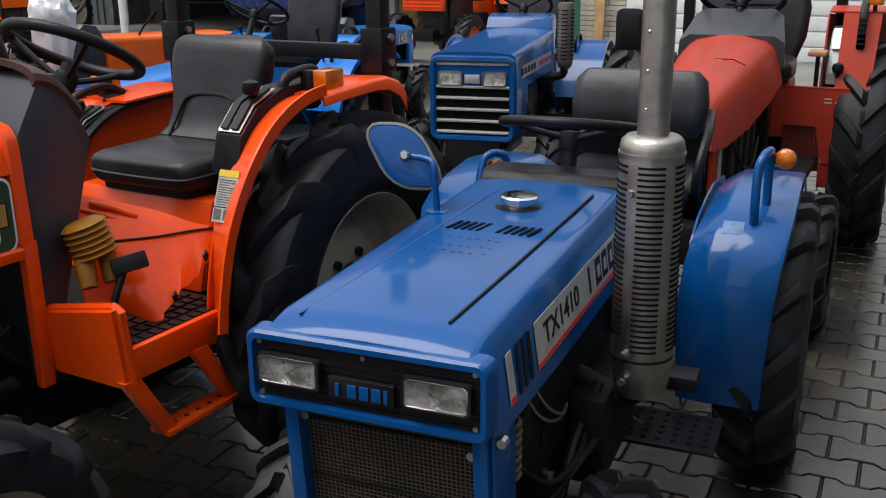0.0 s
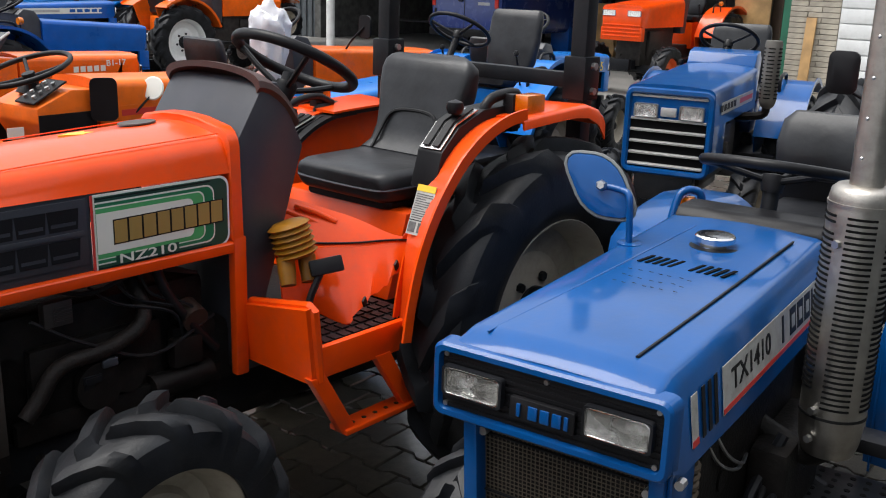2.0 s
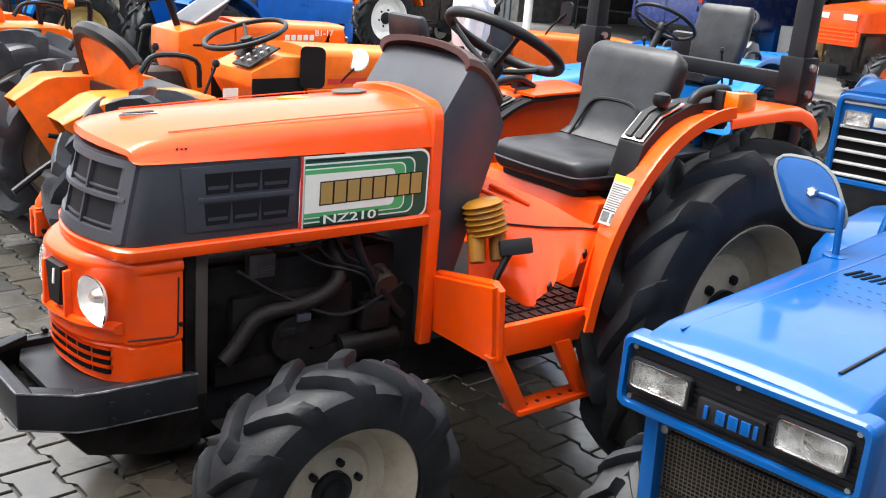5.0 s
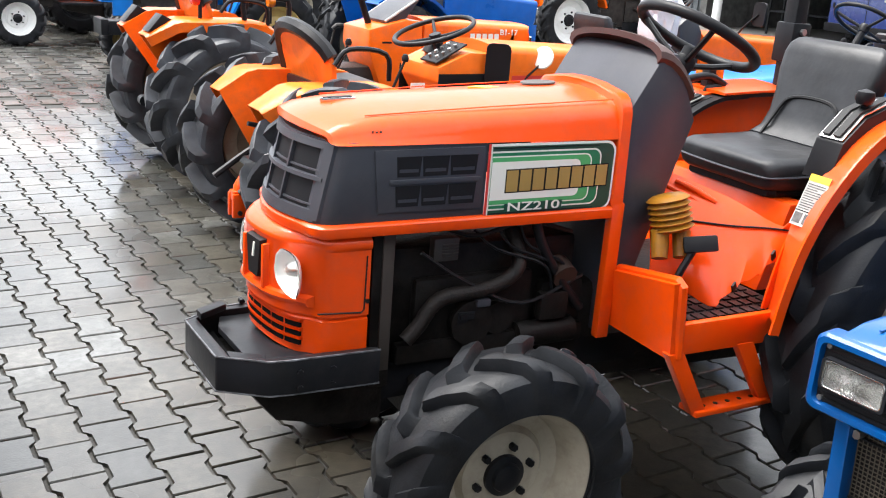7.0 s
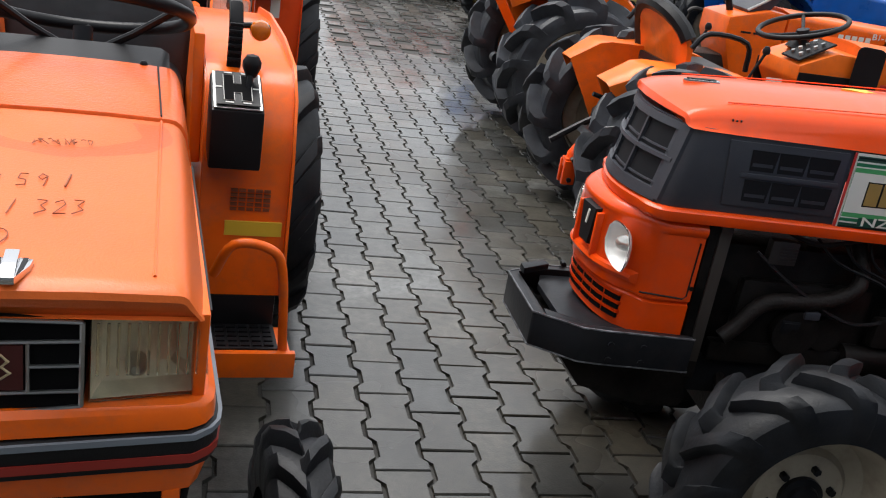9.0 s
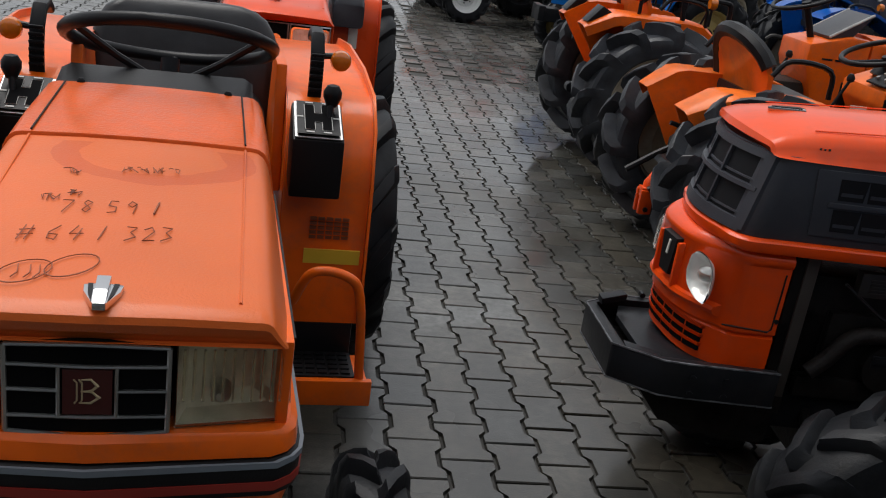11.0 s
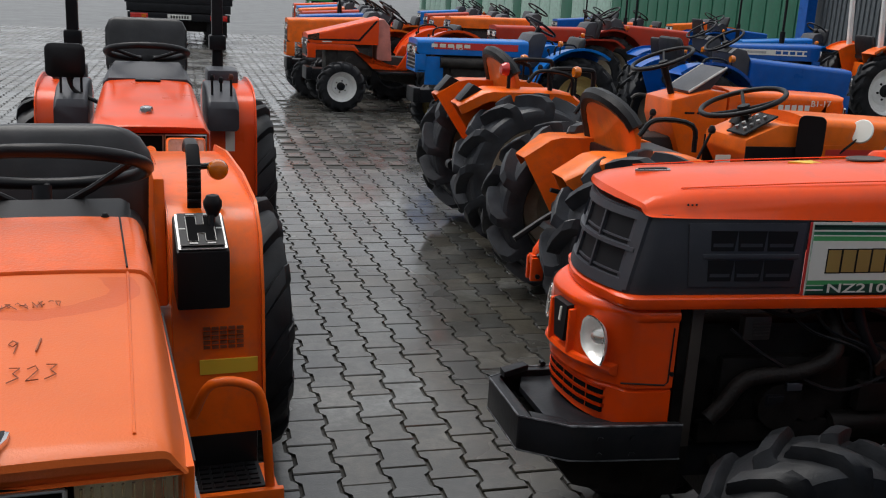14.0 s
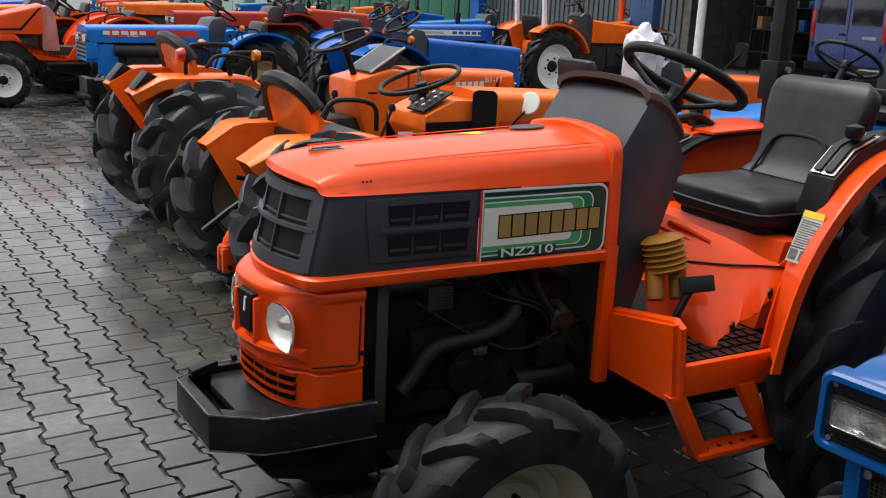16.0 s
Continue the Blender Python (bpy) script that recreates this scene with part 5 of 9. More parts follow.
    for i in range(3):
        part("injector_pipe", tube([(-0.90 - 0.015 * i, 0.17, 0.66), (-0.86 - 0.03 * i, 0.18, 0.74), (-0.72 - 0.05 * i, 0.165, 0.79), (-0.66 - 0.07 * i, 0.14, 0.84)], 0.004, 6, k=4), DARKMETAL, t)
    part("cable", tube([(-0.50, 0.17, 0.80), (-0.62, 0.176, 0.72), (-0.80, 0.18, 0.64), (-0.99, 0.175, 0.70)], 0.005, 6, k=5), INK, t)
    part("plug_connector", box(-0.70, -0.66, 0.17, 0.19, 0.645, 0.665, 0.003), DGREY, t)
    part("radiator", box(-0.43, -0.37, -0.16, 0.17, 0.45, 0.86, 0.008), IRON, t)
    part("radiator_side", box(-0.425, -0.395, 0.168, 0.176, 0.5, 0.86, 0.003), mat("dusty_radiator_edge", (0.04, 0.033, 0.028), 0.6, var=0.3), t)
    part("exhaust_pipe", tube([(-0.79, 0.1, 0.84), (-0.79, 0.165, 0.74), (-0.70, 0.172, 0.69), (-0.56, 0.175, 0.675), (-0.5, 0.178, 0.61), (-0.465, 0.18, 0.575)], 0.02, 12, k=5), mat("rusty_exhaust", (0.009, 0.0065, 0.0055), 0.6, var=0.4, scale=30, bump=0.6, bscale=120, dirt=0.4, dirt_color=(0.035, 0.022, 0.016), spec=0.3), t, "sooty exhaust pipe bent along the engine")
    part("relay_box", join(box(-0.60, -0.53, 0.15, 0.178, 0.775, 0.835, 0.004), *[box(-0.597, -0.553, 0.178, 0.181, 0.785 + 0.008 * i, 0.789 + 0.008 * i) for i in range(5)]), mat("dull_metal_box", (0.03, 0.026, 0.025), 0.5, metal=0.2, var=0.3), t)
    part("bracket", join(box(-0.66, -0.61, 0.15, 0.185, 0.60, 0.635, 0.004), box(-0.655, -0.615, 0.185, 0.188, 0.615, 0.63)), DARKMETAL, t)
    part("hose", tube([(-0.83, 0.16, 0.86), (-0.86, 0.17, 0.78), (-0.93, 0.17, 0.68), (-1.0, 0.165, 0.6)], 0.014, 10, k=5), BLACK, t)
    part("wiring", tube([(-0.55, 0.15, 0.86), (-0.66, 0.16, 0.83), (-0.8, 0.165, 0.86), (-0.95, 0.16, 0.82)], 0.006, 8, k=5), INK, t)
    part("filter", cyl((-0.93, 0.13, 0.72), (-0.93, 0.185, 0.70), 0.035, n=16), mat("brown_filter", (0.035, 0.02, 0.015), 0.5), t)
    part("frame_rail", join(box(-1.25, -0.3, 0.1, 0.14, 0.40, 0.5, 0.006), box(-1.25, -0.3, -0.14, -0.1, 0.40, 0.5, 0.006)), DARKMETAL, t)
    part("gearbox", join(prism([(-1.0, 0.36), (-1.0, 0.66), (-2.1, 0.7), (-2.2, 0.55), (-2.15, 0.32)], -0.14, 0.14, 0.03), cyl((-1.955, -0.4, 0.56), (-1.955, 0.4, 0.56), 0.085, n=16)), IRON, t)
    part("front_axle", join(prism([(-0.64, 0.27), (-0.64, 0.4), (-0.55, 0.4), (-0.55, 0.27)], -0.36, 0.36, 0.02), cyl((-0.6, -0.46, 0.325), (-0.6, 0.46, 0.325), 0.05, n=14), tube([(-0.7, -0.3, 0.36), (-0.72, 0.3, 0.36)], 0.012, 8)), IRON, t)
    part("steering_rod", tube([(-0.52, 0.1, 0.46), (-0.5, 0.22, 0.42), (-0.55, 0.36, 0.4)], 0.014, 8, k=4), IRON, t)
    for s in (1, -1):
        wheel(t, -0.6, s * 0.475, 0.335, 0.19, 0.195, CREAM, 13, 0.030, 0.03, turn=15)
        wheel(t, -1.955, s * 0.53, 0.56, 0.20, 0.305, CREAM, 12, 0.040, 0.045, turn=8, shoulder=0.6)
    # dash cowl
    prof = [(-1.06, 1.15), (-1.145, 1.285), (-1.16, 1.298), (-1.2, 1.296), (-1.285, 1.12), (-1.25, 1.02), (-1.15, 0.72), (-1.14, 0.52), (-1.06, 0.52)]
    part("dash_cowl", prism(prof, -0.2, 0.2, 0.014), DGREY, t, "matt dark grey dash cowl")
    def cap_slice(k):
        """One slice of the dash hood: a low arch with a thick rolled rim."""
        x, z, w_ = -1.132 - 0.13 * k, 1.286 - 0.10 * k * k, 0.208 + 0.004 * math.sin(math.pi * k)
        up = [(w_ * math.cos(radians(a)), 0.050 * math.sin(radians(a)) ** 0.7) for a in range(0, 181, 12)]
        return [(x, a, z + b) for a, b in up] + [(x, a * 0.93, z + b - 0.016) for a, b in up[::-1]]
    part("dash_cap", loft([cap_slice(k) for k in (0.0, 0.12, 0.3, 0.5, 0.7, 0.88, 1.0)]), mat("dark_brown_vinyl", (0.055, 0.028, 0.025), 0.35, var=0.15, bump=0.15, bscale=400), t, "dark brown dash hood")
    part("key_switch", cyl((-1.27, 0.15, 1.13), (-1.295, 0.16, 1.135), 0.012, n=10), BLACK, t)
    steering(t, -1.43, 1.322, 0.178, 28, column=0.34, tube_r=0.016, deep=0.085)
    # seat
    def seat_section(x, z, tilt, w, h, wing):
        """One slice across the padded shell: the sides stand proud of the middle by wing."""
        c, q = math.cos(radians(tilt)), math.sin(radians(tilt))
        pts = []
        for a, b in rrect(0, 0, w, h, h * 0.46):
            o = b - h / 2 + (wing * (2 * a / w) ** 2 if b > 0 else 0)
            pts.append((x + o * q, a, z + o * c))
        return pts
    cushion = [(-1.590, 0.972, 14, 0.345, 0.055, 0), (-1.594, 0.981, 10, 0.375, 0.074, 0.0), (-1.606, 0.988, 8, 0.405, 0.088, 0.002), (-1.64, 0.992, 5, 0.425, 0.097, 0.006), (-1.75, 0.986, 2, 0.43, 0.097, 0.016), (-1.83, 0.983, 4, 0.425, 0.095, 0.022), (-1.885, 0.990, 22, 0.40, 0.10, 0.024)]
    rest = [(-1.885, 0.992, 25, 0.39, 0.08, 0.024), (-1.922, 1.022, 55, 0.36, 0.085, 0.026), (-1.945, 1.075, 73, 0.35, 0.085, 0.024), (-1.962, 1.14, 78, 0.365, 0.08, 0.02), (-1.978, 1.21, 80, 0.395, 0.075, 0.016), (-1.99, 1.265, 80, 0.40, 0.07, 0.012), (-2.000, 1.295, 74, 0.39, 0.06, 0.006), (-2.012, 1.312, 55, 0.365, 0.045, 0.0), (-2.028, 1.318, 30, 0.32, 0.025, 0.0)]
    seat_thing = part("seat", loft([seat_section(*q) for q in cushion]), VINYL, t, "black vinyl bucket seat with piping")
    part("piping", tube([(-1.93, -0.216, 0.945), (-1.66, -0.214, 0.945), (-1.606, -0.19, 0.942), (-1.594, -0.15, 0.940), (-1.592, 0.0, 0.938), (-1.594, 0.15, 0.940), (-1.606, 0.19, 0.942), (-1.66, 0.214, 0.945), (-1.93, 0.216, 0.945)], 0.0045, 6, k=3), DGREY, seat_thing)
    part("seat_pan", loft([[(-1.63 - 0.37 * k, a, 0.893 + b) for a, b in rrect(0, 0, 0.38 * q, 0.03, 0.012)] for k, q in ((0, 0.9), (0.05, 1.0), (1.0, 1.0))]), BLACK, seat_thing)
    back = part("backrest", loft([seat_section(*q) for q in rest]), VINYL, t)
    part("seat_fold", tube([(-1.878, -0.13, 1.005), (-1.915, -0.122, 1.065), (-1.936, -0.10, 1.118), (-1.945, -0.05, 1.136), (-1.947, 0.05, 1.136), (-1.936, 0.10, 1.118), (-1.915, 0.122, 1.065), (-1.878, 0.13, 1.005)], 0.006, 6, k=4), INK, back)
    part("seat_base", prism([(-1.56, 0.62), (-1.64, 0.88), (-1.72, 0.88), (-1.72, 0.62)], -0.3, 0.26, 0.012), ORANGE, t)
    part("under_seat", box(-2.04, -1.725, -0.3, 0.34, 0.62, 0.87, 0.01), IRON, t)
    # fenders
    prof = [(-1.325, 0.638), (-1.343, 0.74), (-1.377, 0.859), (-1.43, 0.961), (-1.495, 1.046), (-1.56, 1.106), (-1.634, 1.15), (-1.715, 1.178), (-1.80, 1.189), (-1.93, 1.194), (-2.08, 1.196), (-2.19, 1.18), (-2.212, 1.16)]
    prof = [tuple(v) for v in smooth_path(prof, 4)]
    def skewed(pts, s):
        """The fender's top sheet: its inner edge lies further back, most of all at the foot."""
        secs = []
        for x, z in pts:
            k = min(1.0, max(0.0, (1.19 - z) / 0.5)) ** 0.6
            xi, zi = x - 0.122 * k, z - 0.004
            secs.append([(xi, s * 0.415, zi), (x, s * 0.57, z), (x - 0.007, s * 0.57, z - 0.005), (xi - 0.007, s * 0.415, zi - 0.005)])
        return loft(secs)
    for s in (1, -1):
        pr = prof if s > 0 else [(x - 0.12, z - 0.09) for x, z in prof]
        f = part("fender", join(skewed([p for p in pr if p[0] > (-1.81 if s > 0 else -1.93)], s), prism([(x - 0.095, z - 0.012) for x, z in pr if x > (-1.55 if s > 0 else -9)] + [(-1.60 if s > 0 else pr[-1][0] + 0.02, 0.64), (pr[0][0] - 0.10, 0.635)], s * 0.413, s * 0.419), strip_on([(x - 0.004, z - 0.001) for x, z in pr if x > (-1.81 if s > 0 else -1.93)], min(s * 0.564, s * 0.571), max(s * 0.564, s * 0.571), 0.03)), ORANGE, t)
        dx, dz = (0, 0) if s > 0 else (-0.12, -0.09)
        rear = []
        for x, zi, zo, drop in ((-1.785, 1.188, 1.188, 0.030), (-1.86, 1.192, 1.193, 0.030), (-1.93, 1.195, 1.197, 0.030), (-2.05, 1.199, 1.203, 0.032), (-2.12, 1.200, 1.203, 0.038), (-2.18, 1.186, 1.186, 0.048), (-2.21, 1.165, 1.164, 0.058), (-2.222, 1.145, 1.144, 0.056)):
            rear.append([(x + dx, s * y_, z + dz) for y_, z in ((0.345, zi - 0.008), (0.345, zi), (0.555, zo + 0.004), (0.568, zo), (0.574, zo - 0.008), (0.576, zo - drop), (0.570, zo - drop), (0.566, zo - 0.012))])
        part("fender_rear", loft(rear), ORANGE, f)
        con = part("lever_console", prism([(-1.47, 1.0), (-1.50, 1.10), (-1.57, 1.165), (-1.68, 1.205), (-1.86, 1.215), (-1.86, 1.135), (-1.70, 1.125), (-1.60, 1.10), (-1.52, 1.0)] if s > 0 else [(-1.47, 1.05), (-1.50, 1.10), (-1.57, 1.165), (-1.68, 1.205), (-1.86, 1.215), (-1.86, 1.195), (-1.69, 1.185), (-1.585, 1.145), (-1.52, 1.08), (-1.49, 1.04)], s * 0.355, s * 0.445, 0.004), BLACK, f, "black lever console")
        con.matrix_basis = Matrix.Translation((-0.05, 0.025, 0.005) if s > 0 else (-0.20, -0.03, -0.125))
        top = [(-1.503, 1.103), (-1.57, 1.168), (-1.66, 1.201)]
        part("slot_plate", strip_on([(x + 0.001, z + 0.003) for x, z in top], min(s * 0.362, s * 0.438), max(s * 0.362, s * 0.438), 0.003), SILVER, con)
        for ya, yb in ((0.371, 0.394), (0.406, 0.429)):
            part("slot_field", strip_on([(x + 0.004, z + 0.0075) for x, z in ((-1.507, 1.107), (-1.57, 1.168), (-1.655, 1.199))], min(s * ya, s * yb), max(s * ya, s * yb), 0.005), INK, con)
        if s < 0:
            part("console_rail", strip_on([(x + 0.13, z + 0.105) for x, z in pr if -2.12 < x < -1.66], -0.40, -0.32, 0.014), BLACK, con)
        lv = part("lever", tube([(-1.60, s * 0.41, 1.17), (-1.59, s * 0.412, 1.205)], 0.011, 10), BLACK, con)
        part("knob", place(lathe([(0, -0.022), (0.02, -0.016), (0.026, 0.0), (0.022, 0.016), (0, 0.024)], 16), pose(-1.587, s * 0.413, 1.215)), BLACK, lv)
        part("grab_handle", tube([(-1.748, 0.45, 1.14), (-1.752, 0.45, 1.20), (-1.775, 0.452, 1.232), (-1.83, 0.455, 1.245), (-1.892, 0.46, 1.243), (-1.905, 0.462, 1.19)], 0.016, 10, k=5) if s > 0 else tube([(-1.75, -0.45, 1.07), (-1.8, -0.46, 1.12), (-1.92, -0.46, 1.14), (-2.0, -0.46, 1.11)], 0.014, 10, k=5), BLACK, f)
        sg = part("turn_signal", box(-1.925 - 0.1 * (s < 0), -1.835 - 0.1 * (s < 0), s * 0.49, s * 0.545, 1.195 - 0.08 * (s < 0), 1.25 - 0.08 * (s < 0), 0.008, 2), AMBER, f, "amber turn signal")
        part("bracket", box(-1.86 - 0.1 * (s < 0), -1.825 - 0.1 * (s < 0), s * 0.46, s * 0.5, 1.14 - 0.08 * (s < 0), 1.25 - 0.08 * (s < 0), 0.006), BLACK, sg)
    ax_, bx_ = Vector((-1.452, 0.888)), Vector((-1.503, 1.019))
    def on_label(k0, k1, o):
        d = (bx_ - ax_).normalized()
        nn = Vector((d.y, -d.x)) * o
        return [tuple(ax_ + (bx_ - ax_) * k + nn) for k in (k0, k1)]
    lab = part("warning_label", strip_on(on_label(0.0, 1.0, 0.004), 0.435, 0.502, 0.003), DECAL_GR, t, "grey warning label with a yellow head")
    part("label_head", strip_on(on_label(0.87, 1.0, 0.0072), 0.435, 0.502, 0.001), DECAL_Y, lab)
    part("label_rule", strip_on(on_label(0.28, 0.30, 0.0072), 0.435, 0.502, 0.001), INK, lab)
    for i in range(11):
        part("label_line", strip_on(on_label(0.33 + 0.047 * i, 0.348 + 0.047 * i, 0.0072), 0.440, 0.440 + (0.058 if i % 4 else 0.036), 0.001), LABEL_INK, lab)
    for y0, y1 in ((0.439, 0.464), (0.472, 0.497)):
        part("label_picture", strip_on(on_label(0.05, 0.25, 0.0072), y0, y1, 0.001), LABEL_INK, lab)
    # rollbar behind the seat
    for s in (1, -1):
        yp = s * 0.42 + (0.03 if s > 0 else 0)
        part("rollbar_post", box(-2.285, -2.225, yp - 0.03, yp + 0.03, 0.6, 1.78, 0.01), DARKMETAL, t)
        hg = part("rollbar_hinge", box(-2.30, -2.21, yp - 0.042, yp + 0.042, 1.2, 1.34, 0.008), DARKMETAL, t)
        for z in (1.23, 1.31):
            part("bolt", cyl((-2.255, yp - 0.055, z), (-2.255, yp + 0.055, z), 0.012, n=8), SILVER, hg)
    part("rollbar_crossbar", box(-2.275, -2.235, -0.39, 0.42, 1.235, 1.285, 0.006), DARKMETAL, t)
    part("rear_hitch", join(box(-2.35, -2.1, -0.25, 0.25, 0.5, 0.75, 0.02), tube([(-2.2, 0.2, 0.4), (-2.7, 0.25, 0.35)], 0.02, 8), tube([(-2.2, -0.2, 0.4), (-2.7, -0.25, 0.35)], 0.02, 8)), IRON, t)
    # footwell
    for s in (1, -1):
        part("platform", join(box(-1.44, -1.08, s * 0.14, s * 0.455, 0.615, 0.632, 0.004), prism([(-1.085, 0.565), (-1.09, 0.65), (-1.475, 0.65), (-1.478, 0.585), (-1.44, 0.562)], s * 0.44, s * 0.462, 0.005)), ORANGE, t)
        mt = part("floor_mat", box(-1.52, -1.1, s * 0.18, s * 0.435, 0.632, 0.638, 0.003), BLACK, t, "black ribbed rubber floor mat")
        for i in range(11):
            for j in range(5):
                part("stud", box(-1.125 - i * 0.035, -1.15 - i * 0.035, s * (0.2 + j * 0.047), s * (0.235 + j * 0.047), 0.638, 0.643), BLACK, mt)
        tx = lambda z: -1.10 + (z - 0.555) * 0.1
        tb_ = part("toe_board", slab([(tx(0.715), s * 0.19, 0.715), (tx(0.765), s * 0.46, 0.765), (tx(0.555), s * 0.46, 0.555), (tx(0.555), s * 0.19, 0.555)][::s], 0.018), ORANGE, t)
        part("rolled_edge", tube([(tx(0.56) - 0.008, s * 0.192, 0.56), (tx(0.715) - 0.008, s * 0.192, 0.712), (tx(0.72) - 0.008, s * 0.21, 0.72), (tx(0.765) - 0.008, s * 0.445, 0.764), (tx(0.755) - 0.008, s * 0.46, 0.755), (tx(0.56) - 0.008, s * 0.46, 0.56)], 0.013, 8), ORANGE, tb_)
        for i in range(9):
            part("edge_slot", box(-1.15 - i * 0.034, -1.168 - i * 0.034, s * 0.447, s * 0.456, 0.6445, 0.6458), INK, t)
        st = part("step", join(box(-1.475, -1.19, s * 0.405, s * 0.475, 0.378, 0.394, 0.004), prism([(-1.072, 0.572), (-1.125, 0.572), (-1.232, 0.392), (-1.188, 0.380)], s * 0.435, s * 0.465, 0.004), prism([(-1.305, 0.572), (-1.365, 0.572), (-1.475, 0.382), (-1.425, 0.392)], s * 0.435, s * 0.465, 0.004)), ORANGE, t)
        for i in range(6):
            part("hole", cyl((-1.24 - i * 0.043, s * 0.445, 0.3935), (-1.24 - i * 0.043, s * 0.445, 0.3955), 0.007, n=8), INK, st)
    def sheet(rows, th, k=4):
        """A bent sheet through rows of points, with a thickness."""
        rows = [smooth_path(r_, k) for r_ in rows]
        bm = B()
        top = [[bm.verts.new(p + Vector((noise.noise(p * 14) * 0.006, noise.noise(p * 11) * 0.006, 0))) for p in r_] for r_ in rows]
        low = [[bm.verts.new(v.co + Vector((0.001, -th, -th))) for v in r_] for r_ in top]
        n, c = len(rows), len(rows[0])
        for a in range(n - 1):
            for b in range(c - 1):
                bm.faces.new((top[a][b], top[a][b + 1], top[a + 1][b + 1], top[a + 1][b]))
                bm.faces.new((low[a][b], low[a + 1][b], low[a + 1][b + 1], low[a][b + 1]))
        for b in range(c - 1):
            bm.faces.new((top[0][b], low[0][b], low[0][b + 1], top[0][b + 1])), bm.faces.new((top[-1][b], top[-1][b + 1], low[-1][b + 1], low[-1][b]))
        for a in range(n - 1):
            bm.faces.new((top[a][0], top[a + 1][0], low[a + 1][0], low[a][0])), bm.faces.new((top[a][-1], low[a][-1], low[a + 1][-1], top[a + 1][-1]))
        bmesh.ops.recalc_face_normals(bm, faces=bm.faces[:])
        return bm
    upper = [(-1.26, 0.04, 0.966), (-1.317, 0.10, 0.950), (-1.375, 0.175, 0.928), (-1.43, 0.25, 0.902), (-1.497, 0.342, 0.858), (-1.556, 0.402, 0.848)]
    brow = [(-1.225, 0.10, 0.905), (-1.285, 0.150, 0.895), (-1.345, 0.215, 0.882), (-1.415, 0.288, 0.868), (-1.485, 0.345, 0.850), (-1.558, 0.404, 0.844)]
    ridge = [(-1.215, 0.155, 0.845), (-1.265, 0.195, 0.842), (-1.325, 0.243, 0.840), (-1.395, 0.298, 0.840), (-1.475, 0.348, 0.843), (-1.56, 0.406, 0.840)]
    fold = [(-1.215, 0.158, 0.836), (-1.27, 0.204, 0.833), (-1.32, 0.245, 0.832), (-1.38, 0.290, 0.832), (-1.43, 0.321, 0.835), (-1.48, 0.352, 0.838), (-1.53, 0.387, 0.838), (-1.562, 0.408, 0.836)]
    hem = [(-1.185, 0.225, 0.705), (-1.245, 0.27, 0.676), (-1.290, 0.366, 0.6455), (-1.318, 0.372, 0.664), (-1.372, 0.380, 0.709), (-1.428, 0.387, 0.737), (-1.474, 0.392, 0.772), (-1.53, 0.402, 0.812)]
    # the torn hem runs in short jags between those corners
    fold, hem = smooth_path(fold, 3), smooth_path(hem, 3)
    rj = random.Random(11)
    hem = [tuple(Vector(p) + (Vector((rj.uniform(-0.009, 0.009), 0.0, rj.uniform(-0.007, 0.007))) if q > 7 else Vector())) for q, p in enumerate(hem)]
    mid = [tuple((Vector(a) * 0.5 + Vector(b) * 0.5) + Vector((0, 0.006, 0.004))) for a, b in zip(fold, hem)]
    torn = part("torn_panel", sheet([upper, brow, ridge], 0.004), ORANGE, t, "bent orange sheet panel over the gearbox")
    flap = part("torn_flap", sheet([[tuple(p) for p in fold], mid, hem], 0.004, 1), ORANGE, torn, "torn orange sheet flap hanging over the floor mat")
    part("torn_lip", sheet([[(-1.50, 0.372, 0.852), (-1.53, 0.392, 0.850), (-1.562, 0.410, 0.846)], [(-1.515, 0.378, 0.874), (-1.54, 0.400, 0.897), (-1.566, 0.414, 0.892)]], 0.003), ORANGE, torn)
    for i in range(3):
        k0, k1 = Vector((-1.300, 0.135, 0.932)), Vector((-1.372, 0.232, 0.889))
        o = Vector((-0.010 + 0.022 * i, -0.004 - 0.013 * i, 0.004 - 0.017 * i))
        part("rib", tube([tuple(k0 + o), tuple(k0.lerp(k1, 0.5) + o + Vector((0, 0.003, 0.004))), tuple(k1 + o)], 0.008, 8), ORANGE, torn)
    part("panel_gap", tube([(x, y_ + 0.001, z + 0.004) for x, y_, z in ridge], 0.003, 6, k=4), INK, torn)
    for p in ((-1.457, 0.392, 0.785), (-1.345, 0.379, 0.700)):
        part("hole", place(box(-0.010, 0.010, -0.002, 0.004, -0.012, 0.012, 0.001), pose(*p, 0, 30, 20)), INK, flap)
    # yellow bellows and cylinders
    part("bellows", lathe([(0, -0.045)] + [(0.043 + (0.006 if i % 2 else -0.003), -0.045 + i * 0.0078) for i in range(13)] + [(0.035, 0.052), (0, 0.056)], 24, pose(-1.19, 0.262, 0.882, 14, 10, 0) @ Matrix.Diagonal((1.2, 1.2, 1.0, 1))), YELLOW, t, "yellow ribbed plastic bellows")
    for dx, dy in ((0.03, 0.01), (-0.035, 0.02)):
        part("yellow_cup", lathe([(0, -0.034), (0.018, -0.034), (0.021, 0.0), (0.021, 0.03), (0.016, 0.035), (0, 0.035)], 18, pose(-1.185 + dx, 0.268 + dy, 0.805, 25, -14, 0) @ Matrix.Scale(1.15, 4)), YELLOW, t)
    pd = part("pedal_arm", tube([(-1.172, 0.315, 0.65), (-1.195, 0.33, 0.745), (-1.225, 0.333, 0.80)], 0.010, 8), DARKMETAL, t)
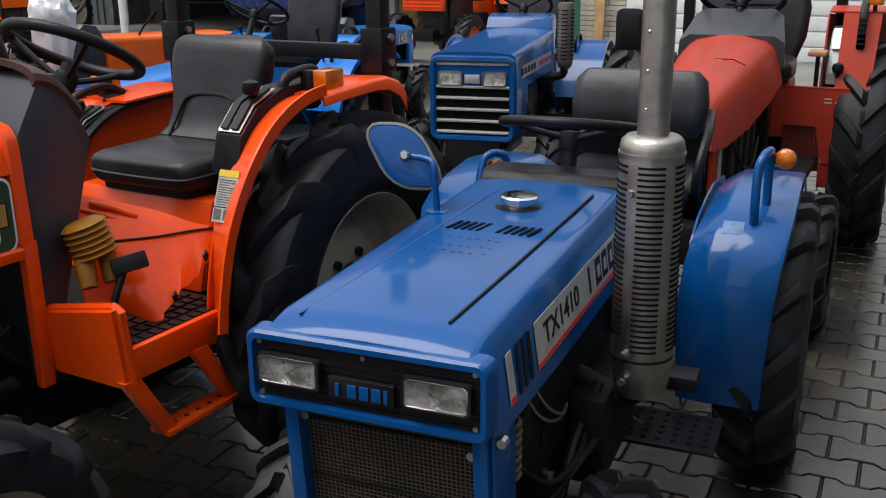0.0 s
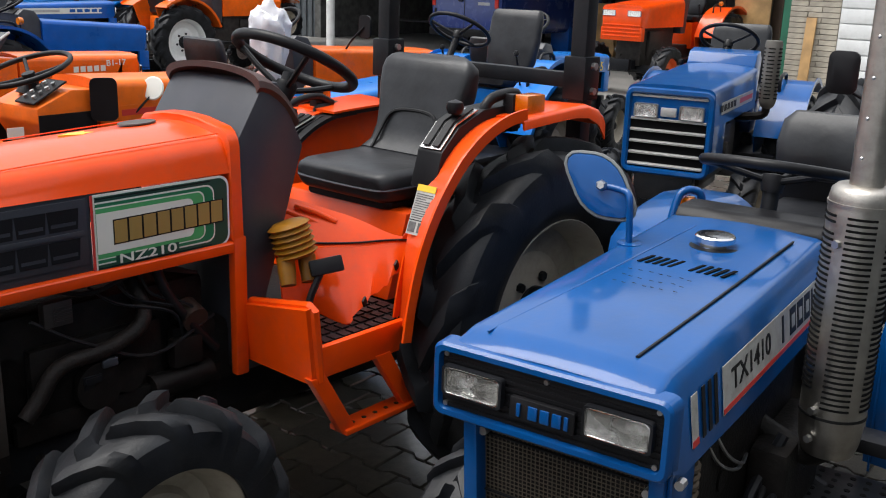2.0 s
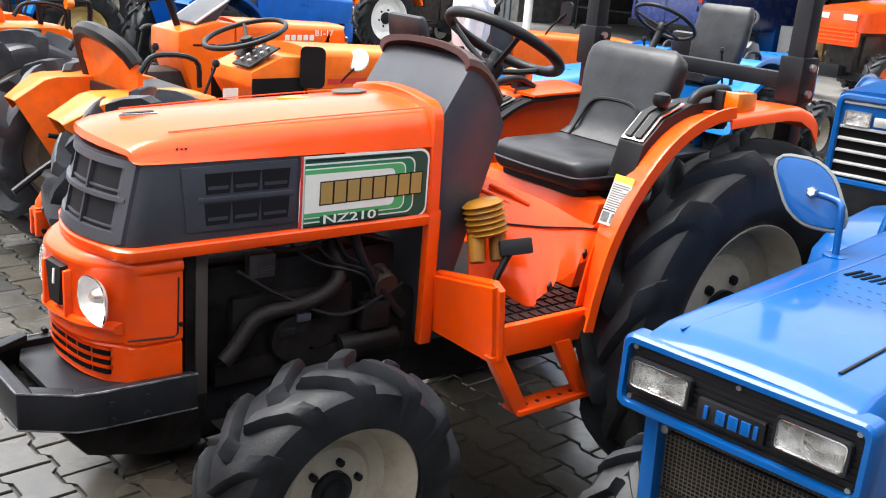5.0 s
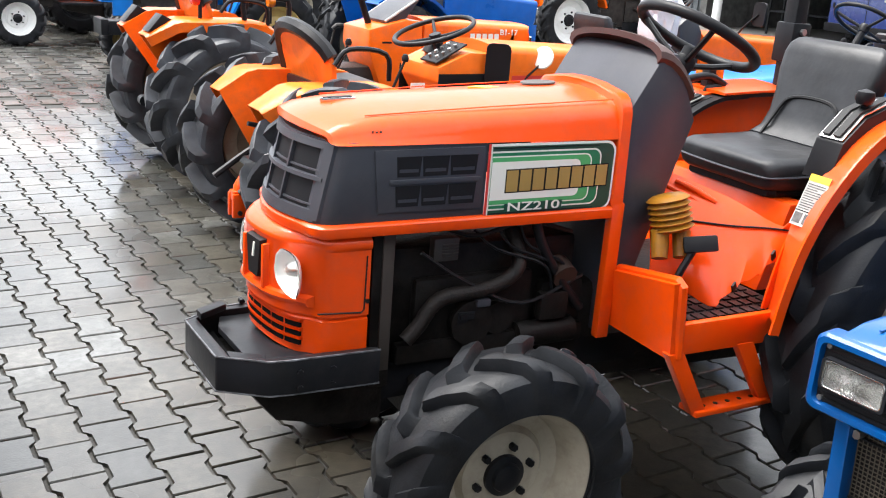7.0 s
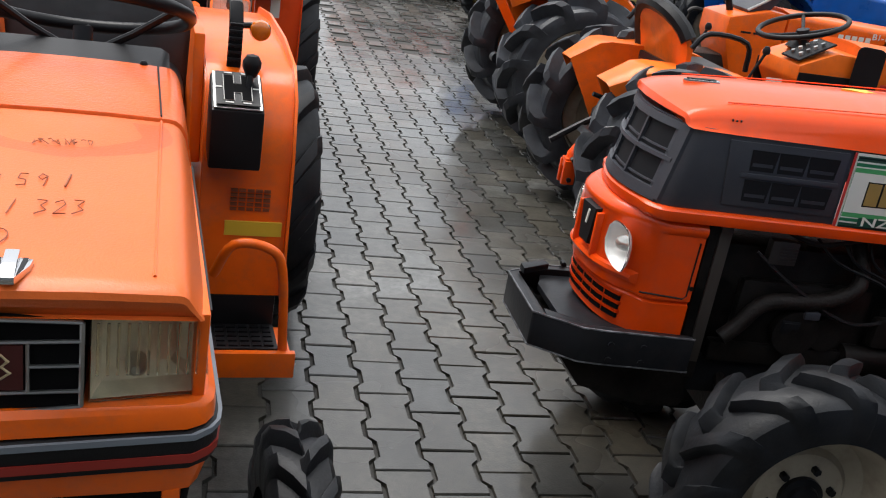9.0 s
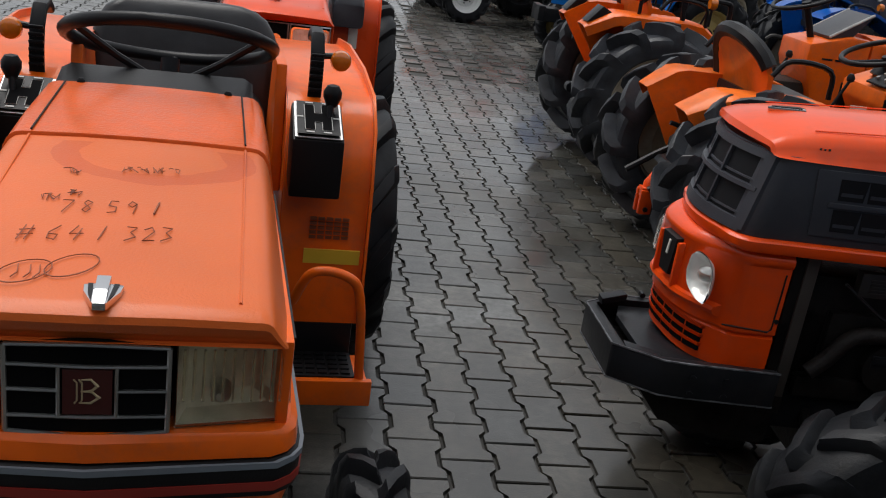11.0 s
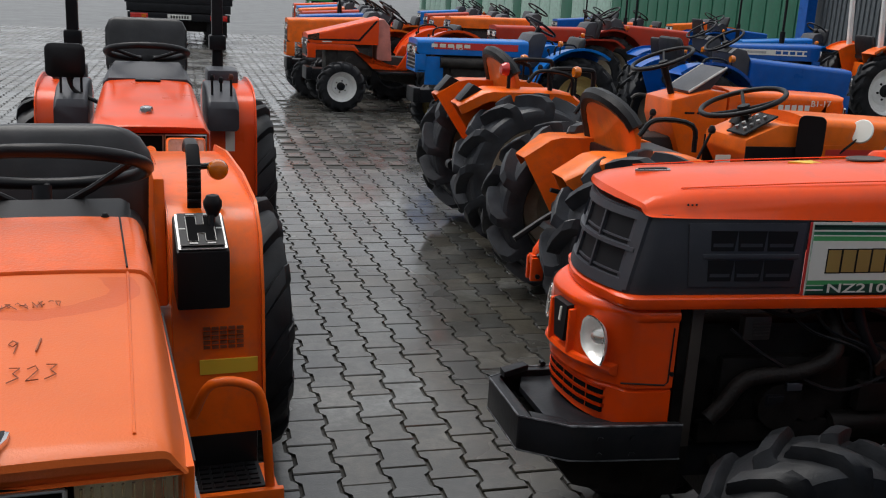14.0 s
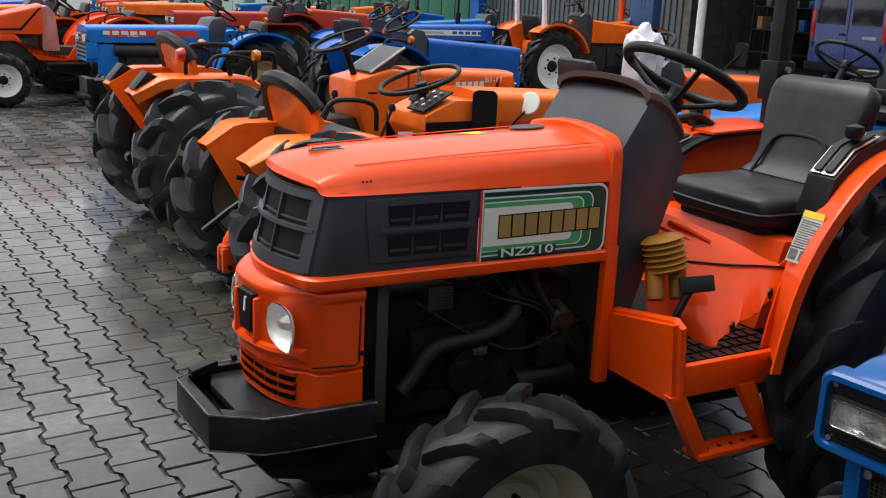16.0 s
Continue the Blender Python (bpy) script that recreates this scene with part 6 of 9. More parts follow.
    part("pedal", place(box(-0.046, 0.046, -0.008, 0.008, -0.022, 0.022, 0.006), pose(-1.238, 0.342, 0.818, 24, 8, -28)), BLACK, pd, "black rubber pedal pad")
    return t


# ---- the blue tractor with the slotted upright silencer ----
def blue_tractor(m):
    t = thing("tractor", "glossy blue compact tractor with black lamp panel and tall stainless silencer", "tractor", m, "tractors in the yard")
    hw = 0.235
    def sec(x, zb, zt, w=hw, r=0.022):
        return arch(x, w, zb, zt, r, crown=0.006, lean=0.03)
    hood = part("hood", loft([sec(-0.002, 0.905, 0.926, hw - 0.004, 0.012), sec(-0.006, 0.80, 0.931, hw, 0.016), sec(-0.064, 0.776, 0.9475), sec(-0.076, 0.775, 0.9495), sec(-0.4, 0.765, 0.957), sec(-0.8, 0.765, 0.966), sec(-1.09, 0.765, 0.974)], caps=True), BLUE, t)
    # raised middle of the hood and its crease
    part("hood_ridge", tube([(-0.085, 0.125, 0.9555), (-0.4, 0.135, 0.9625), (-0.98, 0.15, 0.977)], 0.0035, 6), INK, hood)
    part("hood_ridge", tube([(-0.045, -0.151, 0.9485), (-0.35, -0.131, 0.9585), (-0.98, -0.095, 0.9765)], 0.0024, 6), BLUE, hood)
    for cy in (-0.06, 0.06):
        for i in range(5):
            y0 = cy - 0.036 + i * 0.018
            part("vent_slot", slab([(-0.60, y0, 0.9705), (-0.60, y0 + 0.008, 0.9705), (-0.66, y0 + 0.021, 0.9722), (-0.66, y0 + 0.013, 0.9722)], 0.002), HOLE, hood)
    cap = part("fuel_cap", lathe([(0, 0), (0.036, 0), (0.036, 0.012), (0.047, 0.014), (0.048, 0.026), (0.044, 0.03), (0.02, 0.032), (0, 0.032)], 28, pose(-0.83, 0.005, 0.972)), CHROME, hood, "chrome fuel cap")
    part("cap_well", lathe([(0, 0), (0.058, 0), (0.058, 0.002), (0, 0.002)], 28, pose(-0.825, 0.005, 0.9715)), INK, hood)
    rs = random.Random(5)
    for row in range(3):
        for k in range(7):
            x0, y0 = -0.44 - row * 0.045 + rs.uniform(-0.006, 0.006), -0.085 + k * 0.022 + rs.uniform(-0.004, 0.004)
            part("pen_mark", slab([(x0, y0, 0.9675 + row * 0.0012), (x0 + 0.001, y0 + 0.009, 0.9675 + row * 0.0012), (x0 - 0.0005, y0 + 0.0095, 0.9678 + row * 0.0012), (x0 - 0.0015, y0 + rs.uniform(0, 0.001), 0.9680 + row * 0.0012)], 0.0006), INK, hood)
    # bezel, black panel, lamps
    def ringf(x, w, h, r, zc=0.858):
        return [(x, a, zc + b) for a, b in rrect(0, 0, w, h, r)]
    part("bezel", loft([ringf(-0.03, 0.47, 0.148, 0.02), ringf(0.008, 0.466, 0.146, 0.02), ringf(0.014, 0.456, 0.136, 0.018), ringf(0.014, 0.438, 0.116, 0.014), ringf(0.0, 0.432, 0.11, 0.012)], caps=False), BLUE, t, "blue lamp surround")
    pan = part("lamp_panel", box(-0.02, 0.002, -0.219, 0.219, 0.80, 0.916, 0.004), BLACK, t, "black ribbed lamp panel")
    for i in range(9):
        part("rib", box(0.002, 0.0045, -0.214, 0.214, 0.806 + i * 0.0125, 0.8115 + i * 0.0125), BLACK, pan)
    for s in (1, -1):
        lamp = headlamp(t, 0.021, s * 0.142, 0.864, 0.118, 0.054, rim_mat=DARKMETAL, ribs=0, bowl=REFLECTOR_M, depth=0.018, thin=True)
        part("rim", place(tube([(0, a, b) for a, b in rrect(0, 0, 0.114, 0.050, 0.008)], 0.0022, 6, closed=True), pose(0.0225, s * 0.142, 0.864)), CHROME, lamp)
        part("reflector_step", box(0.004, 0.012, s * 0.142 + 0.006, s * 0.142 + 0.05, 0.874, 0.884, 0.003), REFLECTOR_W, lamp)
        for k in (0.019, 0.013):
            part("reflector_ring", place(tube([(0, k * math.cos(a), k * math.sin(a)) for a in (2 * math.pi * i / 20 for i in range(20))], 0.0018, 6, closed=True), pose(0.0165, s * 0.142 + 0.022, 0.859)), REFLECTOR_W, lamp)
        part("reflector_eye", lathe([(0, 0), (0.016, 0.001), (0.02, 0.004), (0.014, 0.008), (0, 0.009)], 18, pose(0.006, s * 0.142 + 0.022, 0.857, 0, 90, 0)), REFLECTOR_W, lamp)
        part("reflector_step", prism([(0.004, 0.852), (0.014, 0.853), (0.008, 0.880), (0.004, 0.880)], s * 0.142 - 0.048, s * 0.142 - 0.018, 0.001), REFLECTOR_W, lamp)
        for z in (0.809, 0.908):
            part("screw", cyl((0.0, s * 0.207, z), (0.007, s * 0.207, z), 0.005, n=8), SILVER, pan)
    part("screw", cyl((0.0, 0.0, 0.905), (0.007, 0.0, 0.905), 0.005, n=8), SILVER, pan)
    bd = part("nameplate", loft([[(x, a, 0.845 + b) for a, b in rrect(-0.002, 0, 0.128 * q, 0.042 * q, 0.004)] for x, q in ((0.004, 1), (0.013, 1), (0.015, 0.96))]), BLACK, t, "black nameplate with raised blue marks")
    for i in range(5):
        y0 = -0.05 + i * 0.0235
        part("raised_mark", box(0.015, 0.019, y0, y0 + (0.008 if i in (0, 4) else 0.018), 0.832, 0.857, 0.0015), BLUE, bd)
    # lower shroud: posts, mesh, side panel
    for y in (-0.165, 0.205):
        part("shroud_post", prism([(-0.015, 0.79), (-0.055, 0.79), (-0.09, 0.40), (-0.05, 0.40)], y - 0.014, y + 0.014, 0.004), BLUE, t)
    part("side_panel", prism([(-0.03, 0.79), (-0.06, 0.40), (-0.16, 0.40), (-0.14, 0.79)], 0.219, 0.229, 0.003), BLUE, t)
    part("side_panel", prism([(-0.03, 0.79), (-0.06, 0.40), (-0.16, 0.40), (-0.14, 0.79)], -0.189, -0.179, 0.003), BLUE, t)
    g = part("radiator_grille", prism([(-0.05, 0.79), (-0.085, 0.40), (-0.1, 0.40), (-0.065, 0.79)], -0.152, 0.192), IRON, t, "dark wire-mesh radiator grille")
    n_ = 38
    bmw = B()
    for i in range(n_):
        y0 = -0.150 + 0.34 * i / n_
        bmw = join(bmw, tube([(-0.049, y0, 0.785), (-0.083, y0, 0.405)], 0.0012, 4))
    for i in range(44):
        z = 0.785 - 0.38 * i / 44
        x0 = -0.049 - 0.034 * (0.785 - z) / 0.38
        bmw = join(bmw, tube([(x0, -0.15, z), (x0, 0.19, z)], 0.0012, 4))
    tagged(part("wire_mesh", bmw, mat("grey_wire", (0.085, 0.072, 0.055), 0.6, spec=0.2), g), kind="stuff")
    for z in (0.745, 0.62):
        part("grille_bar", box(-0.05 - 0.09 * (0.79 - z), -0.042 - 0.09 * (0.79 - z), -0.15, 0.19, z - 0.0015, z + 0.0015), DARKMETAL, g)
    for y, z in ((-0.145, 0.755), (0.185, 0.735), (-0.215, 0.78), (0.24, 0.77)):
        part("bolt", cyl((-0.05, y, z), (-0.03, y, z), 0.009, n=8), SILVER, t)
    # side stripe: plates on the near flank
    y = hw + 0.001
    lean_in = Matrix(((1, 0, 0, 0), (0, 1, -0.143, 0.143 * 0.765 + 0.0015), (0, 0, 1, 0), (0, 0, 0, 1)))  # the flank leans inwards
    def flank(pts, yy, mm, par, nm="stripe"):
        return part(nm, place(prism(pts, yy - 0.0015, yy), lean_in), mm, par)
    def stripe_piece(x0, x1, mm, z0, z1, yy, par, nm="stripe"):
        return flank([(x0, z0(x0)), (x0, z1(x0)), (x1, z1(x1)), (x1, z0(x1))], yy, mm, par, nm)
    lo, hi = (lambda x: 0.806 - 0.0 * x), (lambda x: 0.900 - 0.0 * x)
    a = stripe_piece(-0.105, -0.135, DECAL_GR, lo, hi, y + 0.002, t)
    stripe_piece(-0.105, -0.135, DECAL_R, lo, lambda x: 0.818, y + 0.003, a, "red_edge")
    for i in range(3):
        stripe_piece(-0.158 - i * 0.033, -0.174 - i * 0.033, INK, lo, hi, y + 0.002, t)
    b = stripe_piece(-0.27, -1.06, DECAL_GR, lo, hi, y + 0.002, t)
    stripe_piece(-0.27, -1.06, DECAL_R, lambda x: 0.808, lambda x: 0.818, y + 0.003, b, "red_edge")
    text_part("lettering", "TX1410", 0.062, INK, b, lean_in @ Matrix.Translation((-0.445, y + 0.0028, 0.858)) @ SIDE @ Matrix.Diagonal((1.25, 1, 1, 1)), 0.0006)
    for i in range(5):
        stripe_piece(-0.66 - i * 0.062, -0.66 - i * 0.062 - (0.014 if i in (0, 4) else 0.048), INK, lambda x: 0.83, lambda x: 0.89, y + 0.003, b, "mark")
        if 0 < i < 4:
            stripe_piece(-0.672 - i * 0.062, -0.697 - i * 0.062, DECAL_GR, lambda x: 0.845, lambda x: 0.873, y + 0.0036, b, "mark_gap")
    # silencer and stack
    sx, sy, q = -0.70, 0.345, 0.0695
    sil = part("silencer", lathe([(0.03, 0.585), (0.055, 0.595), (0.064, 0.625), (q, 0.68), (q, 1.165), (q - 0.003, 1.182), (0.056, 1.192), (0.036, 1.194)], 36, pose(sx, sy, 0)), STEEL, t, "stainless steel silencer with rows of slots")
    part("band", lathe([(q, 1.150), (q + 0.0025, 1.150), (q + 0.0025, 1.158), (q, 1.158)], 36, pose(sx, sy, 0)), STEEL, sil)
    part("band", lathe([(q, 0.688), (q + 0.002, 0.688), (q + 0.002, 0.694), (q, 0.694)], 36, pose(sx, sy, 0)), INK, sil)
    for a0 in (12, -58, 82, 152, -128):
        for i in range(34):
            if a0 == -58 and i in (0, 1, 2, 31):
                continue
            z = 0.716 + i * 0.0126
            pts = [(sx + (q + 0.0002) * math.cos(radians(a0 + d)), sy + (q + 0.0002) * math.sin(radians(a0 + d)), z) for d in range(-24, 25, 6)]
            part("slot", tube(pts, 0.0030, 5), HOLE, sil)
    for z in (1.075, 0.705, 0.64):
        p = Vector((sx + q * math.cos(radians(-23)), sy + q * math.sin(radians(-23)), z))
        part("bolt", cyl(p, p + Vector((0.010, -0.004, 0)), 0.009, n=6), SILVER, sil)
    pipe = part("stack_pipe", loft([[(sx + a, sy + b, z) for a, b in rrect(0, 0, 0.066, 0.066, 0.022, 3)] for z in (1.19, 2.05)]), STEEL, t, "square steel exhaust stack with rivets")
    for i in range(8):
        part("rivet", lathe([(0, 0), (0.004, 0), (0.002, 0.002), (0, 0.0025)], 8, pose(sx + 0.033, sy - 0.012, 1.25 + i * 0.08, 0, 90, 0)), SILVER, pipe)
    part("exhaust_elbow", tube([(sx, sy, 0.6), (sx - 0.01, sy - 0.06, 0.57), (sx - 0.02, sy - 0.2, 0.62)], 0.03, 12, k=4), IRON, t)
    # engine side and running gear
    for nm, bm in (("engine", box(-0.95, -0.22, -0.13, 0.15, 0.42, 0.765, 0.02)), ("crankcase", box(-0.6, -0.35, 0.145, 0.19, 0.5, 0.68, 0.015)), ("fan", cyl((-0.24, -0.05, 0.58), (-0.18, -0.05, 0.58), 0.11, n=20)), ("pulley", cyl((-0.3, 0.12, 0.52), (-0.3, 0.2, 0.52), 0.045, n=16)), ("oil_filler", cyl((-0.42, 0.14, 0.6), (-0.42, 0.205, 0.6), 0.03, n=12))):
        part(nm, bm, IRON, t)
    for i in range(2):
        part("injector_pipe", tube([(-0.30 - 0.05 * i, 0.19, 0.74), (-0.36 - 0.05 * i, 0.21, 0.66), (-0.48 - 0.03 * i, 0.215, 0.60), (-0.60, 0.20, 0.58)], 0.004, 6, k=4), SILVER, t)
    part("engine_side", prism([(-0.16, 0.36), (-0.18, 0.60), (-0.30, 0.72), (-0.95, 0.72), (-0.98, 0.36)], 0.152, 0.20, 0.012), IRON, t)
    # dark block added only to fill the unlit engine side
    part("side_tank", box(-0.95, -0.60, 0.201, 0.29, 0.38, 0.60, 0.02), IRON, t)
    for i in range(4):
        part("bolt", cyl((-0.3 - 0.16 * i, 0.2, 0.42 + 0.05 * (i % 2)), (-0.3 - 0.16 * i, 0.212, 0.42 + 0.05 * (i % 2)), 0.012, n=6), SILVER, t)
    part("clamp_pipe", tube([(-0.22, 0.21, 0.44), (-0.40, 0.235, 0.43), (-0.58, 0.225, 0.50), (-0.66, 0.26, 0.62)], 0.013, 8, k=5), DARKMETAL, t)
    part("coil_hose", tube([(-0.20 + 0.016 * math.cos(a), 0.2 + 0.016 * math.sin(a), 0.61 + 0.018 * a / 6.2832) for a in (2 * math.pi * k / 12 for k in range(84))], 0.007, 6), mat("dusty_hose", (0.13, 0.095, 0.065), 0.6, var=0.2), t)
    part("oil_filter", lathe([(0, 0), (0.04, 0), (0.044, 0.01), (0.044, 0.07), (0.035, 0.08), (0, 0.08)], 20, pose(-0.22, 0.18, 0.46, -70, 20, 0)), mat("dusty_white_filter", (0.16, 0.15, 0.14), 0.5, var=0.2, dirt=0.4), t)
    part("fuel_line", tube([(-0.25, 0.2, 0.6), (-0.35, 0.24, 0.52), (-0.55, 0.25, 0.5), (-0.75, 0.22, 0.56)], 0.007, 8, k=5), INK, t)
    part("linkage_rod", tube([(-0.3, 0.23, 0.47), (-0.62, 0.27, 0.50), (-1.0, 0.31, 0.53)], 0.008, 8), DARKMETAL, t)
    part("gearbox", join(prism([(-0.9, 0.34), (-0.9, 0.66), (-1.75, 0.64), (-1.8, 0.5), (-1.7, 0.28)], -0.12, 0.13, 0.03), cyl((-1.6, -0.35, 0.43), (-1.6, 0.45, 0.43), 0.075, n=16)), IRON, t)
    part("front_axle", join(prism([(-0.42, 0.22), (-0.42, 0.33), (-0.34, 0.33), (-0.34, 0.22)], -0.3, 0.34, 0.015), cyl((-0.38, -0.4, 0.26), (-0.38, 0.42, 0.26), 0.04, n=12)), IRON, t)
    part("front_frame", box(-0.8, -0.06, -0.12, 0.13, 0.33, 0.43, 0.015), DARKMETAL, t)
    for s, y_ in ((1, 0.36), (-1, -0.35)):
        wheel(t, -0.38, y_, 0.262, 0.15, 0.14, CREAM, 13, 0.026, 0.02, turn=20)
    for y_ in (0.565, -0.37):
        wheel(t, -1.62, y_, 0.43, 0.22, 0.25, CREAM, 15, 0.036, 0.05, turn=5)
    # mirror
    arm = part("mirror_arm", tube([(-0.74, -0.175, 0.955), (-0.74, -0.182, 1.06), (-0.745, -0.19, 1.085), (-0.75, -0.215, 1.092), (-0.745, -0.262, 1.096)], 0.0085, 10, k=4), BLUE, t)
    part("mount", lathe([(0, 0), (0.03, 0), (0.03, 0.006), (0, 0.008)], 16, pose(-0.74, -0.175, 0.962)), BLUE, arm)
    mir = part("mirror_back", place(loft([[(x, a + b * -0.55, b) for a, b in rrect(0, 0, 0.138 * q, 0.152 * q, 0.05 * q)] for x, q in ((0.014, 0.75), (0.010, 0.95), (-0.006, 1.0))]), pose(-0.752, -0.268, 1.093, 0, -12, 12)), BLUE, arm, "blue painted mirror back")
    part("mirror_trim", place(tube([(0.0, a + b * -0.55, b) for a, b in rrect(0, 0, 0.140, 0.154, 0.05)], 0.0055, 6, closed=True), pose(-0.752, -0.268, 1.093, 0, -12, 12)), mat("grey_rubber_trim", (0.16, 0.17, 0.17), 0.6), mir)
    part("mirror_glass", place(loft([[(x, a + b * -0.55, b) for a, b in rrect(0, 0, 0.132, 0.146, 0.048)] for x in (-0.007, -0.010)]), pose(-0.752, -0.268, 1.093, 0, -12, 12)), MIRRORGLASS, mir)
    part("nut", place(lathe([(0, 0), (0.014, 0), (0.014, 0.016), (0.009, 0.022), (0, 0.022)], 6), pose(-0.742, -0.258, 1.097, 0, 78, 12)), SILVER, mir)
    # dash, wheel, seat
    part("dashboard", prism([(-1.07, 0.70), (-1.07, 0.975), (-1.1, 1.0), (-1.2, 1.0), (-1.25, 0.95), (-1.15, 0.7)], -0.19, 0.2, 0.012), BLACK, t)
    for i in range(4):
        part("dash_louvre", box(-1.098, -1.092, -0.16, 0.16, 0.965 + i * 0.008, 0.968 + i * 0.008), SILVER, t)
    steering(t, -1.24, 1.105, 0.19, 12, y=0.02, column=0.14, tube_r=0.015)
    part("seat", loft([[(-1.42 - 0.36 * k, 0.1 + a, 0.86 + top + b) for a, b in rrect(0, 0, w_, h_, h_ * 0.4)] for k, w_, h_, top in ((0, 0.4, 0.06, 0), (0.08, 0.44, 0.09, 0.01), (0.6, 0.44, 0.1, 0), (1.0, 0.4, 0.09, 0.02))]), VINYL, t, "worn black vinyl seat")
    part("backrest", loft([[(-1.74 - 0.05 * k + b, 0.1 + a, 1.0 + 0.2 * k) for a, b in rrect(0, 0, w_, h_, h_ * 0.42)] for k, w_, h_ in ((0, 0.38, 0.05), (0.12, 0.42, 0.085), (0.5, 0.44, 0.1), (0.85, 0.42, 0.085), (1.0, 0.36, 0.045))]), VINYL, t)
    part("back_shell", box(-1.79, -1.77, -0.12, 0.32, 0.86, 1.03, 0.01), BLACK, t)
    part("seat_frame", prism([(-1.45, 0.6), (-1.45, 0.83), (-1.8, 0.83), (-1.8, 0.6)], -0.05, 0.25, 0.01), DARKMETAL, t)
    part("side_rail", tube([(-1.5, 0.33, 0.82), (-1.45, 0.34, 0.95), (-1.55, 0.35, 1.05), (-1.75, 0.33, 1.08)], 0.014, 8, k=4), BLACK, t)
    # fenders: a flat strip with a set-back inner border and a turned-down outer edge
    prof = [(-1.215, 0.345), (-1.165, 0.50), (-1.142, 0.66), (-1.155, 0.77), (-1.205, 0.845), (-1.31, 0.886), (-1.45, 0.905), (-1.60, 0.916), (-1.85, 0.89), (-2.0, 0.82)]
    edge_in, edge_out = (0.346, 0.345, 0.346, 0.355, 0.365, 0.375, 0.38, 0.38, 0.38, 0.38), (0.580, 0.585, 0.596, 0.606, 0.616, 0.621, 0.622, 0.622, 0.622, 0.622)
    for y0, y1 in ((0.365, 0.618), (-0.16, -0.44)):
        s = 1 if y1 > y0 else -1
        o = 0.0 if s > 0 else 0.19
        def fender_ring(i):
            (xa, za), (xb, zb_) = prof[max(i - 1, 0)], prof[min(i + 1, len(prof) - 1)]
            d = Vector((xb - xa, zb_ - za)).normalized()
            nx, nz = d.y, -d.x  # towards the wheel
            x, z = prof[i]
            a, b = edge_in[i] - o, edge_out[i] - o
            line = [(a, 0.045), (a + 0.03, 0.022), (a + 0.062, 0.002), (a + 0.07, 0.0), (b - 0.012, 0.0), (b, 0.006), (b + 0.002, 0.034), (b - 0.004, 0.034), (b - 0.007, 0.010), (a + 0.07, 0.006), (a + 0.03, 0.029), (a, 0.052)]
            return [(x - abs(nx) * k, s * y_, z - abs(nz) * k) for y_, k in line]
        f = part("fender", join(loft([fender_ring(i) for i in range(len(prof))]), prism([(x - 0.03, z - 0.035) for x, z in prof] + [(-1.95, 0.5), (-1.25, 0.34)], y0 - 0.003, y0 + 0.003)), BLUE, t)
        yc = y0 + (y1 - y0) * 0.62
        part("worn_patch", slab([(-1.2085, s * (0.445 - o), 0.8475), (-1.2085, s * (0.50 - o), 0.8475), (-1.26, s * (0.50 - o), 0.8685), (-1.26, s * (0.445 - o), 0.8685)][::s], 0.001), mat("scuffed_blue_paint", (0.10, 0.19, 0.33), 0.5, var=0.25, scale=30), f)
        hoop = [(-1.265, yc, 0.855), (-1.25, yc, 0.91), (-1.262, yc, 1.01), (-1.285, yc + 0.01, 1.045), (-1.33, yc + 0.02, 1.05), (-1.365, yc + 0.02, 1.03), (-1.375, yc + 0.02, 0.89)]
        if s < 0:
            hoop = [(-1.345, -0.30, 0.83), (-1.36, -0.298, 0.90), (-1.385, -0.293, 0.955), (-1.40, -0.28, 0.972), (-1.42, -0.262, 0.974), (-1.435, -0.240, 0.955), (-1.45, -0.235, 0.86)]
        part("grab_rail", tube(hoop, 0.0125, 10, k=4), BLUE, f)
        lx, ly, lz = (-1.37, yc + 0.06, 1.025) if s > 0 else (-1.42, -0.268, 0.928)
        sg = part("turn_signal", lathe([(0, -0.012), (0.03, -0.012), (0.034, 0.0), (0.03, 0.018), (0.02, 0.026), (0, 0.03)], 20, pose(lx, ly, lz, 0, 90, 0) @ Matrix.Scale(0.85, 4)), AMBER, f, "round amber turn signal")
        part("stem", cyl((lx - 0.015, ly - 0.045, lz - 0.03), (lx - 0.015, ly, lz - 0.028), 0.007, n=8), BLUE, sg)
    st = part("step_plate", box(-1.13, -0.92, 0.25, 0.5, 0.335, 0.347, 0.006), DARKMETAL, t, "dark perforated step plate")
    rs = random.Random(2)
    for i in range(5):
        for j in range(6):
            part("hole", cyl((-0.95 - i * 0.037, 0.275 + j * 0.039, 0.3465), (-0.95 - i * 0.037, 0.275 + j * 0.039, 0.3485), 0.008, n=8), HOLE, st)
    part("step_arm", tube([(-1.02, 0.1, 0.42), (-1.02, 0.3, 0.34)], 0.015, 8), DARKMETAL, t)
    part("brake_pedal", join(tube([(-0.9, 0.24, 0.42), (-0.84, 0.33, 0.55), (-0.83, 0.35, 0.58)], 0.01, 8), box(-0.87, -0.79, 0.36, 0.46, 0.565, 0.60, 0.006)), BLACK, t)
    part("lever", tube([(-1.2, 0.3, 0.5), (-1.25, 0.33, 0.85)], 0.008, 8), SILVER, t)
    return t


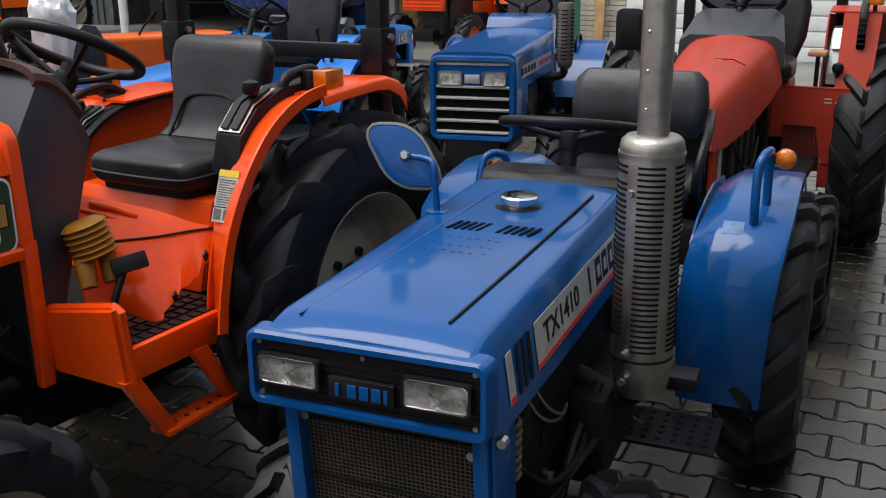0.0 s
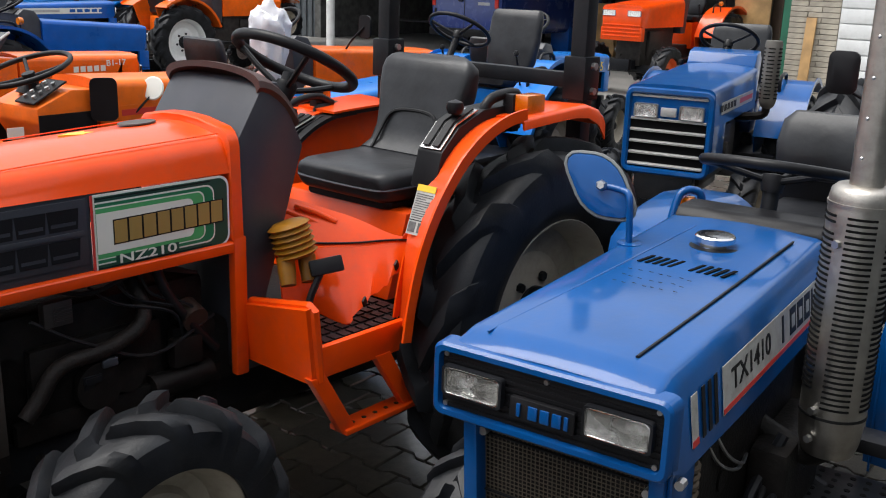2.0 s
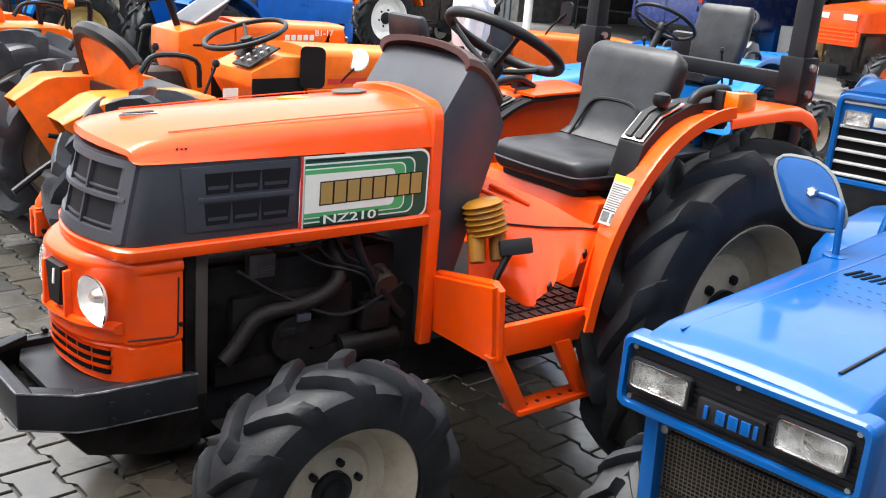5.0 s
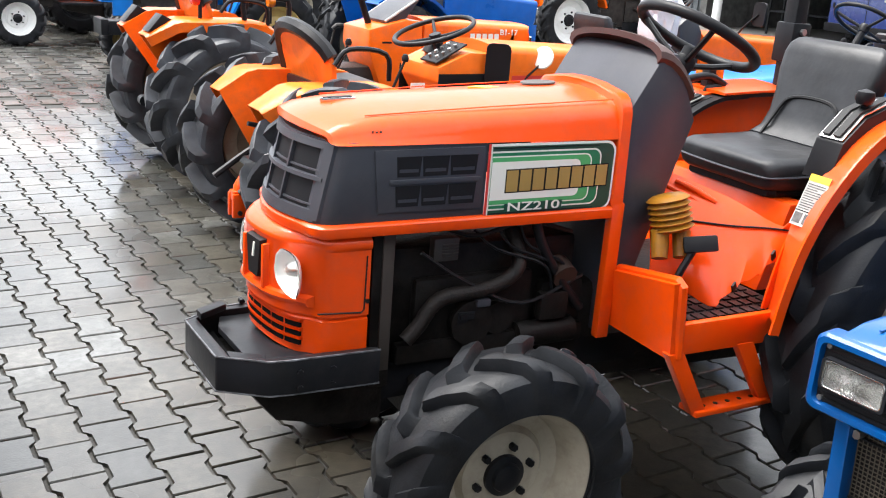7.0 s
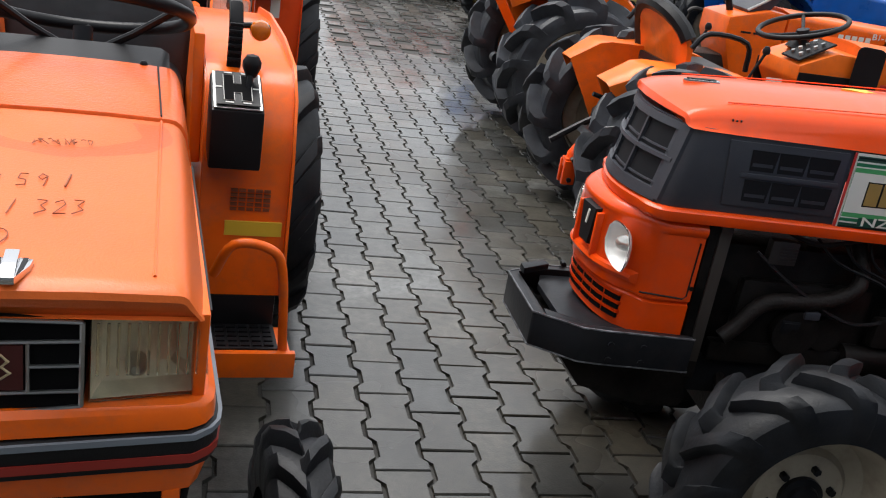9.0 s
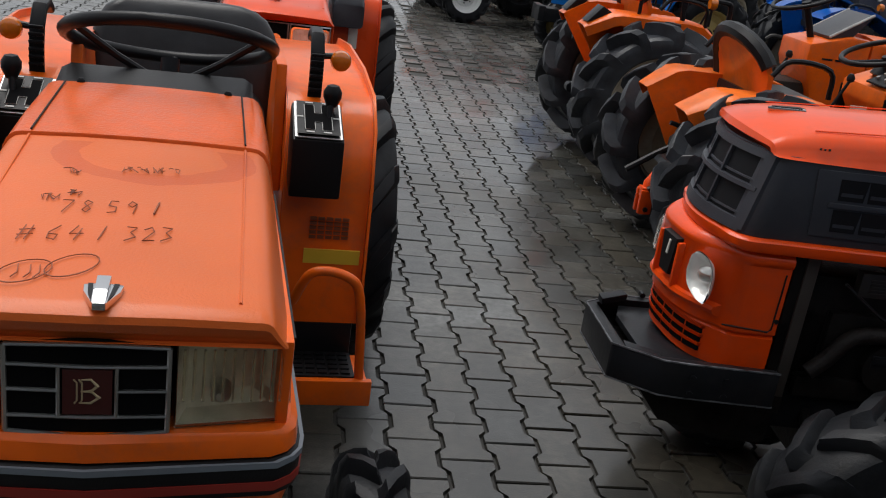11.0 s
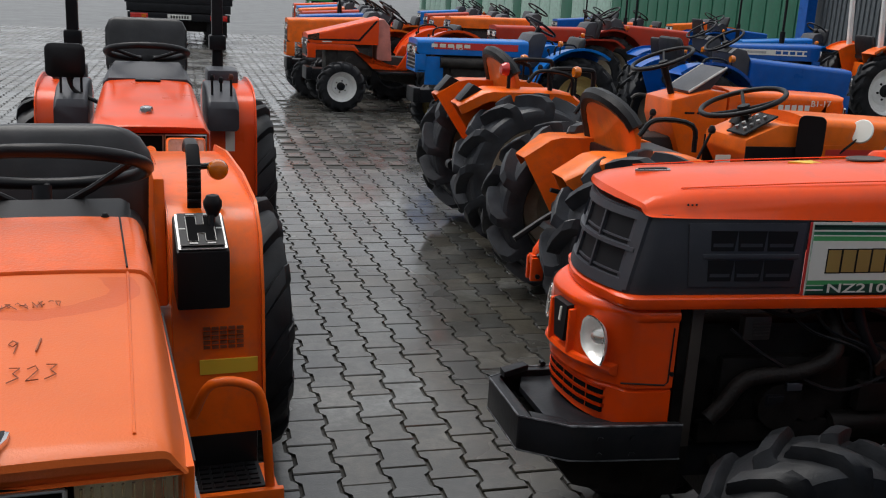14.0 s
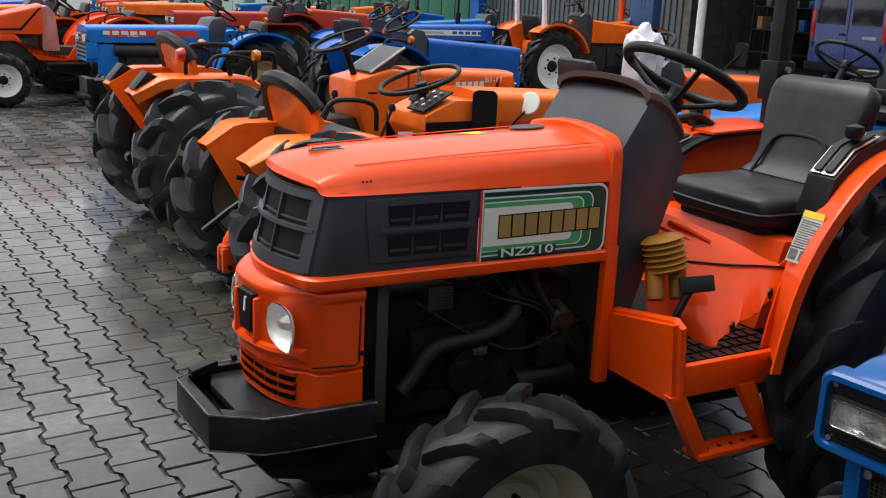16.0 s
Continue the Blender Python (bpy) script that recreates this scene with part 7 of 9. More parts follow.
# ---- the orange tractor facing the aisle's near end ----
def plain_orange_tractor(m):
    t = thing("tractor", "faded orange tractor with wet water-marked hood and yellowed square headlights", "tractor", m, "tractors in the yard")
    def sec(x, w, zb, zt, r=0.03, vee=0.0, crown=0.004):
        pts = arch(x, w, zb, zt, r, crown=crown, lean=0.015)
        return [(px + vee * (1 - abs(py) / w), py, pz) for px, py, pz in pts]
    hood = part("hood", loft([sec(0.004, 0.230, 0.953, 0.962, 0.006, 0.010), sec(0.012, 0.236, 0.951, 0.976, 0.012, 0.010), sec(0.009, 0.240, 0.95, 0.985, 0.018, 0.010), sec(0.0, 0.241, 0.95, 0.991, 0.024, 0.009), sec(-0.016, 0.242, 0.95, 0.9945, 0.027, 0.007), sec(-0.06, 0.243, 0.95, 0.9975, 0.03, 0.003), sec(-0.4, 0.246, 0.935, 1.004, 0.03), sec(-0.685, 0.247, 0.925, 1.007, 0.03)]), ORANGE_HOOD, t)
    rear = part("hood_rear", loft([sec(-0.69, 0.247, 0.925, 1.004, 0.03), sec(-0.694, 0.25, 0.92, 1.012, 0.03), sec(-0.85, 0.25, 0.90, 1.018, 0.03), sec(-1.07, 0.245, 0.88, 1.024, 0.03)]), ORANGE_REAR, t)
    for s in (1, -1):
        part("crease", tube([(-0.02, s * 0.178, 0.9965), (-0.68, s * 0.19, 1.0105)], 0.0025, 6), ORANGE_HOOD, hood)
        part("crease", tube([(-0.70, s * 0.19, 1.0155), (-1.06, s * 0.185, 1.0275)], 0.002, 6), INK, rear)
        part("side_panel", prism([(0.0, 0.955), (-0.02, 0.80), (-0.6, 0.72), (-1.0, 0.72), (-1.07, 0.9), (-0.69, 0.925)], s * 0.232, s * 0.249, 0.004), ORANGE_B, t)
        part("side_trim", prism([(-0.02, 0.952), (-0.03, 0.938), (-0.68, 0.915), (-0.68, 0.928)], s * 0.2485, s * 0.2515), DARKMETAL, t)
    fan = [(0.030, -0.008), (0.030, 0.008), (-0.006, 0.022), (-0.026, 0.024), (-0.030, 0.008), (-0.030, -0.008), (-0.026, -0.024), (-0.006, -0.022)]
    orn_at = pose(-0.010, 0.012, 0.998)
    orn = part("ornament", place(plan(fan, 0.0, 0.010, 0.002), orn_at), CHROME, hood, "chrome wedge ornament")
    part("ornament_rib", place(prism([(0.031, 0.010), (-0.028, 0.010), (-0.030, 0.021), (0.006, 0.018)], -0.0085, 0.0085, 0.002), orn_at), CHROME, orn)
    for s in (1, -1):
        part("ornament_groove", place(slab([(0.026, s * 0.0095, 0.0108), (-0.025, s * 0.0125, 0.0108), (-0.025, s * 0.0185, 0.0108), (0.004, s * 0.0155, 0.0108)][::s], 0.001), orn_at), DARKMETAL, orn)
    # felt-pen scribbles
    rs = random.Random(11)
    def on_hood(x, y_):
        return (x, y_, 1.0008 + max(0.0, -x - 0.04) * 0.0185 + 0.004 * (1 - (y_ / 0.24) ** 2))
    def pen(name, pts, r_=0.0009):
        part(name, tube([on_hood(*p) for p in pts], r_, 4), PEN, hood)
    # handwritten strokes: across, up, on a unit square
    glyph = {"7": [[(0, 1), (1, 1), (0.3, 0)]], "8": [[(0.9, 0.85), (0.4, 1), (0.2, 0.75), (0.9, 0.3), (0.6, 0), (0.2, 0.2), (0.9, 0.85)]], "5": [[(0.9, 1), (0.2, 1), (0.1, 0.6), (0.8, 0.5), (0.8, 0.1), (0.1, 0)]],
             "9": [[(0.9, 0.8), (0.4, 1), (0.1, 0.7), (0.5, 0.5), (0.9, 0.8), (0.7, 0)]], "1": [[(0.6, 1), (0.3, 0)]], "#": [[(0.3, 1), (0.1, 0)], [(0.8, 1), (0.6, 0)], [(0, 0.65), (1, 0.75)], [(0, 0.3), (1, 0.4)]],
             "6": [[(0.8, 1), (0.2, 0.5), (0.2, 0.1), (0.7, 0), (0.8, 0.35), (0.25, 0.4)]], "4": [[(0.5, 1), (0.1, 0.4), (1, 0.45)], [(0.8, 0.8), (0.5, 0)]], "3": [[(0.1, 1), (0.8, 0.95), (0.4, 0.6), (0.8, 0.3), (0.1, 0)]], "2": [[(0.1, 0.8), (0.6, 1), (0.8, 0.7), (0.1, 0), (0.9, 0.05)]]}
    for word, xb, w_, h_, ys in (("78591", -0.288, 0.016, 0.05, (-0.081, -0.053, -0.016, 0.011, 0.047)), ("#641323", -0.178, 0.020, 0.052, (-0.119, -0.084, -0.055, -0.02, 0.018, 0.042, 0.066))):
        for k, (ch, y0) in enumerate(zip(word, ys)):
            for st_ in glyph[ch]:
                pen("pen_stroke", [(xb - 0.003 * k - h_ * b_, y0 + w_ * a_) for a_, b_ in st_], 0.0016 if ch == "1" and word[0] == "7" else 0.0009)
    for xc, yc, dx, dy, n_ in ((-0.50, -0.015, 0.030, 0.092, 11), (-0.350, -0.112, 0.034, 0.016, 4), (-0.372, -0.080, 0.028, 0.014, 4), (-0.475, -0.100, 0.035, 0.022, 4)):
        for k in range(n_):
            y0 = yc + dy * k / n_
            pen("pen_mark", [(xc - 0.15 * dy * k / n_ + rs.uniform(-0.5, 0.5) * dx, y0 + rs.uniform(-0.004, 0.012)) for _ in range(4)], 0.0008)
    for xc, yc, tilt in ((-0.075, -0.088, 0.4), (-0.098, -0.034, 0.5)):
        pen("pen_loop", [(xc - 0.034 * math.cos(a) - tilt * 0.034 * math.sin(a), yc + 0.031 * math.sin(a)) for a in (2 * math.pi * i / 20 for i in range(21))])
    for y0 in (-0.098, -0.083, -0.072):
        pen("pen_mark", [(-0.095, y0), (-0.07, y0 + 0.003), (-0.055, y0 - 0.002)])
    # grille, lamps
    gz0, gz1 = 0.824, 0.950
    def vee(y_):
        return 0.012 * (1 - abs(y_) / 0.24) - 0.012
    g = part("grille", loft([[(x + vee(y_) , y_, z) for y_, z in ((-0.098, gz0), (0, gz0 - 0.006), (0.098, gz0), (0.098, gz1), (0, gz1 + 0.004), (-0.098, gz1))] for x in (-0.06, 0.012)]), HOLE, t, "black grille with silver frames")
    fx = 0.0155
    def gbar(a, b, r_=0.0028):
        part("grille_bar", tube([(fx + vee(y_), y_, z) for y_, z in (a, b)], r_, 6), SILVER, g)
    for s in (1, -1):
        gbar((s * 0.096, gz0 + 0.004), (s * 0.096, gz1 - 0.004), 0.0035), gbar((s * 0.096, gz0 + 0.004), (0, gz0 - 0.002)), gbar((s * 0.096, gz1 - 0.004), (0, gz1))
        for z in (0.850, 0.886, 0.920):
            gbar((s * 0.096, z), (s * 0.034 if z == 0.886 else 0, z))
        gbar((s * 0.034, 0.850), (s * 0.034, 0.920))
    bad = part("badge", loft([[(x, y_, z) for y_, z in ((-0.029, 0.854), (0.029, 0.854), (0.029, 0.916), (-0.029, 0.916))] for x in (-0.01, 0.0155)]), mat("dark_red_badge", (0.06, 0.008, 0.008), 0.3), g, "dark red badge with a gold letter")
    gilt = mat("pale_gold", (0.6, 0.48, 0.3), 0.35, metal=0.6)
    for y_ in (-0.012, -0.006):
        part("emblem_stem", tube([(0.0165, y_ - 0.003, 0.870), (0.0165, y_, 0.874), (0.0165, y_, 0.898), (0.0165, y_ - 0.004, 0.903)], 0.0012, 5), gilt, bad)
    for zc, w_ in ((0.8785, 0.014), (0.8945, 0.012)):
        part("emblem_bow", tube([(0.0165, -0.007, zc + 0.008), (0.0165, 0.004, zc + 0.009), (0.0165, w_, zc), (0.0165, 0.004, zc - 0.008), (0.0165, -0.008, zc - 0.008)], [0.0008, 0.0016, 0.0026, 0.0016, 0.0008], 6), gilt, bad)
    for s in (1, -1):
        def hl(x, q):
            pts = [(0.104, gz0 + 0.004), (0.236, gz0 + 0.006), (0.248, gz0 + 0.010), (0.254, gz0 + 0.022), (0.246, gz1 - 0.008), (0.240, gz1 - 0.002), (0.104, gz1)]
            cy, cz = 0.17, 0.887
            return [(x + vee(y_) - (0.03 if y_ > 0.245 else 0.012 if y_ > 0.235 else 0), s * (cy + (y_ - cy) * q), cz + (z - cz) * q) for y_, z in pts]
        lamp = part("headlight", loft([hl(-0.036, 0.45), hl(-0.026, 0.8), hl(0.0, 0.98)], caps=False), REFLECTOR_W, t)
        part("reflector_back", loft([hl(-0.041, 0.5), hl(-0.035, 0.5)]), REFLECTOR_W, lamp)
        ln = part("lens", loft([hl(0.004, 1.0), hl(0.009, 0.985)]), LENS_OLD, lamp, "yellowed ribbed headlight glass")
        ln.visible_shadow = False
        for i in range(11):
            y_ = 0.114 + i * 0.0122
            rb = part("lens_rib", tube([(0.0105 + vee(y_), s * y_, gz0 + 0.045), (0.0105 + vee(y_), s * y_, gz1 - 0.008)], 0.0022, 5), LENS_OLD, lamp)
            rb.visible_shadow = False
        part("bulb", lathe([(0, 0), (0.014, 0), (0.014, 0.02), (0.006, 0.03), (0, 0.03)], 14, pose(-0.036, s * 0.16, 0.87, 0, 90, 0)), SILVER, lamp)
    # bands below
    def band(z, o):
        half = [(-0.45, 0.258 + o), (-0.05, 0.264 + o), (-0.022, 0.260 + o), (-0.002, 0.248 + o), (0.010 + o * 0.5, 0.225 + o), (0.026 + o, 0)]
        return [(x, y_, z) for x, y_ in half] + [(x, -y_, z) for x, y_ in half[-2::-1]]
    part("nose_band", loft([band(0.788, -0.004), band(0.792, 0.004), band(0.818, 0.002), band(0.826, -0.008)]), ORANGE_B, t)
    tr = part("front_trim", loft([band(0.730, 0.0), band(0.733, 0.008), band(0.784, 0.012), band(0.788, 0.004)]), BLACK, t, "black rubber trim strip with red line")
    part("grey_line", loft([band(0.777, 0.0135), band(0.786, 0.0135), band(0.786, 0.006), band(0.777, 0.006)], caps=False), mat("blue_grey_line", (0.16, 0.185, 0.215), 0.45), tr)
    part("red_line", loft([band(0.742, 0.0115), band(0.756, 0.0125), band(0.756, 0.006), band(0.742, 0.006)], caps=False), mat("dull_red_line", (0.28, 0.02, 0.012), 0.45), tr)
    part("lower_band", loft([band(0.69, -0.012), band(0.716, -0.004), band(0.7295, 0.0)]), ORANGE_B, t)
    gm_ = part("lower_grille", loft([band(0.42, -0.05), band(0.690, -0.020)]), HOLE, t, "black honeycomb grille")
    hm = B()
    for i in range(9):
        for j in range(30):
            y_, z = -0.18 + j * 0.0125 + (0.006 if i % 2 else 0), 0.680 - i * 0.013
            x0 = 0.026 - 0.020 - 0.018 * abs(y_) / 0.2 + 0.003
            hm = join(hm, tube([(x0, y_ + 0.006 * math.cos(a), z + 0.006 * math.sin(a)) for a in (2 * math.pi * k / 6 for k in range(6))], 0.0012, 3, closed=True))
    tagged(part("honeycomb", hm, ORANGE_B, gm_), kind="stuff")
    for s in (1, -1):
        part("grille_post", box(-0.05, 0.006, s * 0.2, s * 0.225, 0.42, 0.692, 0.005), ORANGE_B, t)
    # running gear
    part("engine", box(-1.0, -0.15, -0.15, 0.15, 0.42, 0.9, 0.02), IRON, t)
    part("crankcase", box(-0.75, -0.3, 0.152, 0.2, 0.5, 0.7, 0.01), IRON, t)
    part("gearbox", join(prism([(-1.0, 0.34), (-1.0, 0.64), (-1.8, 0.64), (-1.85, 0.5), (-1.75, 0.28)], -0.13, 0.13, 0.03), cyl((-1.62, -0.45, 0.43), (-1.62, 0.45, 0.43), 0.075, n=16)), IRON, t)
    part("front_axle", join(box(-0.42, -0.32, -0.4, 0.4, 0.22, 0.34, 0.015), cyl((-0.37, -0.46, 0.27), (-0.37, 0.46, 0.27), 0.04, n=12)), IRON, t)
    part("front_frame", box(-0.9, 0.0, -0.12, 0.12, 0.32, 0.45, 0.015), DARKMETAL, t)
    for s in (1, -1):
        wheel(t, -0.37, s * 0.462, 0.258, 0.125, 0.135, CREAM, 13, 0.03, 0.02, turn=10)
        part("half_axle", cyl((-2.01, s * 0.10, 0.43), (-2.01, s * 0.53, 0.43), 0.06, n=14), IRON, t)
        wheel(t, -2.01, s * 0.582, 0.43, 0.21, 0.26, CREAM, 13, 0.034, 0.05, turn=12, shoulder=0.7)
    # dash, wheel, seat
    vis = part("dash_visor", loft([[(-1.055 - 0.12 * k, y_, 1.0 + 0.022 * k + h) for y_, h in ((-0.215, -0.06), (-0.21, 0.010), (-0.19, 0.022), (0.19, 0.022), (0.21, 0.010), (0.215, -0.06))] for k in (0, 0.1, 0.9, 1.0)]), BLACK, t, "dark grey plastic dash visor")
    for s in (1, -1):
        part("bolt", lathe([(0, 0), (0.009, 0), (0.009, 0.006), (0.005, 0.012), (0, 0.013)], 10, pose(-1.07, s * 0.155, 1.022)), BLACK, vis)
    part("dashboard", prism([(-1.06, 0.6), (-1.06, 1.0), (-1.19, 1.03), (-1.24, 0.99), (-1.15, 0.6)], -0.19, 0.19, 0.012), BLACK, t)
    steering(t, -1.25, 1.10, 0.235, 20, y=0.02, column=0.2, tube_r=0.016, spokes=3, deep=0.10)
    part("seat", loft([[(-1.44 - 0.36 * k, 0.035 + a, 0.83 + top + b) for a, b in rrect(0, 0, w_, h_, h_ * 0.4)] for k, w_, h_, top in ((0, 0.4, 0.06, 0), (0.08, 0.45, 0.09, 0.01), (0.6, 0.46, 0.1, 0), (1.0, 0.42, 0.1, 0.03))]), VINYL, t)
    part("backrest", loft([[(-1.76 - 0.07 * k + b, 0.035 + a, 0.845 + 0.28 * k) for a, b in rrect(0, 0, w_, h_, h_ * 0.42)] for k, w_, h_ in ((-0.25, 0.50, 0.09), (0.2, 0.53, 0.10), (0.5, 0.53, 0.095), (0.72, 0.50, 0.085), (0.86, 0.45, 0.075), (0.93, 0.39, 0.06), (0.97, 0.31, 0.045), (0.985, 0.22, 0.03))]), VINYL, t, "black vinyl backrest")
    part("seat_base", prism([(-1.35, 0.6), (-1.42, 0.8), (-1.85, 0.8), (-1.85, 0.6)], -0.22, 0.22, 0.012), ORANGE_B, t)
    # fenders with consoles
    prof = [(-1.13, 0.45), (-1.135, 0.55), (-1.16, 0.80), (-1.20, 0.93), (-1.27, 0.985), (-1.50, 1.01), (-1.85, 1.01), (-2.15, 0.98), (-2.36, 0.86)]
    for s in (1, -1):
        f = part("fender", join(strip_on(prof, min(s * 0.30, s * 0.515), max(s * 0.30, s * 0.515), 0.007), prism(prof + [(-2.0, 0.5), (-1.13, 0.45)], s * 0.297, s * 0.303), strip_on([(x - 0.002, z) for x, z in prof], min(s * 0.51, s * 0.517), max(s * 0.51, s * 0.517), 0.028)), ORANGE_B, t)
        if s < 0:
            f.matrix_basis = Matrix.Translation((0, 0.085, 0))
        part("inner_panel", prism([(-1.25, 0.75), (-1.32, 1.06), (-1.52, 1.06), (-1.7, 0.75)], s * 0.27, s * 0.297, 0.006), ORANGE_B, f)
        con = part("gear_console", prism([(-1.06, 0.80), (-1.06, 0.94), (-1.20, 0.995), (-1.20, 0.82)], s * 0.305, s * 0.425, 0.006), BLACK, f, "black gear lever console")
        part("gate_plate", slab([(-1.062, s * 0.31, 0.9465), (-1.062, s * 0.42, 0.9465), (-1.195, s * 0.42, 0.998), (-1.195, s * 0.31, 0.998)][::s], 0.003), SILVER, con)
        def gate(u, v, o=0.0):
            """A point on the sloping plate: u across, v up the slope, o above it."""
            x = -1.064 - 0.129 * v
            return (x + 0.36 * o, s * (0.312 + 0.106 * u), 0.9475 + (-1.064 - x) * 0.389 + 0.93 * o)
        part("gate_field", slab([gate(0.03, 0.03, 0.006), gate(0.97, 0.03, 0.006), gate(0.97, 0.97, 0.006), gate(0.03, 0.97, 0.006)][::s], 0.001), BLACK, con)
        hh = ((0.2, 0.14), (0.42, 0.14), (0.42, 0.36), (0.58, 0.36), (0.58, 0.14), (0.8, 0.14), (0.8, 0.86), (0.58, 0.86), (0.58, 0.62), (0.42, 0.62), (0.42, 0.86), (0.2, 0.86))
        for ua, ub, va, vb in ((0.2, 0.42, 0.14, 0.86), (0.58, 0.8, 0.14, 0.86), (0.42, 0.58, 0.36, 0.62)):
            part("gate_opening", slab([gate(ua, va, 0.0068), gate(ub, va, 0.0068), gate(ub, vb, 0.0068), gate(ua, vb, 0.0068)][::s], 0.0005), HOLE, con)
        part("gate_slot", tube([gate(u, v, 0.0072) for u, v in hh], 0.0011, 4, closed=True), DECAL_GR, con)
        for u, wu in ((0.1, 0.07), (0.9, 0.07), (0.31, 0.09), (0.69, 0.09)):
            for v in ((0.5,) if wu < 0.08 else (0.08, 0.92)):
                part("gate_mark", slab([gate(u - wu, v - 0.018, 0.0075), gate(u + wu, v - 0.018, 0.0075), gate(u + wu, v + 0.018, 0.0075), gate(u - wu, v + 0.018, 0.0075)][::s], 0.0005), DECAL_GR, con)
        lv = part("gear_lever", tube([(-1.13, s * 0.39, 0.96), (-1.15, s * 0.395, 1.02)], 0.008, 8), DARKMETAL, con)
        part("knob", lathe([(0, -0.03), (0.012, -0.028), (0.022, -0.005), (0.022, 0.008), (0.014, 0.022), (0, 0.026)], 16, pose(-1.152, s * 0.396, 1.03)), BLACK, lv)
        rail = part("grab_handle", loft([[(x, s * (0.365 + a), z + b) for a, b in rrect(0, 0, 0.034, 0.024, 0.008, 2)] for x, z in ((-1.28, 0.985), (-1.275, 1.05), (-1.285, 1.10), (-1.32, 1.135), (-1.38, 1.14), (-1.42, 1.12))]), BLACK, f, "black ribbed grab handle")
        for i in range(6):
            part("rib", box(-1.272, -1.262, s * 0.349, s * 0.381, 1.01 + i * 0.017, 1.018 + i * 0.017, 0.002), BLACK, rail)
        sg = part("turn_signal", lathe([(0, -0.02), (0.03, -0.02), (0.034, 0.0), (0.03, 0.018), (0.02, 0.026), (0, 0.028)], 20, pose(-1.30, s * 0.425, 1.085, 0, 90, 0) @ Matrix.Scale(0.78, 4)), AMBER, f, "round amber turn signal")
        part("stem", cyl((-1.31, s * 0.37, 1.09), (-1.31, s * 0.42, 1.095), 0.008, n=8), BLACK, sg)
        for i in range(5):
            for j in range(5):
                part("print_mark", box(-1.143, -1.1365, s * (0.37 + 0.02 * i), s * (0.386 + 0.02 * i), 0.672 + 0.012 * j, 0.679 + 0.012 * j), PEN, f)
        part("warning_label", box(-1.14, -1.131, s * 0.36, s * 0.50, 0.608, 0.645), DECAL_Y, f)
        part("step_rail", tube([(-1.0, s * 0.33, 0.56), (-0.98, s * 0.37, 0.645), (-0.98, s * 0.45, 0.64), (-0.985, s * 0.49, 0.58), (-0.99, s * 0.51, 0.36)], 0.012, 10, k=5), ORANGE_B, t)
        stp = part("step", join(box(-1.12, -0.97, s * 0.30, s * 0.53, 0.35, 0.362, 0.004), box(-0.985, -0.965, s * 0.3, s * 0.54, 0.30, 0.368, 0.004)), ORANGE_B, t)
        part("step_mat", box(-1.12, -0.99, s * 0.31, s * 0.5, 0.362, 0.369, 0.003), BLACK, stp)
        for i in range(5):
            for j in range(6):
                part("stud", box(-1.112 + i * 0.024, -1.096 + i * 0.024, s * (0.322 + j * 0.029), s * (0.344 + j * 0.029), 0.369, 0.373), BLACK, stp)
        part("rear_step", box(-1.2, -1.125, s * 0.25, s * 0.5, 0.30, 0.46, 0.006), BLACK, t)
    # box on the far fender
    bx = part("control_box", box(-1.12, -0.92, -0.56, -0.33, 0.86, 1.02, 0.012), BLACK, t)
    for i in range(2):
        part("button", cyl((-0.99, -0.42 - 0.06 * i, 1.02), (-0.99, -0.42 - 0.06 * i, 1.035), 0.014, n=12), DECAL_GR, bx)
    return t


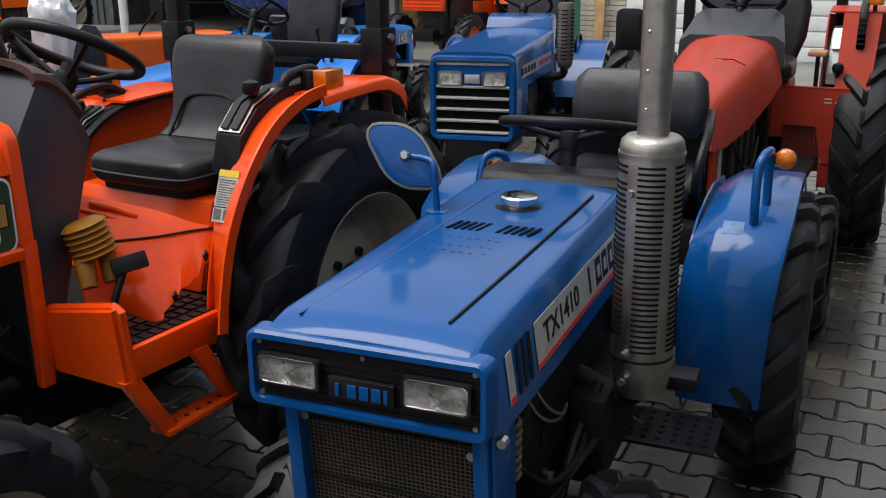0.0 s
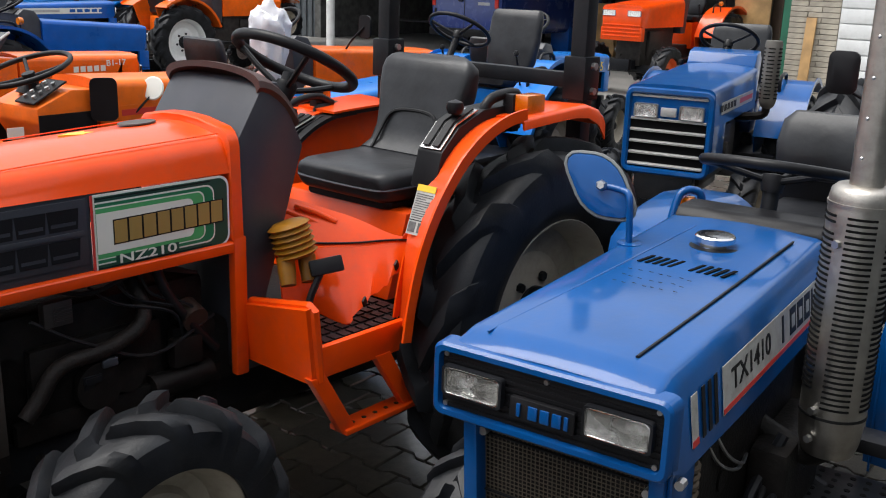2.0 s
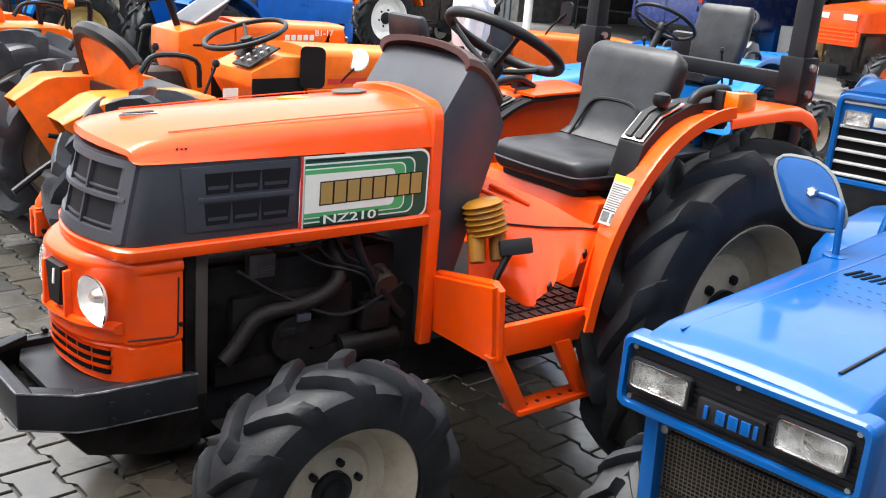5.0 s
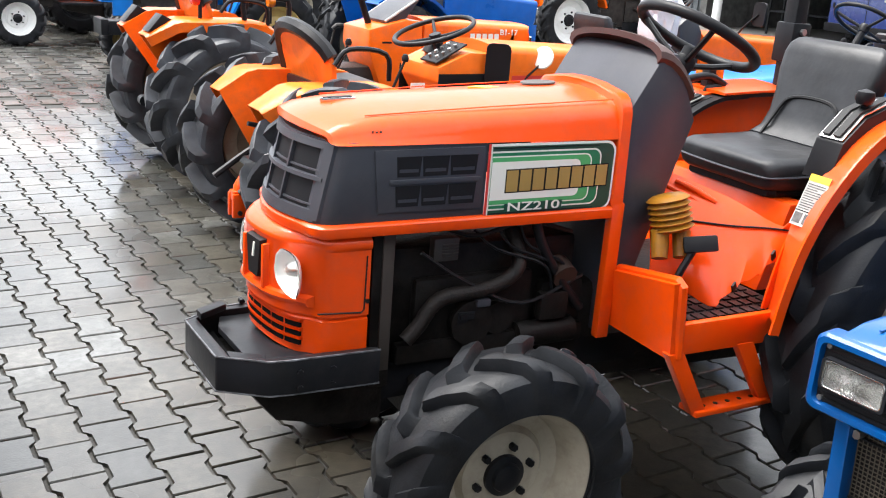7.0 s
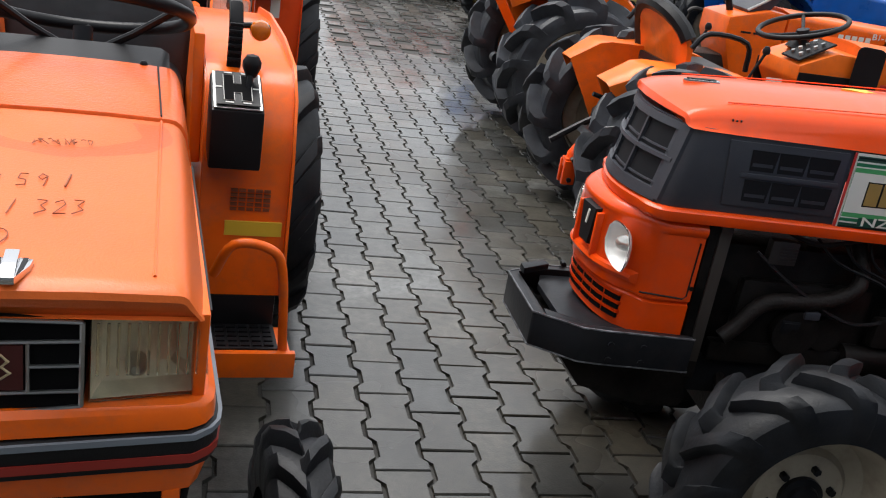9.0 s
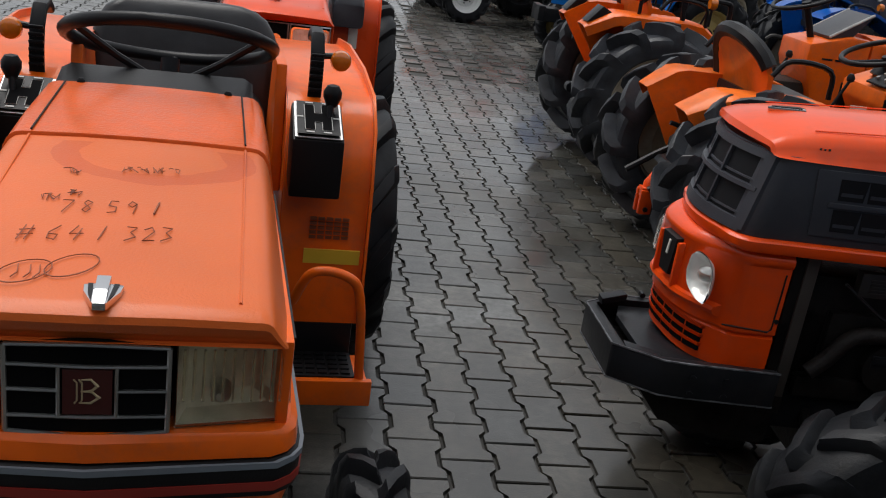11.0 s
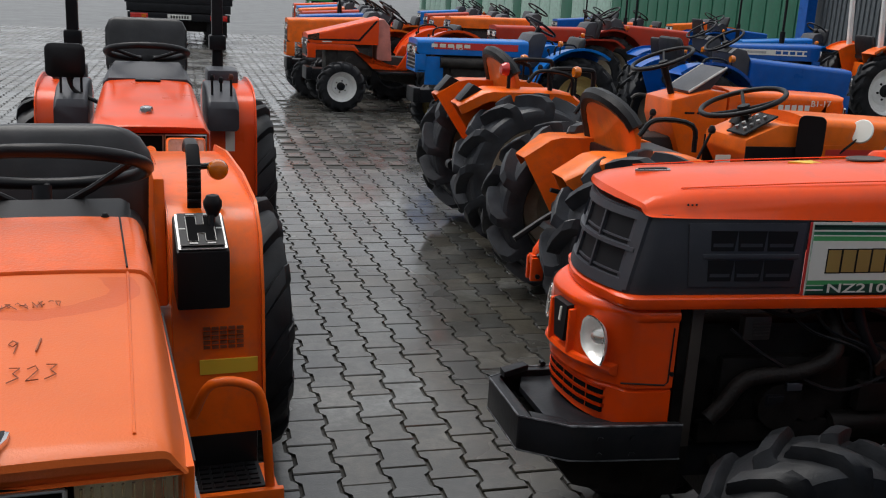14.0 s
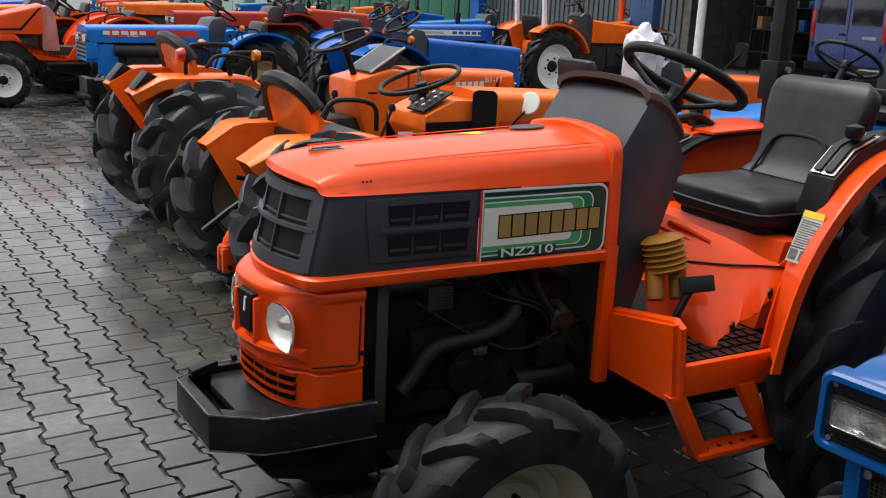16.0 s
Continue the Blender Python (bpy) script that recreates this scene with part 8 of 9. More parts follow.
# ---- the tomato red tractor behind it ----
def tomato_tractor(m):
    t = thing("tractor", "tomato red tractor with chrome-framed black grille and grey lever consoles", "tractor", m, "tractors in the yard")
    def sec(x, w, zb, zt, r=0.035, vee=0.0):
        return [(px + vee * (1 - (py / w) ** 2), py, pz) for px, py, pz in arch(x, w, zb, zt, r, crown=0.006, lean=0.012)]
    hood = part("hood", loft([sec(0.02, 0.205, 0.985, 0.995, 0.006, 0.03), sec(0.025, 0.212, 0.983, 1.004, 0.012, 0.03), sec(0.0, 0.216, 0.98, 1.016, 0.025, 0.024), sec(-0.1, 0.216, 0.97, 1.026, 0.03, 0.01), sec(-0.5, 0.214, 0.94, 1.052), sec(-0.93, 0.208, 0.92, 1.076)]), RED_OR, t)
    part("ornament", lathe([(0, 0), (0.026, 0), (0.027, 0.012), (0.022, 0.03), (0.012, 0.034), (0, 0.034)], 8, pose(-0.13, -0.01, 1.03)), CHROME, hood)
    part("filler_cap", box(-0.90, -0.86, -0.055, 0.055, 1.078, 1.09, 0.005), BLACK, hood)
    for s in (1, -1):
        part("side_panel", prism([(0.0, 0.985), (-0.02, 0.72), (-0.85, 0.70), (-0.93, 0.93), (-0.5, 0.945)], s * 0.196, s * 0.215, 0.004), RED_OR, t)
    g = part("grille", box(-0.05, 0.02, -0.205, 0.205, 0.845, 0.982, 0.006), HOLE, t, "black grille in a chrome frame")
    for y0, y1 in ((-0.205, -0.05), (-0.05, 0.05), (0.05, 0.205)):
        part("grille_frame", tube([(0.024, y0 + 0.004, 0.852), (0.024, y1 - 0.004, 0.852), (0.024, y1 - 0.004, 0.976), (0.024, y0 + 0.004, 0.976)], 0.004, 6, closed=True), SILVER, g)
    part("emblem", lathe([(0.012, 0), (0.022, 0), (0.022, 0.006), (0.012, 0.006)], 18, pose(0.022, 0, 0.915, 0, 90, 0)), CHROME, g)
    for s in (1, -1):
        headlamp(t, 0.03, s * 0.128, 0.915, 0.135, 0.10, rim_mat=CHROME, ribs=4, bowl=REFLECTOR_W)
    part("nose_panel", box(-0.06, 0.028, -0.214, 0.214, 0.70, 0.842, 0.012), RED_OR, t)
    part("lower_grille", box(-0.05, 0.0, -0.18, 0.18, 0.45, 0.70, 0.008), HOLE, t)
    part("bumper", box(-0.05, 0.06, -0.2, 0.2, 0.40, 0.50, 0.015), DARKMETAL, t)
    part("engine", box(-0.9, -0.1, -0.15, 0.15, 0.42, 0.92, 0.02), IRON, t)
    part("gearbox", prism([(-0.9, 0.36), (-0.9, 0.66), (-1.8, 0.66), (-1.85, 0.4)], -0.14, 0.14, 0.03), IRON, t)
    part("rear_axle", cyl((-1.6, -0.5, 0.45), (-1.6, 0.5, 0.45), 0.075, n=14), IRON, t)
    part("front_axle", box(-0.42, -0.32, -0.4, 0.4, 0.24, 0.36, 0.015), IRON, t)
    for s in (1, -1):
        wheel(t, -0.37, s * 0.44, 0.30, 0.17, 0.16, CREAM, 13, 0.028, 0.02, turn=10)
        wheel(t, -1.6, s * 0.50, 0.46, 0.24, 0.27, CREAM, 15, 0.038, 0.05, turn=12)
    # dash and wheel
    part("dash_visor", loft([[(-0.93 - 0.2 * k, y_ * w_, 1.075 + 0.06 * k + h) for y_, h in ((-0.2, -0.12), (-0.195, -0.01), (-0.17, 0.012), (0.17, 0.012), (0.195, -0.01), (0.2, -0.12))] for k, w_ in ((0, 1.0), (0.1, 1.0), (0.6, 0.92), (1.0, 0.85))]), DGREY, t, "dark grey dash visor")
    part("dashboard", prism([(-0.95, 0.6), (-0.95, 1.06), (-1.12, 1.14), (-1.15, 1.05), (-1.05, 0.6)], -0.17, 0.17, 0.01), BLACK, t)
    steering(t, -1.19, 1.185, 0.185, 14, column=0.2, tube_r=0.016)
    part("seat", loft([[(-1.42 - 0.36 * k, a, 0.87 + top + b) for a, b in rrect(0, 0, w_, h_, h_ * 0.4)] for k, w_, h_, top in ((0, 0.4, 0.06, 0), (0.08, 0.44, 0.09, 0.01), (0.6, 0.44, 0.1, 0), (1.0, 0.4, 0.1, 0.02))]), VINYL, t)
    part("backrest", loft([[(-1.76 - 0.08 * k + b, a, 0.92 + 0.40 * k) for a, b in rrect(0, 0, w_, h_, h_ * 0.42)] for k, w_, h_ in ((0, 0.36, 0.07), (0.4, 0.42, 0.09), (0.85, 0.42, 0.08), (0.96, 0.38, 0.06), (1.0, 0.32, 0.03))]), VINYL, t)
    part("seat_base", box(-1.85, -1.4, -0.24, 0.24, 0.6, 0.83, 0.015), RED_OR, t)
    prof = [(-1.13, 0.50), (-1.14, 0.72), (-1.17, 0.89), (-1.24, 0.97), (-1.40, 1.0), (-1.75, 1.0), (-2.0, 0.90)]
    prof = [tuple(v) for v in smooth_path(prof, 3)]
    for s in (1, -1):
        f = part("fender", join(strip_on(prof, min(s * 0.29, s * 0.51), max(s * 0.29, s * 0.51), 0.007), prism(prof + [(-2.0, 0.6), (-1.13, 0.52)], s * 0.287, s * 0.293), strip_on([(x - 0.002, z) for x, z in prof], min(s * 0.505, s * 0.512), max(s * 0.505, s * 0.512), 0.03)), RED_OR, t)
        con = part("lever_console", loft([[(x, s * (0.345 + a), 0.83 + (h_ / 2) + b) for a, b in rrect(0, 0, 0.15, h_, 0.02)] for x, h_ in ((-1.06, 0.11), (-1.08, 0.14), (-1.25, 0.19), (-1.5, 0.20))]), DGREY, f, "grey plastic lever console")
        for k, (xx, yy, hh) in enumerate(((-1.16, 0.30, 0.12), (-1.20, 0.345, 0.10), (-1.15, 0.39, 0.13))):
            lv = part("lever", cyl((xx, s * yy, 0.95), (xx - 0.01, s * yy, 0.98 + hh * 0.7), 0.006, n=8), DARKMETAL, con)
            part("knob", lathe([(0, -0.016), (0.010, -0.012), (0.012, 0.002), (0.008, 0.014), (0, 0.016)], 12, pose(xx - 0.011, s * yy, 0.99 + hh * 0.7)), BLACK if k != 2 else mat("brown_knob", (0.12, 0.03, 0.015), 0.35), lv)
        part("label", box(-1.15, -1.133, s * 0.36, s * 0.405, 0.72, 0.83), DECAL_W, f)
        part("rear_housing", box(-1.8, -1.55, s * 0.30, s * 0.46, 0.98, 1.08, 0.02), DGREY, f)
        part("rollbar_post", box(-1.93, -1.87, s * 0.375 - 0.03, s * 0.375 + 0.03, 0.6, 2.05, 0.01), DARKMETAL, t)
        part("rollbar_hinge", box(-1.95, -1.85, s * 0.375 - 0.045, s * 0.375 + 0.045, 1.16, 1.24, 0.01), DARKMETAL, t)
        part("step", box(-1.15, -0.9, s * 0.2, s * 0.46, 0.47, 0.49, 0.006), DARKMETAL, t)
    part("rollbar_top", box(-1.93, -1.87, -0.405, 0.405, 2.02, 2.08, 0.012), DARKMETAL, t)
    arm = part("mirror_arm", tube([(-1.12, -0.22, 0.95), (-1.16, -0.33, 1.0), (-1.15, -0.36, 1.08)], 0.01, 8, k=4), BLACK, t)
    part("mirror", place(loft([[(k, a, b) for a, b in rrect(0, 0, 0.175 * q, 0.155 * q, 0.03 * q)] for k, q in ((0.035, 0.75), (0.02, 1), (0, 1))]), pose(-1.15, -0.365, 1.142)), BLACK, arm)
    return t


# ---- the large red tractor behind the blue one ----
def red_tractor(m):
    t = thing("tractor", "large faded red tractor with grey dash visor and ribbed black seat", "tractor", m, "tractors in the yard")
    def sec(x, w, zb, zt, r, lean_=0.03):
        return arch(x, w, zb, zt, r, crown=0.014, lean=lean_)
    hood = part("hood", loft([sec(0.02, 0.12, 0.82, 0.93, 0.03), sec(0.0, 0.15, 0.805, 0.965, 0.05), sec(-0.15, 0.175, 0.80, 1.01, 0.07), sec(-0.5, 0.21, 0.825, 1.075, 0.09), sec(-0.85, 0.24, 0.885, 1.125, 0.10), sec(-1.12, 0.258, 0.945, 1.150, 0.105)]), RED, t)
    part("hood_seam", tube([(-0.60, 0.02, 1.105), (-0.62, 0.10, 1.102), (-0.63, 0.155, 1.075)], 0.0025, 5), INK, hood)
    for s in (1, -1):
        part("side_panel", prism([(-0.02, 0.81), (-0.02, 0.56), (-0.18, 0.55), (-0.20, 0.815)], s * 0.125, s * 0.150, 0.006), RED, t)
        part("side_stripe", prism([(-0.12, 0.80), (-0.12, 0.60), (-0.18, 0.60), (-0.185, 0.805)], s * 0.151, s * 0.155), DECAL_GR, t)
    part("grille", box(-0.04, 0.012, -0.13, 0.13, 0.56, 0.82, 0.01), HOLE, t, "black front grille")
    for i in range(5):
        part("slat", box(0.010, 0.018, -0.12, 0.12, 0.60 + 0.045 * i, 0.612 + 0.045 * i), DARKMETAL, t)
    part("front_weight", box(-0.05, 0.10, -0.16, 0.16, 0.36, 0.52, 0.02), DARKMETAL, t)
    part("engine", box(-1.05, -0.22, -0.15, 0.15, 0.42, 0.86, 0.02), IRON, t)
    for i in range(4):
        part("engine_rib", box(-0.95 + 0.18 * i, -0.87 + 0.18 * i, 0.151, 0.175, 0.50, 0.80, 0.006), IRON_B, t)
    part("fuel_line", tube([(-0.3, 0.17, 0.80), (-0.5, 0.19, 0.66), (-0.8, 0.19, 0.60), (-1.0, 0.18, 0.7)], 0.008, 8, k=4), DARKMETAL, t)
    part("gearbox", join(prism([(-1.0, 0.38), (-1.0, 0.68), (-2.0, 0.68), (-2.1, 0.5), (-2.0, 0.34)], -0.15, 0.15, 0.03), cyl((-1.85, -0.55, 0.55), (-1.85, 0.55, 0.55), 0.09, n=16)), IRON, t)
    part("front_axle", join(box(-0.38, -0.26, -0.45, 0.45, 0.24, 0.36, 0.015), cyl((-0.32, -0.55, 0.30), (-0.32, 0.55, 0.30), 0.04, n=12)), IRON, t)
    for s in (1, -1):
        wheel(t, -0.32, s * 0.515, 0.302, 0.18, 0.165, CREAM, 13, 0.03, 0.03, turn=12)
        wheel(t, -1.85, s * 0.62, 0.55, 0.26, 0.38, CREAM, 15, 0.036, 0.06, turn=7)
    # dash visor, wheel, seat
    part("dash_visor", loft([[(-1.12 - 0.2 * k, y_ * w_, 1.135 + 0.115 * k + h) for y_, h in ((-0.26, -0.12), (-0.25, 0.0), (-0.20, 0.03), (0.20, 0.03), (0.25, 0.0), (0.26, -0.12))] for k, w_ in ((0, 1.0), (0.08, 1.0), (0.7, 0.9), (1.0, 0.86))]), DGREY, t, "dark grey plastic dash visor")
    part("dashboard", prism([(-1.14, 0.6), (-1.14, 1.12), (-1.30, 1.20), (-1.34, 1.10), (-1.24, 0.6)], -0.2, 0.2, 0.012), BLACK, t)
    steering(t, -1.36, 1.34, 0.205, 30, column=0.26, tube_r=0.016)
    part("seat", loft([[(-1.40 - 0.42 * k, a, 0.955 + top + b) for a, b in rrect(0, 0, w_, h_, h_ * 0.4)] for k, w_, h_, top in ((0, 0.46, 0.07, 0), (0.08, 0.52, 0.10, 0.01), (0.6, 0.52, 0.11, 0), (1.0, 0.48, 0.11, 0.02))]), VINYL, t, "black vinyl seat cushion")
    back = part("backrest", loft([[(-1.78 - 0.10 * k + b, a, 0.96 + 0.50 * k) for a, b in rrect(0, 0, w_, h_, h_ * 0.42)] for k, w_, h_ in ((0, 0.46, 0.09), (0.3, 0.56, 0.11), (0.6, 0.58, 0.11), (0.88, 0.52, 0.09), (0.97, 0.46, 0.06), (1.0, 0.40, 0.03))]), VINYL, t, "tall black backrest with cross ribs")
    for k in (0.22, 0.36, 0.5, 0.64, 0.78):
        part("rib", tube([(-1.722 - 0.10 * k, -0.15, 0.96 + 0.5 * k), (-1.722 - 0.10 * k, 0.15, 0.96 + 0.5 * k)], 0.008, 6), BLACK, back)
    part("seat_base", box(-1.85, -1.45, -0.24, 0.24, 0.62, 0.90, 0.02), RED, t)
    part("floor_plate", box(-1.50, -1.05, -0.42, 0.42, 0.50, 0.53, 0.008), DARKMETAL, t)
    for s in (1, -1):
        # fender: a front plate, a sloping top sheet and a narrow outer flange
        lift = 1.0 if s > 0 else 0.0  # the far fender ends level with its plate
        f = part("fender", join(slab([(-1.46, s * 0.21, 0.885), (-1.46, s * 0.61, 0.885), (-1.455, s * 0.60, 0.50), (-1.455, s * 0.44, 0.50), (-1.455, s * 0.40, 0.69), (-1.46, s * 0.21, 0.69)][::s], 0.006),
                                slab([(-1.462, s * 0.47, 0.885), (-1.462, s * 0.635, 0.885), (-1.62, s * 0.65, 0.89 + 0.36 * lift), (-1.62, s * 0.47, 0.89 + 0.36 * lift)][::s], 0.006),
                                strip_on([(-1.62, 0.89 + 0.36 * lift), (-1.80, 0.91 + 0.36 * lift), (-2.15, 0.86 + 0.36 * lift), (-2.40, 0.8 + 0.25 * lift)], min(s * 0.40, s * 0.66), max(s * 0.40, s * 0.66), 0.008),
                                prism([(-1.47, 0.60), (-1.47, 0.885), (-1.62, 0.887 + 0.358 * lift), (-2.15, 0.855 + 0.355 * lift), (-2.38, 0.8 + 0.25 * lift), (-2.3, 0.6)], s * 0.395, s * 0.403)), RED, t)
        part("plate_edge", tube([(-1.457, s * 0.215, 0.887), (-1.457, s * 0.60, 0.887)], 0.006, 6), RED, f)
        part("inner_plate", prism([(-1.47, 0.69), (-1.47, 0.886), (-1.75, 0.886), (-1.75, 0.69)], s * 0.205, s * 0.212), RED, f)
        # same red paint, darkened in colour for the shade behind the plate
        part("mudguard", slab([(-1.50, s * 0.235, 0.685), (-1.50, s * 0.42, 0.685), (-1.49, s * 0.435, 0.45), (-1.49, s * 0.235, 0.45)][::s], 0.006), mat("shaded_dark_red_paint", (0.15, 0.012, 0.008), 0.45, var=0.15, dirt=0.3), f, "inner red mudguard with shade in its colour")
        part("bracket", prism([(-1.46, 0.37), (-1.46, 0.49), (-1.55, 0.49), (-1.50, 0.38)], s * 0.43, s * 0.53, 0.005), RED, f)
        for j in range(3):
            for q in range(3 - (j == 1)):
                part("name_bar", slab([(-1.4525, s * (0.43 + 0.05 * j), 0.792 + 0.018 * q), (-1.4525, s * (0.465 + 0.05 * j), 0.792 + 0.018 * q), (-1.4525, s * (0.465 + 0.05 * j), 0.800 + 0.018 * q), (-1.4525, s * (0.43 + 0.05 * j), 0.800 + 0.018 * q)][::s], 0.002), DECAL_GR if j < 2 and q else RED, f)
        if s < 0:
            continue
        con = part("lever_console", prism([(-1.50, 0.90), (-1.50, 0.96), (-1.62, 1.16), (-1.74, 1.18), (-1.74, 0.90)], s * 0.42, s * 0.53, 0.008), DECAL_GR, f, "pale grey lever console with clear cover")
        part("console_cover", prism([(-1.55, 1.075), (-1.615, 1.175), (-1.66, 1.18), (-1.60, 1.07)], s * 0.43, s * 0.52, 0.004), SILVER, con)
        lv = part("lever", tube([(-1.50, s * 0.475, 0.90), (-1.485, s * 0.475, 0.97)], 0.008, 8), DARKMETAL, con)
        part("knob", lathe([(0, -0.03), (0.022, -0.02), (0.03, 0.0), (0.024, 0.022), (0, 0.03)], 16, pose(-1.482, s * 0.475, 0.985)), BLACK, lv)
        part("arm_pad", box(-1.56, -1.42, s * 0.33, s * 0.42, 1.045, 1.07, 0.01), mat("tan_pad", (0.42, 0.20, 0.10), 0.5, var=0.15), f)
        part("arm_post", box(-1.52, -1.49, s * 0.365, s * 0.385, 0.88, 1.046), DARKMETAL, f)
        rail = part("grab_handle", loft([[(x, s * (0.565 + a), z + b) for a, b in rrect(0, 0, 0.04, 0.03, 0.01, 2)] for x, z in ((-1.535, 1.09), (-1.535, 1.16), (-1.56, 1.24), (-1.60, 1.29), (-1.66, 1.30))]), BLACK, f, "black ribbed grab handle")
        for i in range(6):
            part("rib", box(-1.526 - 0.003 * i, -1.516 - 0.003 * i, s * 0.546, s * 0.584, 1.10 + i * 0.024, 1.110 + i * 0.024, 0.002), BLACK, rail)
        sg = part("turn_signal", box(-1.66, -1.60, s * 0.58, s * 0.65, 1.29, 1.34, 0.008), AMBER, f, "amber turn signal")
        part("bracket", box(-1.64, -1.62, s * 0.60, s * 0.62, 1.255, 1.295), BLACK, sg)
    for s in (1, -1):
        part("rollbar_post", box(-2.16, -2.10, s * 0.42 - 0.03, s * 0.42 + 0.03, 0.66, 1.9, 0.01), DARKMETAL, t)
    arm = part("mirror_arm", tube([(-0.98, -0.22, 1.05), (-0.99, -0.34, 1.07), (-0.96, -0.44, 1.12)], 0.008, 8, k=4), BLACK, t)
    part("mirror", place(loft([[(k, a, b) for a, b in rrect(0, 0, 0.14 * q, 0.20 * q, 0.035 * q)] for k, q in ((0.03, 0.7), (0.018, 1), (0, 1))]), pose(-0.95, -0.455, 1.195)), BLACK, arm)
    return t


def rain_marked():
    """Faded orange paint with the rim of a drying puddle on the hood."""
    m = mat("rain_marked_orange_paint", (0.66, 0.122, 0.018), 0.42, var=0.08, scale=3.0, coat=0.2, dirt=0.25, dirt_color=(0.55, 0.16, 0.04), bump=0.16, bscale=220, spec=0.3)
    n, l = m.node_tree.nodes, m.node_tree.links
    p = n["Principled BSDF"]
    tc, sp, ns = n.new("ShaderNodeTexCoord"), n.new("ShaderNodeSeparateXYZ"), n.new("ShaderNodeTexNoise")
    ns.inputs["Scale"].default_value = 7
    l.new(tc.outputs["Object"], sp.inputs[0]), l.new(tc.outputs["Object"], ns.inputs[0])

    def calc(op, a, b=None):
        k = n.new("ShaderNodeMath")
        k.operation = op
        for i, v in enumerate((a, b)):
            if v is None:
                continue
            if isinstance(v, (int, float)):
                k.inputs[i].default_value = v
            else:
                l.new(v, k.inputs[i])
        return k.outputs[0]
    ex = calc("POWER", calc("ABSOLUTE", calc("DIVIDE", calc("ADD", sp.outputs[0], 0.60), 0.16)), 2.0)
    ey = calc("POWER", calc("ABSOLUTE", calc("DIVIDE", calc("ADD", sp.outputs[1], -0.03), 0.17)), 2.0)
    r_ = calc("ADD", calc("SQRT", calc("ADD", ex, ey)), calc("MULTIPLY", calc("SUBTRACT", ns.outputs[0], 0.5), 0.35))
    ring = calc("MULTIPLY", calc("GREATER_THAN", r_, 0.72), calc("LESS_THAN", r_, 1.0))
    ring = calc("MULTIPLY", ring, calc("GREATER_THAN", sp.outputs[0], -0.66))
    mx = n.new("ShaderNodeMix")
    mx.data_type, mx.blend_type = "RGBA", "MULTIPLY"
    mx.inputs[7].default_value = (0.84, 0.62, 0.16, 1)
    src = p.inputs["Base Color"].links[0].from_socket
    l.new(calc("MULTIPLY", ring, 0.8), mx.inputs[0]), l.new(src, mx.inputs[6]), l.new(mx.outputs[2], p.inputs["Base Color"])
    return m


ORANGE_HOOD = rain_marked()
ORANGE_REAR = mat("beaded_wet_orange_paint", (0.70, 0.105, 0.012), 0.34, var=0.05, scale=30, coat=0.3, dirt=0.1, bump=0.35, bscale=130, spec=0.2)
PEN = mat("brown_felt_pen", (0.24, 0.06, 0.02), 0.6, var=0.2)
GOLDRIM = mat("gold_wheel_paint", (0.5, 0.38, 0.14), 0.4, var=0.1, dirt=0.3)
ORIM = mat("orange_wheel_paint", (0.75, 0.12, 0.02), 0.4, var=0.1, dirt=0.3)
orange_tractor(at(0.62, 2.27, 176))
blue_tractor(at(1.38, 0.888, 183))
plain_orange_tractor(at(-0.39, 1.25, -85.5))

# behind the plain orange one
tomato_tractor(at(-0.27, 3.86, -88))
# two with their rear wheels to the aisle
ta = tractor("old orange tractor with orange pan seat and large rear tyres", 3.75, 4.42, 0, ORANGE_OLD, L=0.98, hw=0.2, zf=1.0, zr=1.04, zb=0.78, rr=0.46, rw=0.25, rrim=0.27, rt=0.46, rx=-1.93, ftop=0.87, inboard=True, fender="flat", pan=ORANGE_OLD, seat_z=0.84, drive=(-1.225, 1.09, 19, 0.25), sw=0.205, stripe=(ORANGE_OLD, DECAL_W, DECAL_R), dash=False, signals=False, forward=0.075, rlug=0.07, rlugs=12, detail=2, rubber=RUBBER_WET, linkage=False)
part("dashboard", prism([(-0.985, 0.70), (-0.985, 1.0), (-1.12, 1.005), (-1.30, 0.93), (-1.30, 0.86), (-1.2, 0.70)], -0.19, 0.19, 0.012), ORANGE_OLD, ta)
pan_a = part("instrument_panel", slab([(-1.13, -0.165, 1.035), (-1.30, -0.165, 0.945), (-1.30, -0.015, 0.945), (-1.13, -0.015, 1.035)], 0.008), BLACK, ta, "black instrument panel with toggle switches")
for i in range(4):
    for y_ in (-0.125, -0.055):
        k = Vector((-1.165 - 0.034 * i, y_, 1.0205 - 0.018 * i))
        part("switch", cyl(k, k + Vector((-0.008, 0.0, 0.016)), 0.010, n=10), ALLOY if (i + (y_ > -0.1)) % 2 else SILVER, pan_a)
part("panel_bezel", tube([(-1.13, -0.165, 1.04), (-1.30, -0.165, 0.95), (-1.30, -0.015, 0.95), (-1.13, -0.015, 1.04)], 0.005, 6, closed=True), DARKMETAL, pan_a)
part("column_boot", lathe([(0, 0), (0.055, 0), (0.045, 0.05), (0.03, 0.09), (0, 0.09)], 16, pose(-1.20, 0.05, 0.965, 0, 20, 0)), BLACK, ta)
part("warning_label", slab([(-1.38, -0.205, 0.86), (-1.46, -0.205, 0.86), (-1.46, -0.205, 0.81), (-1.38, -0.205, 0.81)], 0.002), DECAL_W, ta)
for s in (1, -1):
    part("tread_board", box(-1.30, -1.0, s * 0.195, s * 0.2, 0.72, 0.9), BLACK, ta)
